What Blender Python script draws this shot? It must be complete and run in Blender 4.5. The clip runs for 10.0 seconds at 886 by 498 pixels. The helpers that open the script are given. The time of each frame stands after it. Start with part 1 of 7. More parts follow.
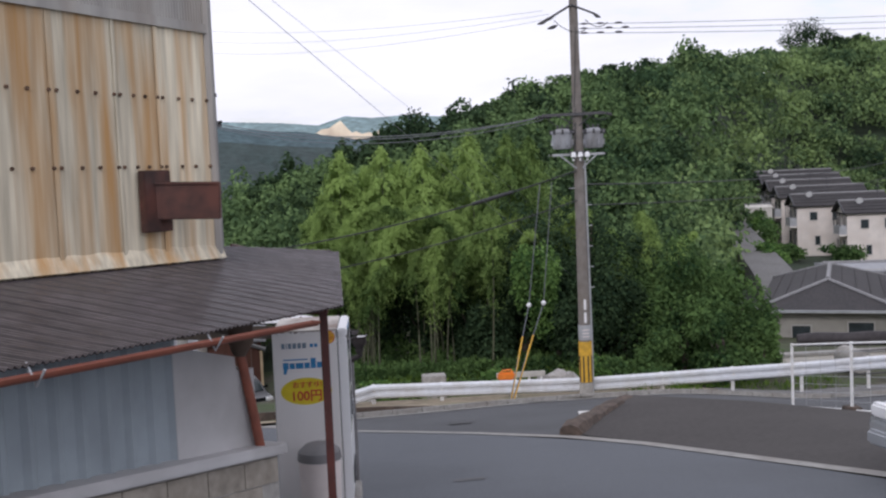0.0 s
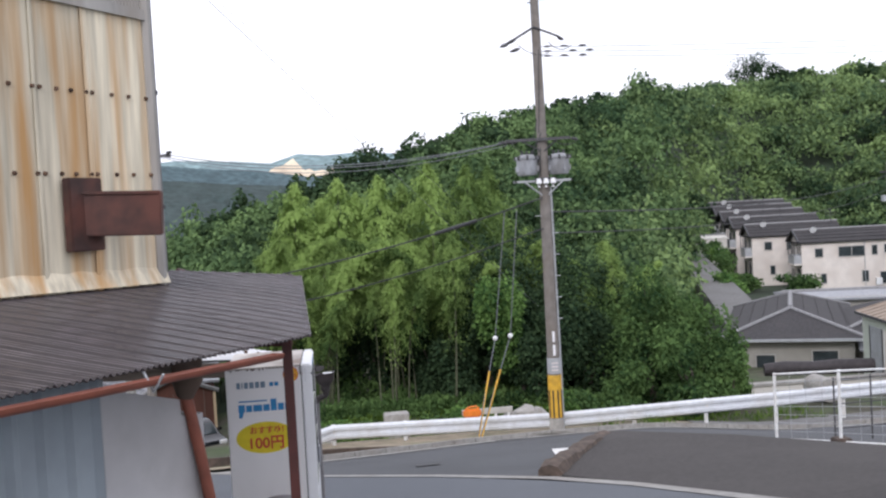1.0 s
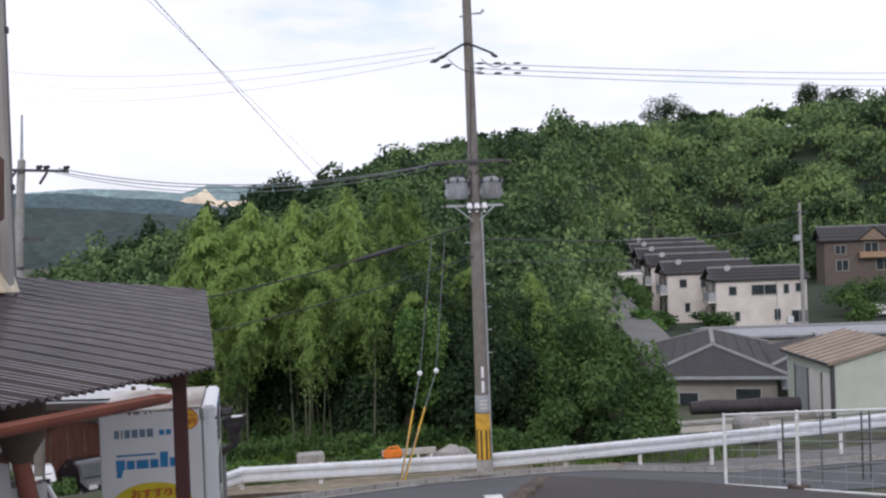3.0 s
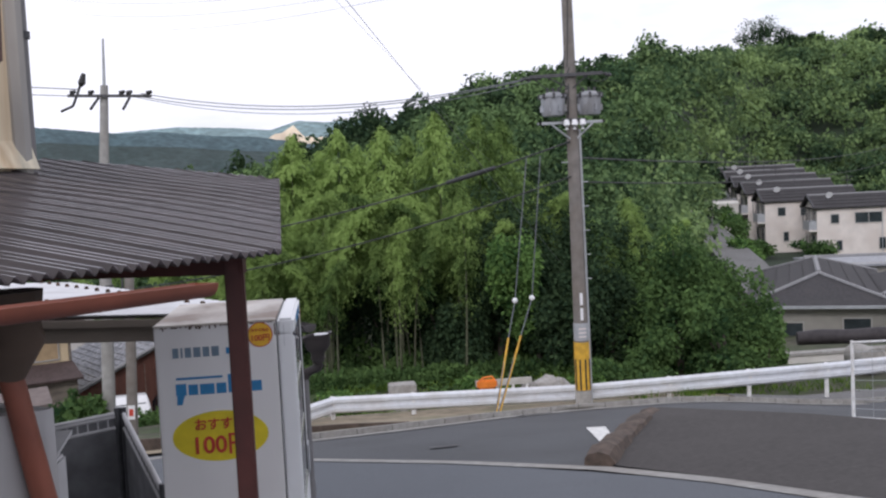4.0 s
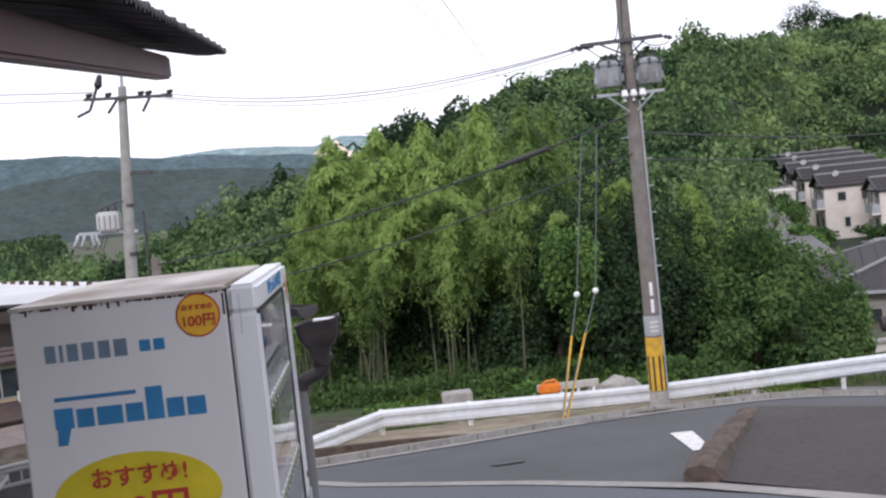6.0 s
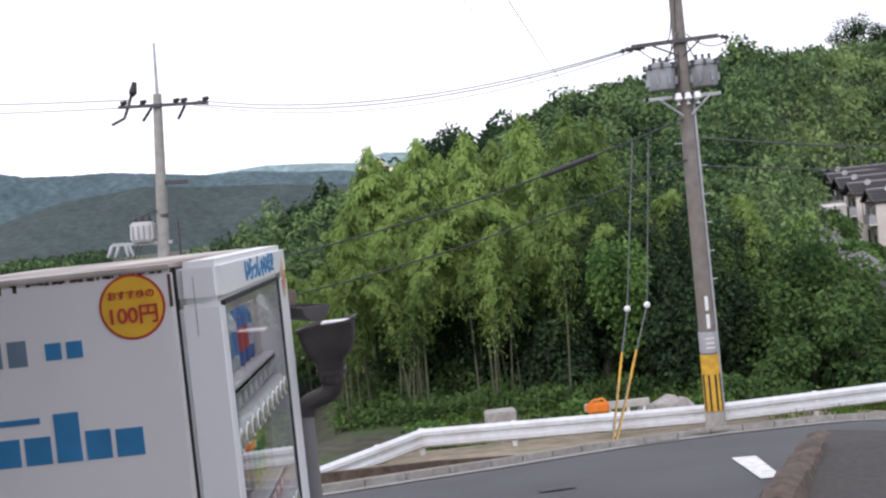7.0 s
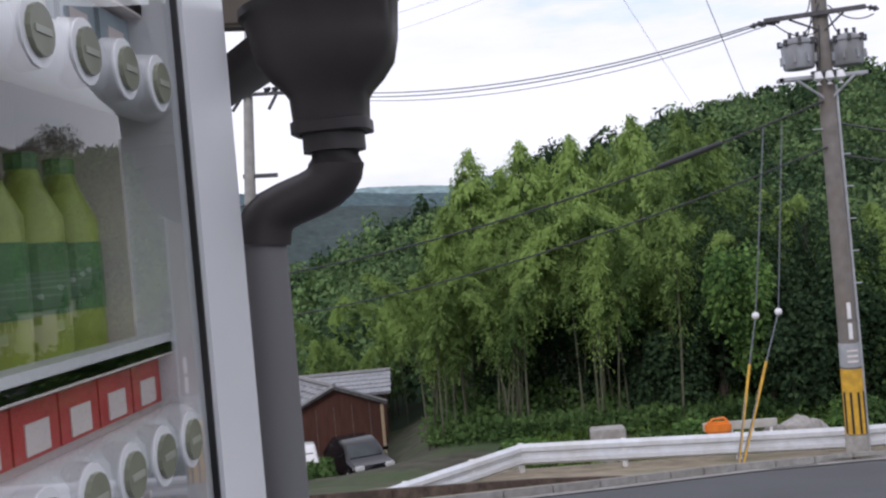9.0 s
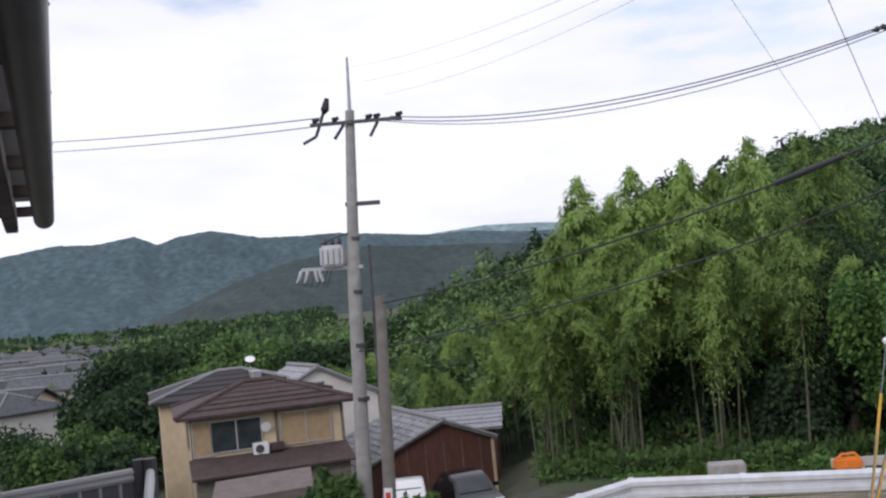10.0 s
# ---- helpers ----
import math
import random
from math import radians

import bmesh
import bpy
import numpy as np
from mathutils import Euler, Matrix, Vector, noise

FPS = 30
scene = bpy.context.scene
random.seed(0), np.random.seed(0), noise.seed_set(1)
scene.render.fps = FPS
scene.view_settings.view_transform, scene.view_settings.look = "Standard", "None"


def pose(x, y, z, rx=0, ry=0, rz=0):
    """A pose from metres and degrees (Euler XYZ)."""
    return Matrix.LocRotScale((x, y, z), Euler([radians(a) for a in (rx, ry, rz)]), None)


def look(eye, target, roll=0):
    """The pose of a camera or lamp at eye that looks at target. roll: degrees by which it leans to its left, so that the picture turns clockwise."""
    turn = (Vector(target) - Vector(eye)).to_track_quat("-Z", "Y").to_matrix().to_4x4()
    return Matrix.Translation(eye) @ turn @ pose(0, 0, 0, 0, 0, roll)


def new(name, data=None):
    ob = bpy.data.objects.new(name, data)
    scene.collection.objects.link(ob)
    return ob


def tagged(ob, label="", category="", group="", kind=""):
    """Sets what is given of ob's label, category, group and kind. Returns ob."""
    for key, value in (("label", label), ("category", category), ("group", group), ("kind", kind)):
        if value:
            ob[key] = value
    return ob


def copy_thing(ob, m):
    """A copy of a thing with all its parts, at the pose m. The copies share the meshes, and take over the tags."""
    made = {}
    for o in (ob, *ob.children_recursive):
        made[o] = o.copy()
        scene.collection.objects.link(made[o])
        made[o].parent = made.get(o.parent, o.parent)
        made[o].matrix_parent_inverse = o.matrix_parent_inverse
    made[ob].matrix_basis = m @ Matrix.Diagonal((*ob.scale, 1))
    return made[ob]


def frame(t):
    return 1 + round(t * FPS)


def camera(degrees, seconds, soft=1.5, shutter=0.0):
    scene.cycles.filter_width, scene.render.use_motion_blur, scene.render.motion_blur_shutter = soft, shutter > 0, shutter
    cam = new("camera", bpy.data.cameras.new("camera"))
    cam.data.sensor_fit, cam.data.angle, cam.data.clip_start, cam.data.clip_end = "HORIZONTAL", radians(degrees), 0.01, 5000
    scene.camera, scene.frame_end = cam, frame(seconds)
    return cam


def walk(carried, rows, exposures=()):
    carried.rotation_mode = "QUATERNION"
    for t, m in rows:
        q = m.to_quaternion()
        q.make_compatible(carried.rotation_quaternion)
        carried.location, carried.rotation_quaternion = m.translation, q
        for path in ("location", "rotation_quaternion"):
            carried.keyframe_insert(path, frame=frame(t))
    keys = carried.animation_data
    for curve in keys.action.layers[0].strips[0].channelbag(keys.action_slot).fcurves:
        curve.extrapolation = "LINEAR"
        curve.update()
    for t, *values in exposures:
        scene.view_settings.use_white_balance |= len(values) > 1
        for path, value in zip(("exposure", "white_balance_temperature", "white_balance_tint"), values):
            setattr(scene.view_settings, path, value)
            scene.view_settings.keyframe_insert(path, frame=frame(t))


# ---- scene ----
cam = camera(46.7, 10.0, 2.3)

PATH = [
    (0, (-0.604, -1.288, 3.26), (-0.478, 0.703, 3.122), -2.5),
    (0.5, (-0.663, -0.663, 3.142), (-0.599, 1.333, 3.05), -4.0),
    (1, (-0.736, -0.042, 3.059), (-0.518, 1.944, 2.987), -3.2),
    (1.5, (-0.758, 0.499, 3.016), (-0.466, 2.477, 2.937), -2.7),
    (2, (-0.768, 0.919, 2.96), (-0.397, 2.884, 2.943), -3.7),
    (2.2, (-0.772, 1.197, 2.971), (-0.341, 3.15, 2.974), -3.0),
    (3.3, (-0.754, 2.346, 2.738), (-0.377, 4.31, 2.708), -1.9),
    (3.5, (-0.749, 2.712, 2.676), (-0.359, 4.673, 2.626), -2.1),
    (4, (-0.73, 3.294, 2.518), (-0.516, 5.278, 2.384), -2.9),
    (4.5, (-0.751, 3.929, 2.39), (-0.593, 5.916, 2.235), -4.2),
    (5, (-0.701, 4.45, 2.303), (-0.554, 6.437, 2.13), -6.5),
    (5.2, (-0.66, 4.674, 2.253), (-0.531, 6.662, 2.071), -6.4),
    (6.3, (-0.553, 5.947, 2.016), (-0.441, 7.942, 1.921), -5.6),
    (6.5, (-0.54, 6.103, 2.019), (-0.478, 8.098, 1.905), -5.4),
    (7, (-0.553, 6.697, 1.876), (-0.508, 8.695, 1.805), -5.9),
    (7.5, (-0.541, 7.252, 1.704), (-0.504, 9.25, 1.643), -7.4),
    (8, (-0.616, 7.759, 1.573), (-0.51, 9.756, 1.555), -6.7),
    (8.5, (-0.641, 8.26, 1.419), (-0.705, 10.259, 1.403), -7.4),
    (9, (-0.658, 8.637, 1.282), (-0.802, 10.631, 1.274), -5.1),
    (9.25, (-0.64, 8.8, 1.23), (-0.833, 10.791, 1.254), -5.3),
    (9.5, (-0.61, 9.032, 1.175), (-0.880, 11.014, 1.230), -5.6),
    (9.6, (-0.585, 9.1, 1.14), (-0.891, 11.077, 1.202), -5.6),
    (9.7, (-0.552, 9.16, 1.105), (-0.879, 11.133, 1.175), -5.6),
    (10, (-0.467, 9.343, 1.0), (-0.828, 11.308, 1.086), -5.6),
]
walk(cam, [(t, look(eye, aim, roll)) for t, eye, aim, roll in PATH],
     [(0.0, 0.02, 6080, 18), (0.5, 0.34, 6080, 17), (1.0, 0.5, 6080, 16), (1.5, 0.5, 6080, 17), (2.0, 0.26, 6080, 17), (3.5, 0.06, 6060, 17), (4.5, 0.28, 6080, 17), (5.0, 0.40, 6080, 18), (6.5, 0.46, 6120, 18), (7.0, 0.48, 6120, 18), (7.5, 0.18, 6100, 18), (8.5, 0.10, 6020, 18), (10.0, 0.02, 6040, 18)])

# ---- world, sun ----
world = bpy.data.worlds.new("world")
scene.world = world
world.use_nodes = True
wt = world.node_tree
wt.nodes.clear()
w_out = wt.nodes.new("ShaderNodeOutputWorld")
w_bg = wt.nodes.new("ShaderNodeBackground")
w_sky = wt.nodes.new("ShaderNodeTexSky")
w_sky.sky_type, w_sky.sun_disc = "NISHITA", False
w_sky.sun_elevation, w_sky.sun_rotation = radians(24), radians(200)
w_sky.air_density, w_sky.dust_density = 1.2, 2.5
w_co = wt.nodes.new("ShaderNodeTexCoord")
w_map = wt.nodes.new("ShaderNodeMapping")
w_map.inputs["Scale"].default_value = (1.3, 1.3, 5.0)
w_noise = wt.nodes.new("ShaderNodeTexNoise")
w_noise.inputs["Scale"].default_value = 2.2
w_noise.inputs["Detail"].default_value = 7
w_noise.inputs["Roughness"].default_value = 0.55
w_ramp = wt.nodes.new("ShaderNodeValToRGB")
w_ramp.color_ramp.elements[0].position, w_ramp.color_ramp.elements[1].position = 0.24, 0.40
w_cloud = wt.nodes.new("ShaderNodeValToRGB")
w_cloud.color_ramp.elements[0].position, w_cloud.color_ramp.elements[1].position = 0.40, 0.62
w_cloud.color_ramp.elements[0].color = (0.93, 0.935, 0.96, 1)
w_cloud.color_ramp.elements[1].color = (1.06, 1.06, 1.07, 1)
w_gain = wt.nodes.new("ShaderNodeVectorMath")
w_gain.operation = "SCALE"
w_gain.inputs["Scale"].default_value = 0.16
w_mix = wt.nodes.new("ShaderNodeMix")
w_mix.data_type = "RGBA"
wt.links.new(w_co.outputs["Generated"], w_map.inputs["Vector"])
wt.links.new(w_map.outputs[0], w_noise.inputs["Vector"])
wt.links.new(w_noise.outputs[0], w_ramp.inputs[0])
wt.links.new(w_noise.outputs[0], w_cloud.inputs[0])
wt.links.new(w_sky.outputs[0], w_gain.inputs[0])
wt.links.new(w_ramp.outputs[0], w_mix.inputs[0])
wt.links.new(w_gain.outputs[0], w_mix.inputs[6])
wt.links.new(w_cloud.outputs[0], w_mix.inputs[7])
wt.links.new(w_mix.outputs[2], w_bg.inputs["Color"])
w_bg.inputs["Strength"].default_value = 1.0
wt.links.new(w_bg.outputs[0], w_out.inputs["Surface"])

sun = new("sun", bpy.data.lights.new("sun", "SUN"))
sun.data.energy, sun.data.angle, sun.data.color = 0.9, radians(14), (1.0, 0.95, 0.88)
sun.matrix_world = look((0, 0, 40), (6.0, 18.0, 28.0))


# ---- materials ----
def mat(name, color, rough=0.8, metal=0.0, spread=0.12, scale=3.0, stain=None, stain_scale=0.8, stain_amt=0.5,
        bump=0.0, bump_scale=40.0, rand=0.0, stretch=(1, 1, 1), spec=0.5):
    """A surface with grain, broad stains and fine relief at real size."""
    m = bpy.data.materials.new(name)
    m.use_nodes = True
    nt = m.node_tree
    b = nt.nodes["Principled BSDF"]
    b.inputs["Roughness"].default_value, b.inputs["Metallic"].default_value = rough, metal
    b.inputs["Specular IOR Level"].default_value = spec
    co = nt.nodes.new("ShaderNodeTexCoord")
    mp = nt.nodes.new("ShaderNodeMapping")
    mp.inputs["Scale"].default_value = stretch
    nt.links.new(co.outputs["Object"], mp.inputs["Vector"])
    n1 = nt.nodes.new("ShaderNodeTexNoise")
    n1.inputs["Scale"].default_value, n1.inputs["Detail"].default_value = scale, 8
    nt.links.new(mp.outputs[0], n1.inputs["Vector"])
    r1 = nt.nodes.new("ShaderNodeValToRGB")
    lo, hi = 1 - spread * 1.6, 1 + spread * 1.6
    r1.color_ramp.elements[0].position, r1.color_ramp.elements[1].position = 0.3, 0.7
    r1.color_ramp.elements[0].color = (*[min(1, c * lo) for c in color], 1)
    r1.color_ramp.elements[1].color = (*[min(1, c * hi) for c in color], 1)
    nt.links.new(n1.outputs[0], r1.inputs[0])
    out = r1.outputs[0]
    if stain:
        n2 = nt.nodes.new("ShaderNodeTexNoise")
        n2.inputs["Scale"].default_value, n2.inputs["Detail"].default_value = stain_scale, 6
        nt.links.new(mp.outputs[0], n2.inputs["Vector"])
        r2 = nt.nodes.new("ShaderNodeValToRGB")
        r2.color_ramp.elements[0].position, r2.color_ramp.elements[1].position = 0.45, 0.68
        r2.color_ramp.elements[1].color = (stain_amt, stain_amt, stain_amt, 1)
        nt.links.new(n2.outputs[0], r2.inputs[0])
        mx = nt.nodes.new("ShaderNodeMix")
        mx.data_type = "RGBA"
        nt.links.new(r2.outputs[0], mx.inputs[0])
        nt.links.new(out, mx.inputs[6])
        mx.inputs[7].default_value = (*stain, 1)
        out = mx.outputs[2]
    if rand:
        oi = nt.nodes.new("ShaderNodeObjectInfo")
        hs = nt.nodes.new("ShaderNodeHueSaturation")
        mr = nt.nodes.new("ShaderNodeMapRange")
        mr.inputs["To Min"].default_value, mr.inputs["To Max"].default_value = 1 - rand, 1 + rand
        nt.links.new(oi.outputs["Random"], mr.inputs["Value"])
        nt.links.new(mr.outputs[0], hs.inputs["Value"])
        nt.links.new(out, hs.inputs["Color"])
        out = hs.outputs[0]
    nt.links.new(out, b.inputs["Base Color"])
    if bump:
        n3 = nt.nodes.new("ShaderNodeTexNoise")
        n3.inputs["Scale"].default_value, n3.inputs["Detail"].default_value = bump_scale, 4
        nt.links.new(mp.outputs[0], n3.inputs["Vector"])
        bp = nt.nodes.new("ShaderNodeBump")
        bp.inputs["Strength"].default_value, bp.inputs["Distance"].default_value = bump, 0.01
        nt.links.new(n3.outputs[0], bp.inputs["Height"])
        nt.links.new(bp.outputs[0], b.inputs["Normal"])
    return m


def leaf_mat(name, dark, light, patch=0.35, trans=0.35, rand=0.0, each=0.45):
    """Foliage: colour differs leaf by leaf and in broad patches, with light let through."""
    m = bpy.data.materials.new(name)
    m.use_nodes = True
    nt = m.node_tree
    nt.nodes.clear()
    o = nt.nodes.new("ShaderNodeOutputMaterial")
    geo = nt.nodes.new("ShaderNodeNewGeometry")
    co = nt.nodes.new("ShaderNodeTexCoord")
    oi = nt.nodes.new("ShaderNodeObjectInfo")
    n1 = nt.nodes.new("ShaderNodeTexNoise")
    n1.inputs["Scale"].default_value, n1.inputs["Detail"].default_value = patch, 3
    nt.links.new(co.outputs["Object"], n1.inputs["Vector"])
    a1 = nt.nodes.new("ShaderNodeMath")
    a1.operation = "MULTIPLY_ADD"
    nt.links.new(geo.outputs["Random Per Island"], a1.inputs[0])
    a1.inputs[1].default_value = each
    nt.links.new(n1.outputs[0], a1.inputs[2])
    a2 = nt.nodes.new("ShaderNodeMath")
    a2.operation = "MULTIPLY_ADD"
    nt.links.new(oi.outputs["Random"], a2.inputs[0])
    a2.inputs[1].default_value = rand
    nt.links.new(a1.outputs[0], a2.inputs[2])
    r = nt.nodes.new("ShaderNodeValToRGB")
    r.color_ramp.elements[0].position, r.color_ramp.elements[1].position = 0.45, 1.0 + rand * 0.6
    r.color_ramp.elements[0].color, r.color_ramp.elements[1].color = (*dark, 1), (*light, 1)
    nt.links.new(a2.outputs[0], r.inputs[0])
    d = nt.nodes.new("ShaderNodeBsdfDiffuse")
    t = nt.nodes.new("ShaderNodeBsdfTranslucent")
    mx = nt.nodes.new("ShaderNodeMixShader")
    mx.inputs[0].default_value = trans
    nt.links.new(r.outputs[0], d.inputs[0])
    nt.links.new(r.outputs[0], t.inputs[0])
    nt.links.new(d.outputs[0], mx.inputs[1])
    nt.links.new(t.outputs[0], mx.inputs[2])
    nt.links.new(mx.outputs[0], o.inputs[0])
    return m


def glass_mat(name, tint=(1, 1, 1), rough=0.0):
    m = bpy.data.materials.new(name)
    m.use_nodes = True
    nt = m.node_tree
    nt.nodes.clear()
    o = nt.nodes.new("ShaderNodeOutputMaterial")
    lw = nt.nodes.new("ShaderNodeLayerWeight")
    pw = nt.nodes.new("ShaderNodeMath")
    pw.operation, pw.inputs[1].default_value = "POWER", 2.7
    nt.links.new(lw.outputs["Facing"], pw.inputs[0])
    fr = nt.nodes.new("ShaderNodeMath")
    fr.operation, fr.inputs[1].default_value, fr.inputs[2].default_value = "MULTIPLY_ADD", 0.78, 0.05
    nt.links.new(pw.outputs[0], fr.inputs[0])
    tr = nt.nodes.new("ShaderNodeBsdfTransparent")
    tr.inputs[0].default_value = (*tint, 1)
    gl = nt.nodes.new("ShaderNodeBsdfGlossy")
    gl.inputs["Roughness"].default_value = rough
    mx = nt.nodes.new("ShaderNodeMixShader")
    nt.links.new(fr.outputs[0], mx.inputs[0])
    nt.links.new(tr.outputs[0], mx.inputs[1])
    nt.links.new(gl.outputs[0], mx.inputs[2])
    nt.links.new(mx.outputs[0], o.inputs[0])
    return m


ASPHALT = mat("asphalt", (0.082, 0.086, 0.092), 0.85, spread=0.18, scale=60, stain=(0.055, 0.057, 0.06), stain_scale=0.35, stain_amt=0.6, bump=0.5, bump_scale=180)
ASPHALT_NEAR = mat("worn_asphalt", (0.098, 0.108, 0.122), 0.8, spread=0.16, scale=50, stain=(0.07, 0.076, 0.085), stain_scale=0.3, stain_amt=0.6, bump=0.5, bump_scale=160)
BANK = mat("dark_concrete", (0.048, 0.043, 0.041), 0.95, spread=0.18, scale=12, stain=(0.066, 0.06, 0.057), stain_scale=0.5, stain_amt=0.5, bump=0.4, bump_scale=60)
BANK_PALE = mat("grey_concrete_apron", (0.15, 0.148, 0.145), 0.9, spread=0.14, scale=6, stain=(0.10, 0.097, 0.09), stain_scale=0.7, stain_amt=0.6, bump=0.3, bump_scale=50)
BERM = mat("mossy_concrete", (0.092, 0.068, 0.054), 0.95, spread=0.32, scale=7, stain=(0.045, 0.036, 0.03), stain_scale=2.0, stain_amt=0.7, bump=0.8, bump_scale=25)
CONCRETE = mat("concrete", (0.33, 0.32, 0.30), 0.9, spread=0.12, scale=9, stain=(0.2, 0.18, 0.16), stain_scale=1.5, stain_amt=0.6, bump=0.3, bump_scale=60)
KERB = mat("kerb_concrete", (0.28, 0.275, 0.26), 0.9, spread=0.14, scale=8, stain=(0.22, 0.2, 0.18), stain_scale=1.2, stain_amt=0.6, bump=0.3, bump_scale=60)
BLOCKS = mat("block_wall", (0.30, 0.27, 0.23), 0.95, spread=0.14, scale=10, stain=(0.17, 0.15, 0.12), stain_scale=1.5, stain_amt=0.6, bump=0.5, bump_scale=70, rand=0.08)
SOIL = mat("soil_and_grass", (0.060, 0.056, 0.038), 1.0, spread=0.3, scale=1.8, stain=(0.05, 0.085, 0.025), stain_scale=0.35, stain_amt=0.9, bump=0.6, bump_scale=9)
EARTH = mat("bare_earth", (0.25, 0.21, 0.15), 1.0, spread=0.2, scale=2.5, stain=(0.12, 0.13, 0.06), stain_scale=0.7, stain_amt=0.7, bump=0.6, bump_scale=20)
WHITE_PAINT = mat("white_line_paint", (0.72, 0.72, 0.70), 0.7, spread=0.1, scale=14, stain=(0.35, 0.35, 0.34), stain_scale=6, stain_amt=0.5)
RAIL = mat("galvanised_white", (0.62, 0.645, 0.68), 0.45, 0.1, spread=0.06, scale=6, stain=(0.5, 0.48, 0.45), stain_scale=1.4, stain_amt=0.4)
RAIL_POST = mat("white_steel", (0.72, 0.73, 0.73), 0.5, 0.0, spread=0.06, scale=6, stain=(0.45, 0.38, 0.3), stain_scale=4, stain_amt=0.4)
POLE = mat("pole_concrete", (0.19, 0.175, 0.16), 0.9, spread=0.12, scale=5, stain=(0.15, 0.125, 0.10), stain_scale=1.2, stain_amt=0.7, bump=0.2, bump_scale=50)
POLE_LIGHT = mat("pale_pole_concrete", (0.32, 0.315, 0.30), 0.9, spread=0.1, scale=5, stain=(0.22, 0.21, 0.19), stain_scale=1.0, stain_amt=0.6)
TANK = mat("weathered_tank_paint", (0.36, 0.38, 0.41), 0.5, 0.1, spread=0.14, scale=6, stain=(0.17, 0.165, 0.16), stain_scale=2.6, stain_amt=0.7, stretch=(1, 1, 0.3))
TANK_WHITE = mat("chalky_white_tank_paint", (0.62, 0.63, 0.64), 0.5, spread=0.08, scale=5, stain=(0.35, 0.33, 0.31), stain_scale=2.5, stain_amt=0.6, stretch=(1, 1, 0.4))
GREY_METAL = mat("grey_metal", (0.40, 0.42, 0.44), 0.5, 0.25, spread=0.08, scale=8, stain=(0.26, 0.26, 0.27), stain_scale=2, stain_amt=0.4)
STEEL_DARK = mat("dark_fittings", (0.07, 0.07, 0.075), 0.6, 0.3, spread=0.15, scale=10)
CABLE = mat("black_cable", (0.025, 0.027, 0.03), 0.6, spread=0.1, scale=20)
CABLE_GREY = mat("grey_wire", (0.16, 0.17, 0.19), 0.5, 0.3, spread=0.1, scale=20)
YELLOW = mat("yellow_guard", (0.62, 0.36, 0.03), 0.6, spread=0.12, scale=8, stain=(0.3, 0.18, 0.03), stain_scale=3, stain_amt=0.4)
BLACK = mat("black_plastic", (0.018, 0.018, 0.018), 0.5, spread=0.2, scale=10)
PORCELAIN = mat("white_porcelain", (0.75, 0.76, 0.77), 0.3, spread=0.04, scale=6)
ORANGE = mat("orange_plastic", (0.80, 0.22, 0.02), 0.5, spread=0.1, scale=6, stain=(0.55, 0.16, 0.03), stain_scale=3, stain_amt=0.4)
VM_WHITE = mat("cream_white_enamel", (0.80, 0.785, 0.775), 0.32, spread=0.03, scale=3, stain=(0.72, 0.70, 0.685), stain_scale=1.3, stain_amt=0.5, stretch=(1, 1, 0.35))
VM_DOOR = mat("white_enamel", (0.82, 0.83, 0.84), 0.28, spread=0.025, scale=3, stain=(0.75, 0.75, 0.75), stain_scale=1.5, stain_amt=0.4)
VM_TOP = mat("weathered_enamel_top", (0.62, 0.58, 0.53), 0.6, spread=0.12, scale=5, stain=(0.20, 0.13, 0.09), stain_scale=3.2, stain_amt=0.85, stretch=(1, 0.5, 1))
VM_GREY = mat("grey_lining", (0.70, 0.63, 0.60), 0.6, spread=0.05, scale=4)
VM_BLUE = mat("blue_sticker", (0.035, 0.22, 0.46), 0.5, spread=0.08, scale=12)
VM_SLATE = mat("slate_sticker", (0.17, 0.24, 0.31), 0.5, spread=0.08, scale=12)
VM_YELLOW = mat("yellow_sticker", (0.72, 0.58, 0.02), 0.5, spread=0.06, scale=12)
VM_GOLD = mat("amber_sticker", (0.80, 0.46, 0.03), 0.5, spread=0.06, scale=12)
VM_RED = mat("red_ink", (0.50, 0.05, 0.03), 0.5, spread=0.08, scale=12)
RUST_STREAK = mat("rust_edge", (0.10, 0.06, 0.04), 0.95, spread=0.4, scale=14)
# Darker roof colour standing in for shade on the corrugations.
ROOF_SHADED = mat("shaded_roof_valleys", (0.034, 0.027, 0.028), 0.6, spread=0.3, scale=7, stain=(0.05, 0.042, 0.042), stain_scale=1.1, stain_amt=0.7)
ROOF_BROWN = mat("dark_corrugated_roof", (0.175, 0.158, 0.172), 0.25, 0.0, spread=0.22, scale=5, stain=(0.035, 0.028, 0.028), stain_scale=0.9, stain_amt=0.7, bump=0.15, bump_scale=30)
RED_STEEL = mat("maroon_painted_steel", (0.085, 0.022, 0.018), 0.55, spread=0.16, scale=7, stain=(0.05, 0.02, 0.016), stain_scale=3, stain_amt=0.5)
GUTTER = mat("red_brown_gutter", (0.24, 0.075, 0.045), 0.5, spread=0.14, scale=6, stain=(0.13, 0.05, 0.035), stain_scale=2.5, stain_amt=0.5)
GUTTER_DARK = mat("brown_black_plastic", (0.034, 0.028, 0.027), 0.45, spread=0.2, scale=8, stain=(0.05, 0.04, 0.036), stain_scale=4, stain_amt=0.6)
PIPE_GREY = mat("grey_drainpipe", (0.18, 0.176, 0.18), 0.6, spread=0.08, scale=6, stain=(0.13, 0.12, 0.12), stain_scale=3, stain_amt=0.5)
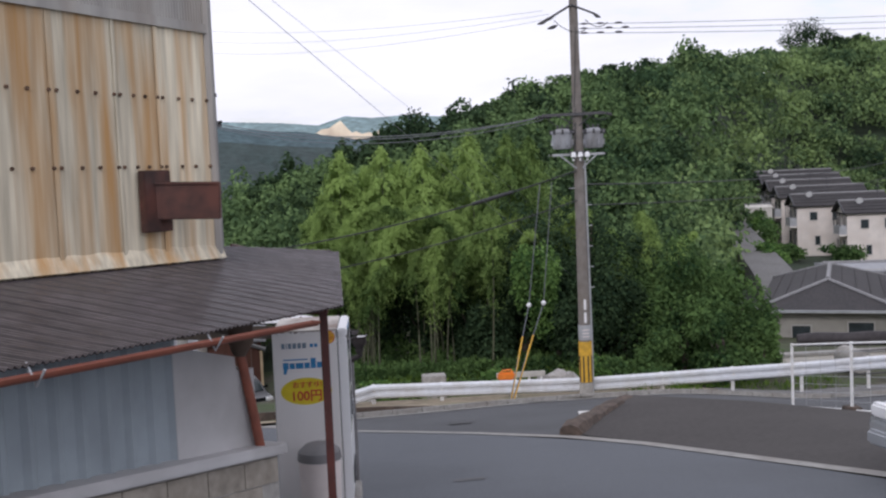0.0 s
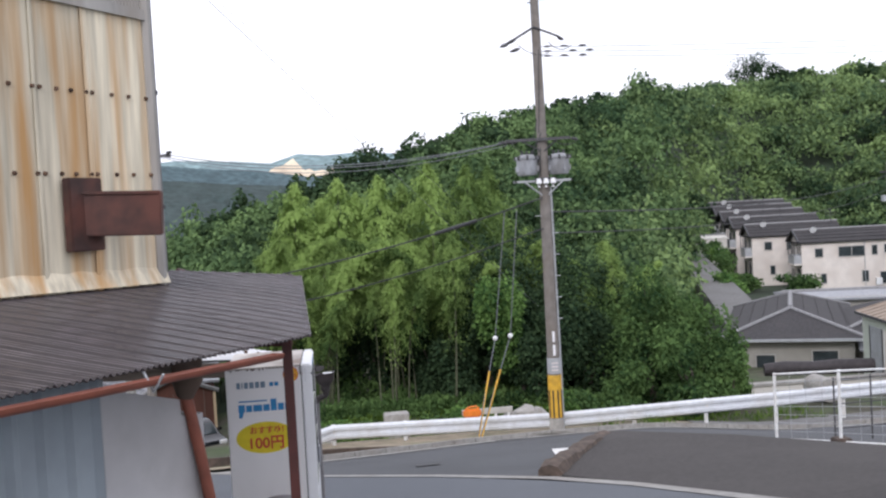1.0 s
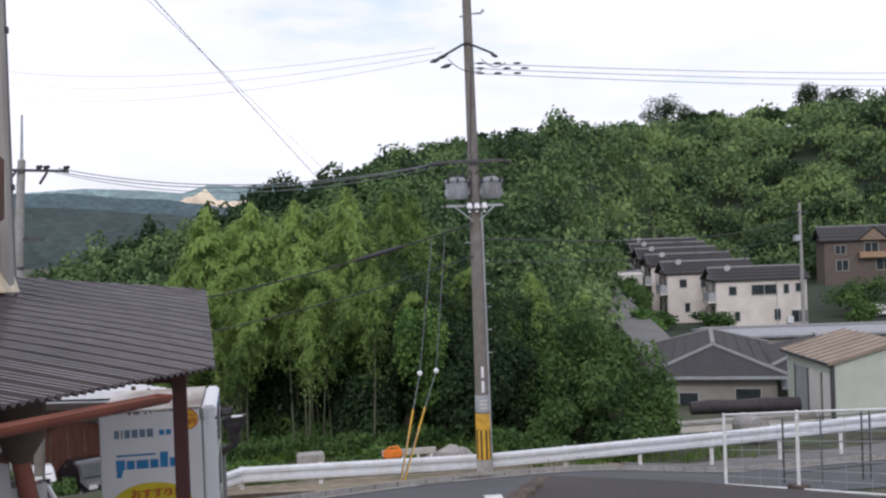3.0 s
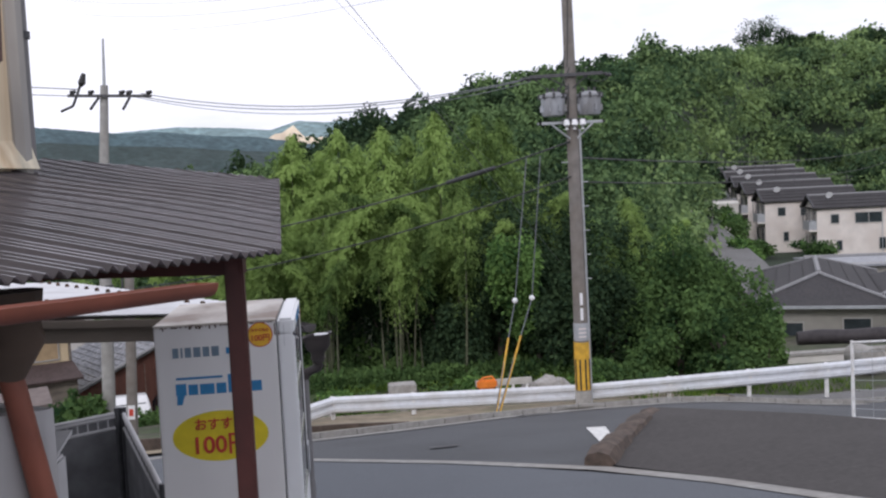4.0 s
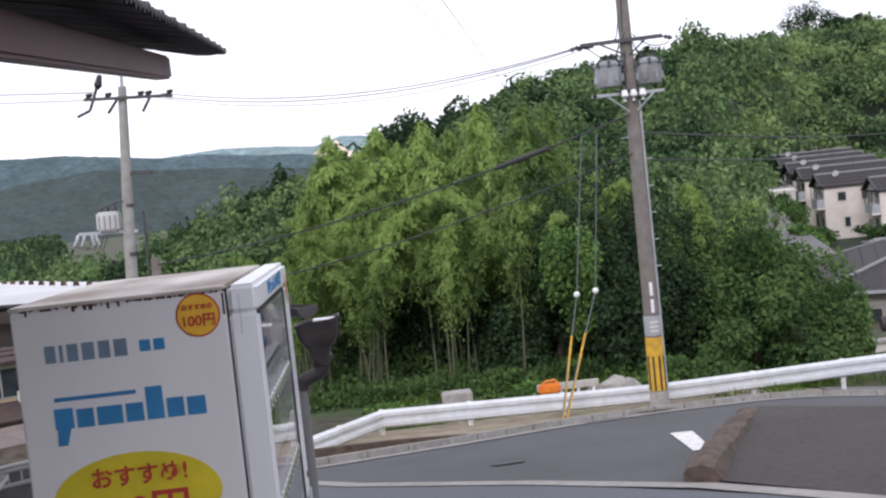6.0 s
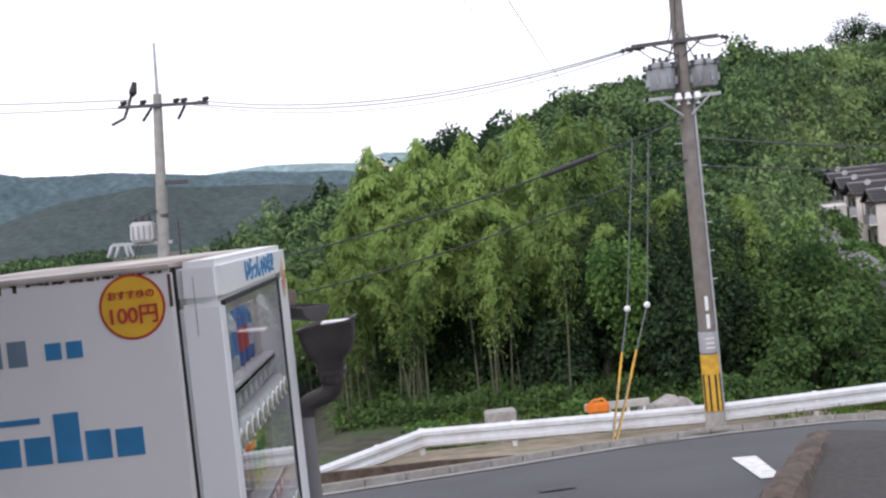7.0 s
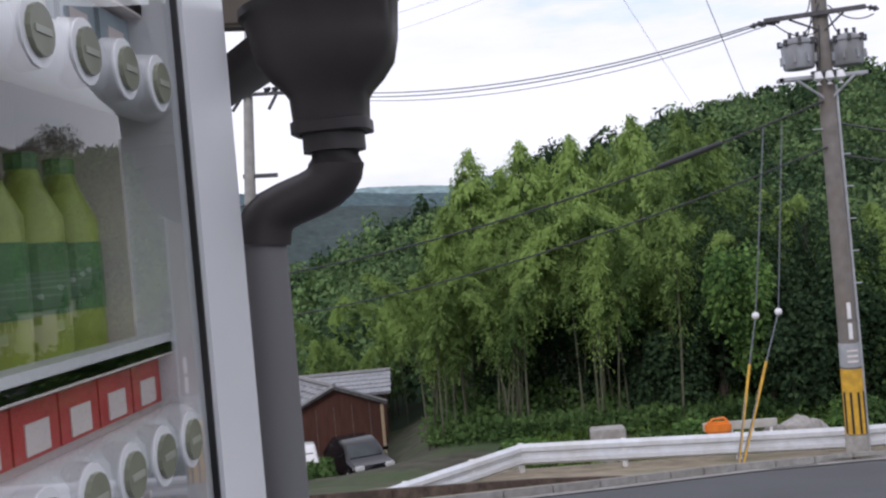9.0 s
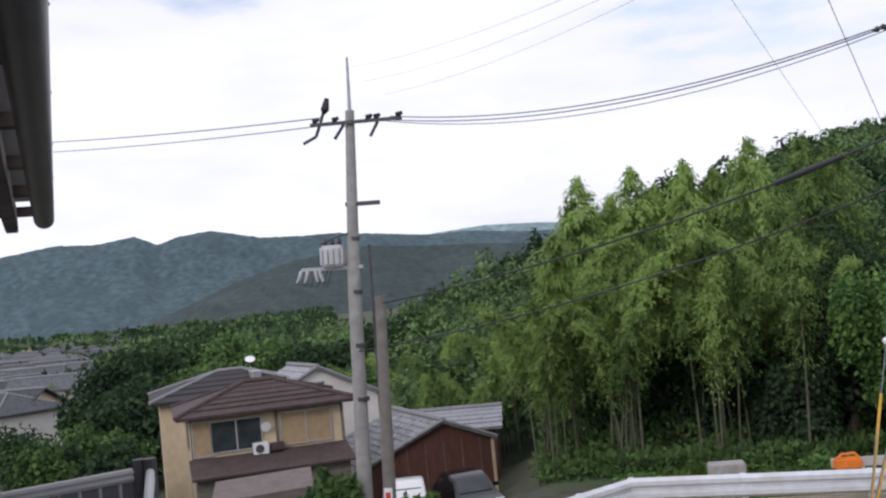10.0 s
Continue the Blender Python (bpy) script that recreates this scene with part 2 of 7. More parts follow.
SHEET = mat("rust_streaked_sheet", (0.60, 0.545, 0.42), 0.75, spread=0.18, scale=16, stain=(0.50, 0.28, 0.10), stain_scale=5.0, stain_amt=0.95, stretch=(1, 1, 0.07), rand=0.22, bump=0.15, bump_scale=20)
SHEET_GREY = mat("grey_corrugated_sheet", (0.34, 0.33, 0.31), 0.75, spread=0.12, scale=6, stain=(0.24, 0.2, 0.16), stain_scale=2, stain_amt=0.6, stretch=(1, 1, 0.2))
BLUE_SHEET = mat("blue_grey_sheet", (0.29, 0.335, 0.365), 0.6, spread=0.07, scale=3, stain=(0.27, 0.30, 0.32), stain_scale=1, stain_amt=0.6)
GREY_PANEL = mat("grey_panel", (0.47, 0.465, 0.47), 0.75, spread=0.06, scale=2, stain=(0.28, 0.27, 0.26), stain_scale=1.2, stain_amt=0.6)
BRACKET = mat("rusty_brown_bracket", (0.05, 0.022, 0.018), 0.7, spread=0.25, scale=6, stain=(0.13, 0.04, 0.025), stain_scale=3, stain_amt=0.6)
WHITE_ROOF = mat("white_corrugated_roof", (0.80, 0.80, 0.81), 0.55, spread=0.05, scale=3, stain=(0.55, 0.53, 0.5), stain_scale=1.2, stain_amt=0.5)
TIMBER = mat("weathered_timber", (0.17, 0.145, 0.12), 0.9, spread=0.25, scale=6, stain=(0.10, 0.08, 0.065), stain_scale=1.5, stain_amt=0.6, stretch=(0.3, 1, 1))
TILE_GREY = mat("grey_roof_tile", (0.15, 0.155, 0.165), 0.6, spread=0.22, scale=9, stain=(0.25, 0.25, 0.26), stain_scale=2.2, stain_amt=0.5, rand=0.12)
TILE_PALE = mat("pale_roof_tile", (0.26, 0.27, 0.29), 0.6, spread=0.2, scale=8, stain=(0.36, 0.36, 0.37), stain_scale=2.2, stain_amt=0.5)
TILE_BROWN = mat("brown_roof_tile", (0.062, 0.042, 0.039), 0.85, spread=0.18, scale=8, stain=(0.10, 0.07, 0.065), stain_scale=1.5, stain_amt=0.5)
TILE_DARK = mat("charcoal_roof_tile", (0.040, 0.038, 0.040), 0.9, spread=0.2, scale=8, stain=(0.055, 0.05, 0.05), stain_scale=1.5, stain_amt=0.5)
RIDGE = mat("ridge_tile", (0.22, 0.22, 0.225), 0.7, spread=0.12, scale=6)
CREAM = mat("cream_render", (0.58, 0.47, 0.31), 0.9, spread=0.06, scale=3, stain=(0.45, 0.35, 0.22), stain_scale=0.8, stain_amt=0.5)
PINK_RENDER = mat("pale_pinkish_render", (0.70, 0.65, 0.60), 0.9, spread=0.05, scale=2, stain=(0.52, 0.45, 0.40), stain_scale=0.5, stain_amt=0.5)
WHITE_RENDER = mat("off_white_render", (0.66, 0.64, 0.60), 0.9, spread=0.05, scale=2, stain=(0.52, 0.5, 0.46), stain_scale=0.5, stain_amt=0.5)
GREY_RENDER = mat("grey_render", (0.34, 0.33, 0.30), 0.9, spread=0.07, scale=2, stain=(0.26, 0.25, 0.22), stain_scale=0.5, stain_amt=0.5)
GREEN_RENDER = mat("pale_green_cladding", (0.48, 0.52, 0.45), 0.8, spread=0.06, scale=2, stain=(0.38, 0.42, 0.36), stain_scale=0.5, stain_amt=0.5)
BROWN_WALL = mat("red_brown_boarding", (0.105, 0.042, 0.03), 0.85, spread=0.12, scale=5, stain=(0.075, 0.035, 0.027), stain_scale=0.8, stain_amt=0.5, stretch=(1, 1, 0.25))
BROWN_RENDER = mat("brown_render", (0.13, 0.105, 0.09), 0.9, spread=0.08, scale=2)
TAN_ROOF = mat("tan_metal_roof", (0.27, 0.215, 0.165), 0.6, spread=0.1, scale=3, stain=(0.2, 0.15, 0.11), stain_scale=1, stain_amt=0.6)
WINDOW = mat("dark_window_glass", (0.035, 0.045, 0.05), 0.08, spread=0.2, scale=1.5)
SHUTTER = mat("tan_shutter", (0.36, 0.26, 0.15), 0.7, spread=0.08, scale=4)
ALU = mat("aluminium_frame", (0.45, 0.44, 0.42), 0.45, 0.4, spread=0.05, scale=5)
CULM = mat("bamboo_culm", (0.085, 0.088, 0.052), 0.6, spread=0.3, scale=2, stain=(0.05, 0.075, 0.03), stain_scale=0.6, stain_amt=0.8, rand=0.3)
BARK = mat("bark", (0.09, 0.075, 0.06), 0.95, spread=0.25, scale=5)
BAMBOO_LEAF = leaf_mat("bamboo_leaf", (0.028, 0.066, 0.024), (0.27, 0.385, 0.115), patch=0.30, trans=0.32, rand=0.55, each=0.25)
BROAD_LEAF = leaf_mat("broad_leaf", (0.026, 0.058, 0.026), (0.15, 0.245, 0.08), patch=0.6, trans=0.3, rand=0.2, each=0.3)
VINE_LEAF = leaf_mat("vine_leaf", (0.045, 0.10, 0.035), (0.19, 0.32, 0.09), patch=0.8, trans=0.35)
HILL_LEAF = leaf_mat("hill_leaf", (0.044, 0.082, 0.042), (0.235, 0.35, 0.135), patch=0.06, trans=0.25, each=0.25)
# Brighter version of the hill leaf colours, for crowns to the right.
BRIGHT_HILL_LEAF = leaf_mat("bright_hill_leaf", (0.06, 0.105, 0.055), (0.33, 0.455, 0.17), patch=0.05, trans=0.28, each=0.25)
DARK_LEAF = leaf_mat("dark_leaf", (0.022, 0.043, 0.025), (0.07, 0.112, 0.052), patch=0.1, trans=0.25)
GRASS = leaf_mat("grass_blade", (0.05, 0.10, 0.02), (0.16, 0.24, 0.05), patch=0.7, trans=0.3)
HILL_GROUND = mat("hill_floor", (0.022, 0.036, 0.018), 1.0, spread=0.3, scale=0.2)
GLASS = glass_mat("clear_glass", (0.96, 0.97, 0.97))


# ---- mesh builder ----
class Build:
    """Collects vertices and faces of one mesh."""

    def __init__(self):
        self.v, self.f = [], []

    def add(self, verts, faces):
        k = len(self.v)
        self.v += [tuple(p) for p in verts]
        self.f += [tuple(k + i for i in q) for q in faces]
        return self

    def box(self, x0, x1, y0, y1, z0, z1, m=None):
        vs = [Vector((x, y, z)) for z in (z0, z1) for y in (y0, y1) for x in (x0, x1)]
        if m is not None:
            vs = [m @ p for p in vs]
        return self.add(vs, [(0, 2, 3, 1), (4, 5, 7, 6), (0, 1, 5, 4), (2, 6, 7, 3), (0, 4, 6, 2), (1, 3, 7, 5)])

    def tube(self, pts, radii, n=8, cap=True):
        pts = [Vector(p) for p in pts]
        if not isinstance(radii, (list, tuple)):
            radii = [radii] * len(pts)
        rings = []
        for i, p in enumerate(pts):
            d = (pts[min(i + 1, len(pts) - 1)] - pts[max(i - 1, 0)]).normalized()
            side = d.cross(Vector((0, 0, 1)))
            if side.length < 0.05:
                side = Vector((1, 0, 0))
            side.normalize()
            up = side.cross(d)
            rings.append([p + radii[i] * (math.cos(a) * side + math.sin(a) * up) for a in [2 * math.pi * j / n for j in range(n)]])
        fs = [(i * n + j, i * n + (j + 1) % n, (i + 1) * n + (j + 1) % n, (i + 1) * n + j) for i in range(len(pts) - 1) for j in range(n)]
        if cap:
            fs += [tuple(reversed(range(n))), tuple((len(pts) - 1) * n + j for j in range(n))]
        return self.add([q for r in rings for q in r], fs)

    def prism(self, poly, low, high):
        """An upright solid over a polygon; low and high: heights, or functions of x and y."""
        fl = low if callable(low) else (lambda x, y: low)
        fh = high if callable(high) else (lambda x, y: high)
        n = len(poly)
        vs = [(x, y, fl(x, y)) for x, y in poly] + [(x, y, fh(x, y)) for x, y in poly]
        return self.add(vs, [tuple(reversed(range(n))), tuple(range(n, 2 * n))] + [(i, (i + 1) % n, n + (i + 1) % n, n + i) for i in range(n)])

    def sheet(self, grid, close=False):
        """A sheet over a grid of points (rows of equal length)."""
        n = len(grid[0])
        return self.add([p for r in grid for p in r], [(i * n + j, i * n + j + 1, (i + 1) * n + j + 1, (i + 1) * n + j) for i in range(len(grid) - 1) for j in range(n - 1)])

    def mesh(self, name, material, bevel=0.0, smooth=False, solid=0.0):
        me = bpy.data.meshes.new(name)
        me.from_pydata(self.v, [], self.f)
        if bevel or solid:
            bm = bmesh.new()
            bm.from_mesh(me)
            if solid:
                bmesh.ops.solidify(bm, geom=bm.faces[:], thickness=solid)
            if bevel:
                bmesh.ops.bevel(bm, geom=[e for e in bm.edges if len(e.link_faces) == 2 and e.calc_face_angle(0) > 0.5], offset=bevel, segments=2, affect="EDGES", clamp_overlap=True)
            bm.to_mesh(me)
            bm.free()
        me.materials.append(material)
        if smooth:
            me.shade_smooth()
            me.set_sharp_from_angle(angle=radians(40))
        return me


def thing(name, label, category, at=(0, 0, 0), turn=0.0, group="", kind=""):
    ob = new(name)
    ob.matrix_world = pose(*at, 0, 0, turn)
    return tagged(ob, label, category, group, kind)


def part(name, b, material, parent, label="", bevel=0.0, smooth=False, solid=0.0):
    ob = new(name, b.mesh(name, material, bevel, smooth, solid))
    ob.parent = parent
    return tagged(ob, label)


def single(name, b, material, label, category, group="", kind="", bevel=0.0, smooth=False, solid=0.0):
    return tagged(new(name, b.mesh(name, material, bevel, smooth, solid)), label, category, group, kind)


def lettering(name, text, size, material, parent, m, depth=0.001):
    cu = bpy.data.curves.new(name, "FONT")
    cu.body, cu.size, cu.align_x, cu.align_y, cu.extrude = text, size, "CENTER", "CENTER", depth
    cu.offset = size * 0.018
    tmp = new(name, cu)
    me = bpy.data.meshes.new_from_object(tmp.evaluated_get(bpy.context.evaluated_depsgraph_get()))
    bpy.data.objects.remove(tmp)
    bpy.data.curves.remove(cu)
    me.materials.clear()
    me.materials.append(material)
    ob = new(name, me)
    ob.parent, ob.matrix_local = parent, m
    return ob


def smooth01(t):
    t = np.clip(t, 0, 1)
    return t * t * (3 - 2 * t)


# ---- ground ----
ELEV = ([-40, -22, -14, -9, -5, 0, 4, 8, 12, 18, 24, 33, 50, 80], [-4.0, -3.2, -1.6, 0.4, 1.6, 2.9, 4.1, 5.25, 6.05, 6.45, 6.35, 6.9, 7.6, 7.6])


def ground(x, y):
    """Height of the land: the falling lane, the hollow behind the road, the valley and the wooded hill."""
    x, y = np.asarray(x, float), np.asarray(y, float)
    z = -0.165 * (np.clip(y, -8, 29) - 8)
    z = z - 1.0 * smooth01((y - 29) / 5) - 1.0 * smooth01((y - 34) / 20)
    z = z - 4.5 * smooth01((-x - 5) / 40) * smooth01((y - 26) / 16) - 1.2 * smooth01((y - 52) / 40)
    z = z - 2.0 * smooth01((-x - 2) / 6) * smooth01((y - 34) / 10)
    z = z - 0.45 * smooth01((x - 7) / 6) * smooth01((y - 14) / 10)
    r = np.hypot(x + 0.7, y)
    az = np.degrees(np.arctan2(x + 0.7, np.maximum(y, 1e-3)))
    d1 = 56 + 130 * smooth01((az - 17) / 6)
    d2 = 118 + 60 * smooth01(az / 14) + 120 * smooth01((az - 16) / 10)
    top = 2.7 + np.tan(np.radians(np.interp(az, *ELEV))) * d2 - 6.3
    front = (y > 20) & (az > -40)
    rise = smooth01((r - d1) / np.maximum(d2 - d1, 1))
    hill = np.where(front, rise * np.maximum(top - z, 0) * (1 - 0.5 * smooth01((r - d2) / 250)), 0)
    return z + hill


def lane_z(x, y):
    return float(ground(x, y))


# ---- ground, roads ----
def land():
    xs = np.concatenate([np.linspace(-900, -120, 14), np.linspace(-100, -30, 15), np.linspace(-27, 30, 58), np.linspace(33, 120, 30), np.linspace(135, 900, 14)])
    ys = np.concatenate([np.linspace(-300, -20, 8), np.linspace(-12, 60, 73), np.linspace(63, 330, 60), np.linspace(370, 3000, 14)])
    b = Build()
    gx, gy = np.meshgrid(xs, ys)
    gz = ground(gx, gy) - 0.03
    b.sheet([[(gx[i, j], gy[i, j], gz[i, j]) for j in range(len(xs))] for i in range(len(ys))])
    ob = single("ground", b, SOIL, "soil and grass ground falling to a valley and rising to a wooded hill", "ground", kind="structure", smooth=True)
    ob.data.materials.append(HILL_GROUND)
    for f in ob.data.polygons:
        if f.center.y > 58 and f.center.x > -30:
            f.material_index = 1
    return ob


land()


def strip_mesh(line, width_left, width_right, lift, step=0.6):
    """A ribbon along a line of plan points that follows the ground."""
    pts = []
    for (x0, y0), (x1, y1) in zip(line, line[1:]):
        n = max(1, int(math.hypot(x1 - x0, y1 - y0) / step))
        pts += [(x0 + (x1 - x0) * i / n, y0 + (y1 - y0) * i / n) for i in range(n)]
    pts.append(line[-1])
    rows = []
    for i, (x, y) in enumerate(pts):
        a, c = pts[max(0, i - 1)], pts[min(len(pts) - 1, i + 1)]
        dx, dy = c[0] - a[0], c[1] - a[1]
        k = math.hypot(dx, dy)
        nx, ny = -dy / k, dx / k
        rows.append([(x + nx * w, y + ny * w) for w in (width_left, -width_right)])
    b = Build()
    b.sheet([[(x, y, lane_z(x, y) + lift) for x, y in r] for r in rows])
    return b


def ribbon_area(left, right, lift, rows=24, cols=10):
    """A paved area between two plan lines with the same number of points."""
    def along(line, t):
        k = t * (len(line) - 1)
        i = min(int(k), len(line) - 2)
        return [line[i][c] + (line[i + 1][c] - line[i][c]) * (k - i) for c in (0, 1)]
    g = []
    for i in range(rows + 1):
        a, c = along(left, i / rows), along(right, i / rows)
        g.append([(a[0] + (c[0] - a[0]) * j / cols, a[1] + (c[1] - a[1]) * j / cols) for j in range(cols + 1)])
    b = Build()
    b.sheet([[(x, y, lane_z(x, y) + lift) for x, y in r] for r in g])
    return b


STRIP = [(-4.5, 24.2), (-2.2, 21.6), (-1.3, 20.3), (0.95, 18.2), (2.6, 16.2), (3.5, 14.3), (4.1, 12.4), (4.95, 9.7), (5.6, 6.5), (6.0, 0.0), (6.2, -14)]
KERB_LINE = [(-7.0, 22.0), (-2.6, 23.9), (-1.2, 24.6), (0.35, 25.35), (2.8, 26.8), (5.0, 27.45), (7.0, 27.5), (9.5, 27.7), (12.0, 27.9), (18.0, 28.3), (40.0, 30.0)]

single("lane", ribbon_area([(-6.5, 24.0), (-5.0, 16.0), (-4.6, 8.0), (-6.0, 0.0), (-6.5, -14)], [STRIP[0], STRIP[3], STRIP[5], STRIP[8], STRIP[10]], 0.0, 50, 16),
       ASPHALT_NEAR, "worn blue-grey asphalt lane falling downhill", "road", kind="structure")
single("road", ribbon_area([(-7, 22.0), (-2.6, 23.9), (0.35, 25.35), (2.8, 26.8), (7.0, 27.5), (12, 27.9), (40, 30)],
                           [(-6, 20.5), (-2.2, 20.6), (0.9, 17.6), (2.6, 15.6), (7.2, 17.5), (12, 19.0), (40, 20)], -0.012, 60, 14),
       ASPHALT, "dark asphalt road below the lane", "road", kind="structure")
single("gutter_strip", strip_mesh(STRIP, 0.16, 0.16, 0.012), KERB, "pale concrete gutter strip between lane and road", "gutter", kind="structure")
single("road_edge", strip_mesh(KERB_LINE, 0.0, 0.42, 0.006), KERB, "pale concrete edge strip along the road", "kerb", kind="structure")


def kerb():
    b = Build()
    for (x0, y0), (x1, y1) in zip(KERB_LINE[1:], KERB_LINE[2:]):
        k = math.hypot(x1 - x0, y1 - y0)
        nx, ny = -(y1 - y0) / k, (x1 - x0) / k
        n = max(1, int(k / 0.6))
        for i in range(n):
            t0, t1 = i / n, (i + 1) / n - 0.012 / k
            a = (x0 + (x1 - x0) * t0, y0 + (y1 - y0) * t0)
            c = (x0 + (x1 - x0) * t1, y0 + (y1 - y0) * t1)
            if a[0] > 20:
                continue
            poly = [a, c, (c[0] + nx * 0.16, c[1] + ny * 0.16), (a[0] + nx * 0.16, a[1] + ny * 0.16)]
            b.prism(poly, lambda x, y: lane_z(x, y) - 0.1, lambda x, y: lane_z(x, y) + 0.13)
    single("kerb", b, KERB, "row of pale concrete kerb stones", "kerb", kind="structure", bevel=0.012)


kerb()

single("verge", ribbon_area([(-4.5, 27.5), (-1.0, 31.5), (3.0, 33.0), (8.0, 33.0), (18, 33.5)], [(-6.5, 22.6), (-1.2, 24.8), (2.8, 27.0), (7.0, 27.7), (18, 28.5)], 0.055, 40, 16),
       EARTH, "bare sandy verge with tufts behind the kerb", "verge", kind="structure")


single("apron", ribbon_area([(9.6, 33.6), (18, 34.2), (30, 35.5)], [(9.6, 28.0), (18, 28.6), (30, 29.6)], 0.085, 20, 10), BANK_PALE, "grey concrete apron behind the guard rail", "pavement", kind="structure")


def marking(poly, label):
    b = Build()
    b.add([(x, y, lane_z(x, y) + 0.004) for x, y in poly], [tuple(range(len(poly)))])
    single("road_marking", b, WHITE_PAINT, label, "road marking", kind="structure")


marking([(3.45, 19.5), (3.72, 19.5), (4.28, 22.3), (3.92, 22.4)], "white painted stop bar on the asphalt")
single("drain_slot", Build().add([(x, y, lane_z(x, y) + 0.011) for x, y in [(3.35, 26.62), (4.25, 26.95), (4.20, 27.10), (3.30, 26.77)]], [(0, 1, 2, 3)]), STEEL_DARK, "dark iron drain slot in the pale edge strip", "drain cover", kind="structure")
single("drain_cover", Build().add([(x, y, lane_z(x, y) + 0.009) for x, y in [(0.75, 20.6), (1.25, 20.7), (1.25, 21.05), (0.75, 20.95)]], [(0, 1, 2, 3)]), STEEL_DARK, "dark iron drain cover set in the asphalt", "drain cover", kind="structure")
single("patch", Build().add([(x, y, lane_z(x, y) + 0.006) for x, y in [(0.2, 11.3), (0.62, 11.4), (0.6, 11.62), (0.22, 11.55)]], [(0, 1, 2, 3)]), STEEL_DARK, "dark repair patch in the lane", "patch", kind="structure")


def bank():
    """Raised drive beside the lane with a rough kerb wall at its open end."""
    g = []
    near = [(2.75, 16.55), (3.62, 14.35), (4.22, 12.45), (5.07, 9.75), (5.7, 6.5)]
    far = [(4.85, 20.8), (6.85, 19.1), (8.2, 17.4), (9.6, 13.9), (11.0, 8.0)]
    b = Build()
    for i in range(33):
        t = i / 32 * 4
        k = min(int(t), 3)
        a = [near[k][c] + (near[k + 1][c] - near[k][c]) * (t - k) for c in (0, 1)]
        e = [far[k][c] + (far[k + 1][c] - far[k][c]) * (t - k) for c in (0, 1)]
        row = []
        for j in range(13):
            s = j / 12
            x, y = a[0] + (e[0] - a[0]) * s, a[1] + (e[1] - a[1]) * s
            row.append((x, y, -0.165 * (y - 8) + 0.015 + 0.40 * s ** 0.8 * max(0.0, 1 - t / 2.4)))
        g.append(row)
    b.sheet(g)
    edge = [g[i][12] for i in range(33)]
    b.sheet([[p, (p[0], p[1], p[2] - 0.9)] for p in edge])
    single("drive", b, BANK, "dark concrete drive raised above the road", "drive", kind="structure", smooth=True)
    w = Build()
    rows = []
    for i in range(15):
        s = i / 14
        x, y = 2.66 + 2.13 * s, 16.5 + 4.3 * s
        h = 0.16 + 0.26 * s ** 0.6 + 0.03 * math.sin(i * 2.1) + 0.02 * math.sin(i * 0.9)
        z = -0.165 * (y - 8)
        nx, ny = -0.9, 0.43
        prof = [(0.24, -0.5), (0.22, h * 0.6), (0.17, h * 0.96), (0.02, h + 0.03), (-0.13, h * 0.97), (-0.22, h * 0.3)]
        rows.append([(x + nx * o + 0.012 * math.sin(i * 3.7 + k), y + ny * o, z + q) for k, (o, q) in enumerate(prof)])
    w.sheet(rows)
    w.add(rows[0], [tuple(range(6))]).add(rows[-1], [tuple(reversed(range(6)))])
    single("kerb_wall", w, BERM, "rough brown mossy concrete kerb wall at the end of the drive", "low wall", kind="structure", smooth=True)


bank()


# ---- guard rail ----
RAIL_LINE = [(40, 31.0), (18.6, 29.6), (16.5, 29.45), (14.45, 29.33), (12.25, 29.2), (10.04, 29.1), (7.8, 28.95), (5.55, 28.85), (3.3, 28.95), (1.1, 29.08), (-0.95, 29.2), (-1.9, 28.35), (-3.1, 27.3), (-4.6, 26.0), (-6.4, 24.5)]


def rail_top(x):
    return float(np.interp(x, [-6.4, -3.1, -0.95, 5.5, 12.3, 18.6, 40], [-3.35, -3.02, -2.86, -2.93, -2.9, -2.8, -2.6]))


def guard_rail():
    g = thing("guard_rail", "white galvanised steel guard rail along the road bend", "guard rail", (5.5, 28.9, -3.6))
    inv = Matrix.Translation((-5.5, -28.9, 3.6))
    prof = [(0.0, 0.03), (-0.075, -0.03), (-0.075, -0.10), (0.0, -0.15), (0.0, -0.21), (-0.075, -0.26), (-0.075, -0.33), (0.0, -0.385)]
    pts = [Vector((x, y, rail_top(x))) for x, y in RAIL_LINE]
    for k in range(len(pts) - 1):
        a, c = pts[k], pts[k + 1]
        d = (c - a).normalized()
        n = Vector((-d.y, d.x, 0))
        if n.y > 0:
            n = -n
        b = Build()
        rows = []
        for p in (a - d * 0.06, c + d * 0.06):
            rows.append([inv @ (p - n * o * (1 if k % 2 else 1.04) + Vector((0, 0, q))) for o, q in prof])
        b.sheet(rows)
        part("beam", b, RAIL, g, solid=0.006, smooth=True)
    for k in range(1, len(pts) - 1):
        p = inv @ pts[k]
        b = Build().tube([(p.x, p.y + 0.1, p.z - 1.1), (p.x, p.y + 0.1, p.z + 0.02)], 0.057, 10)
        b.box(p.x - 0.04, p.x + 0.04, p.y - 0.02, p.y + 0.1, p.z - 0.25, p.z - 0.1)
        part("post", b, RAIL_POST, g, smooth=True)
    return g


guard_rail()


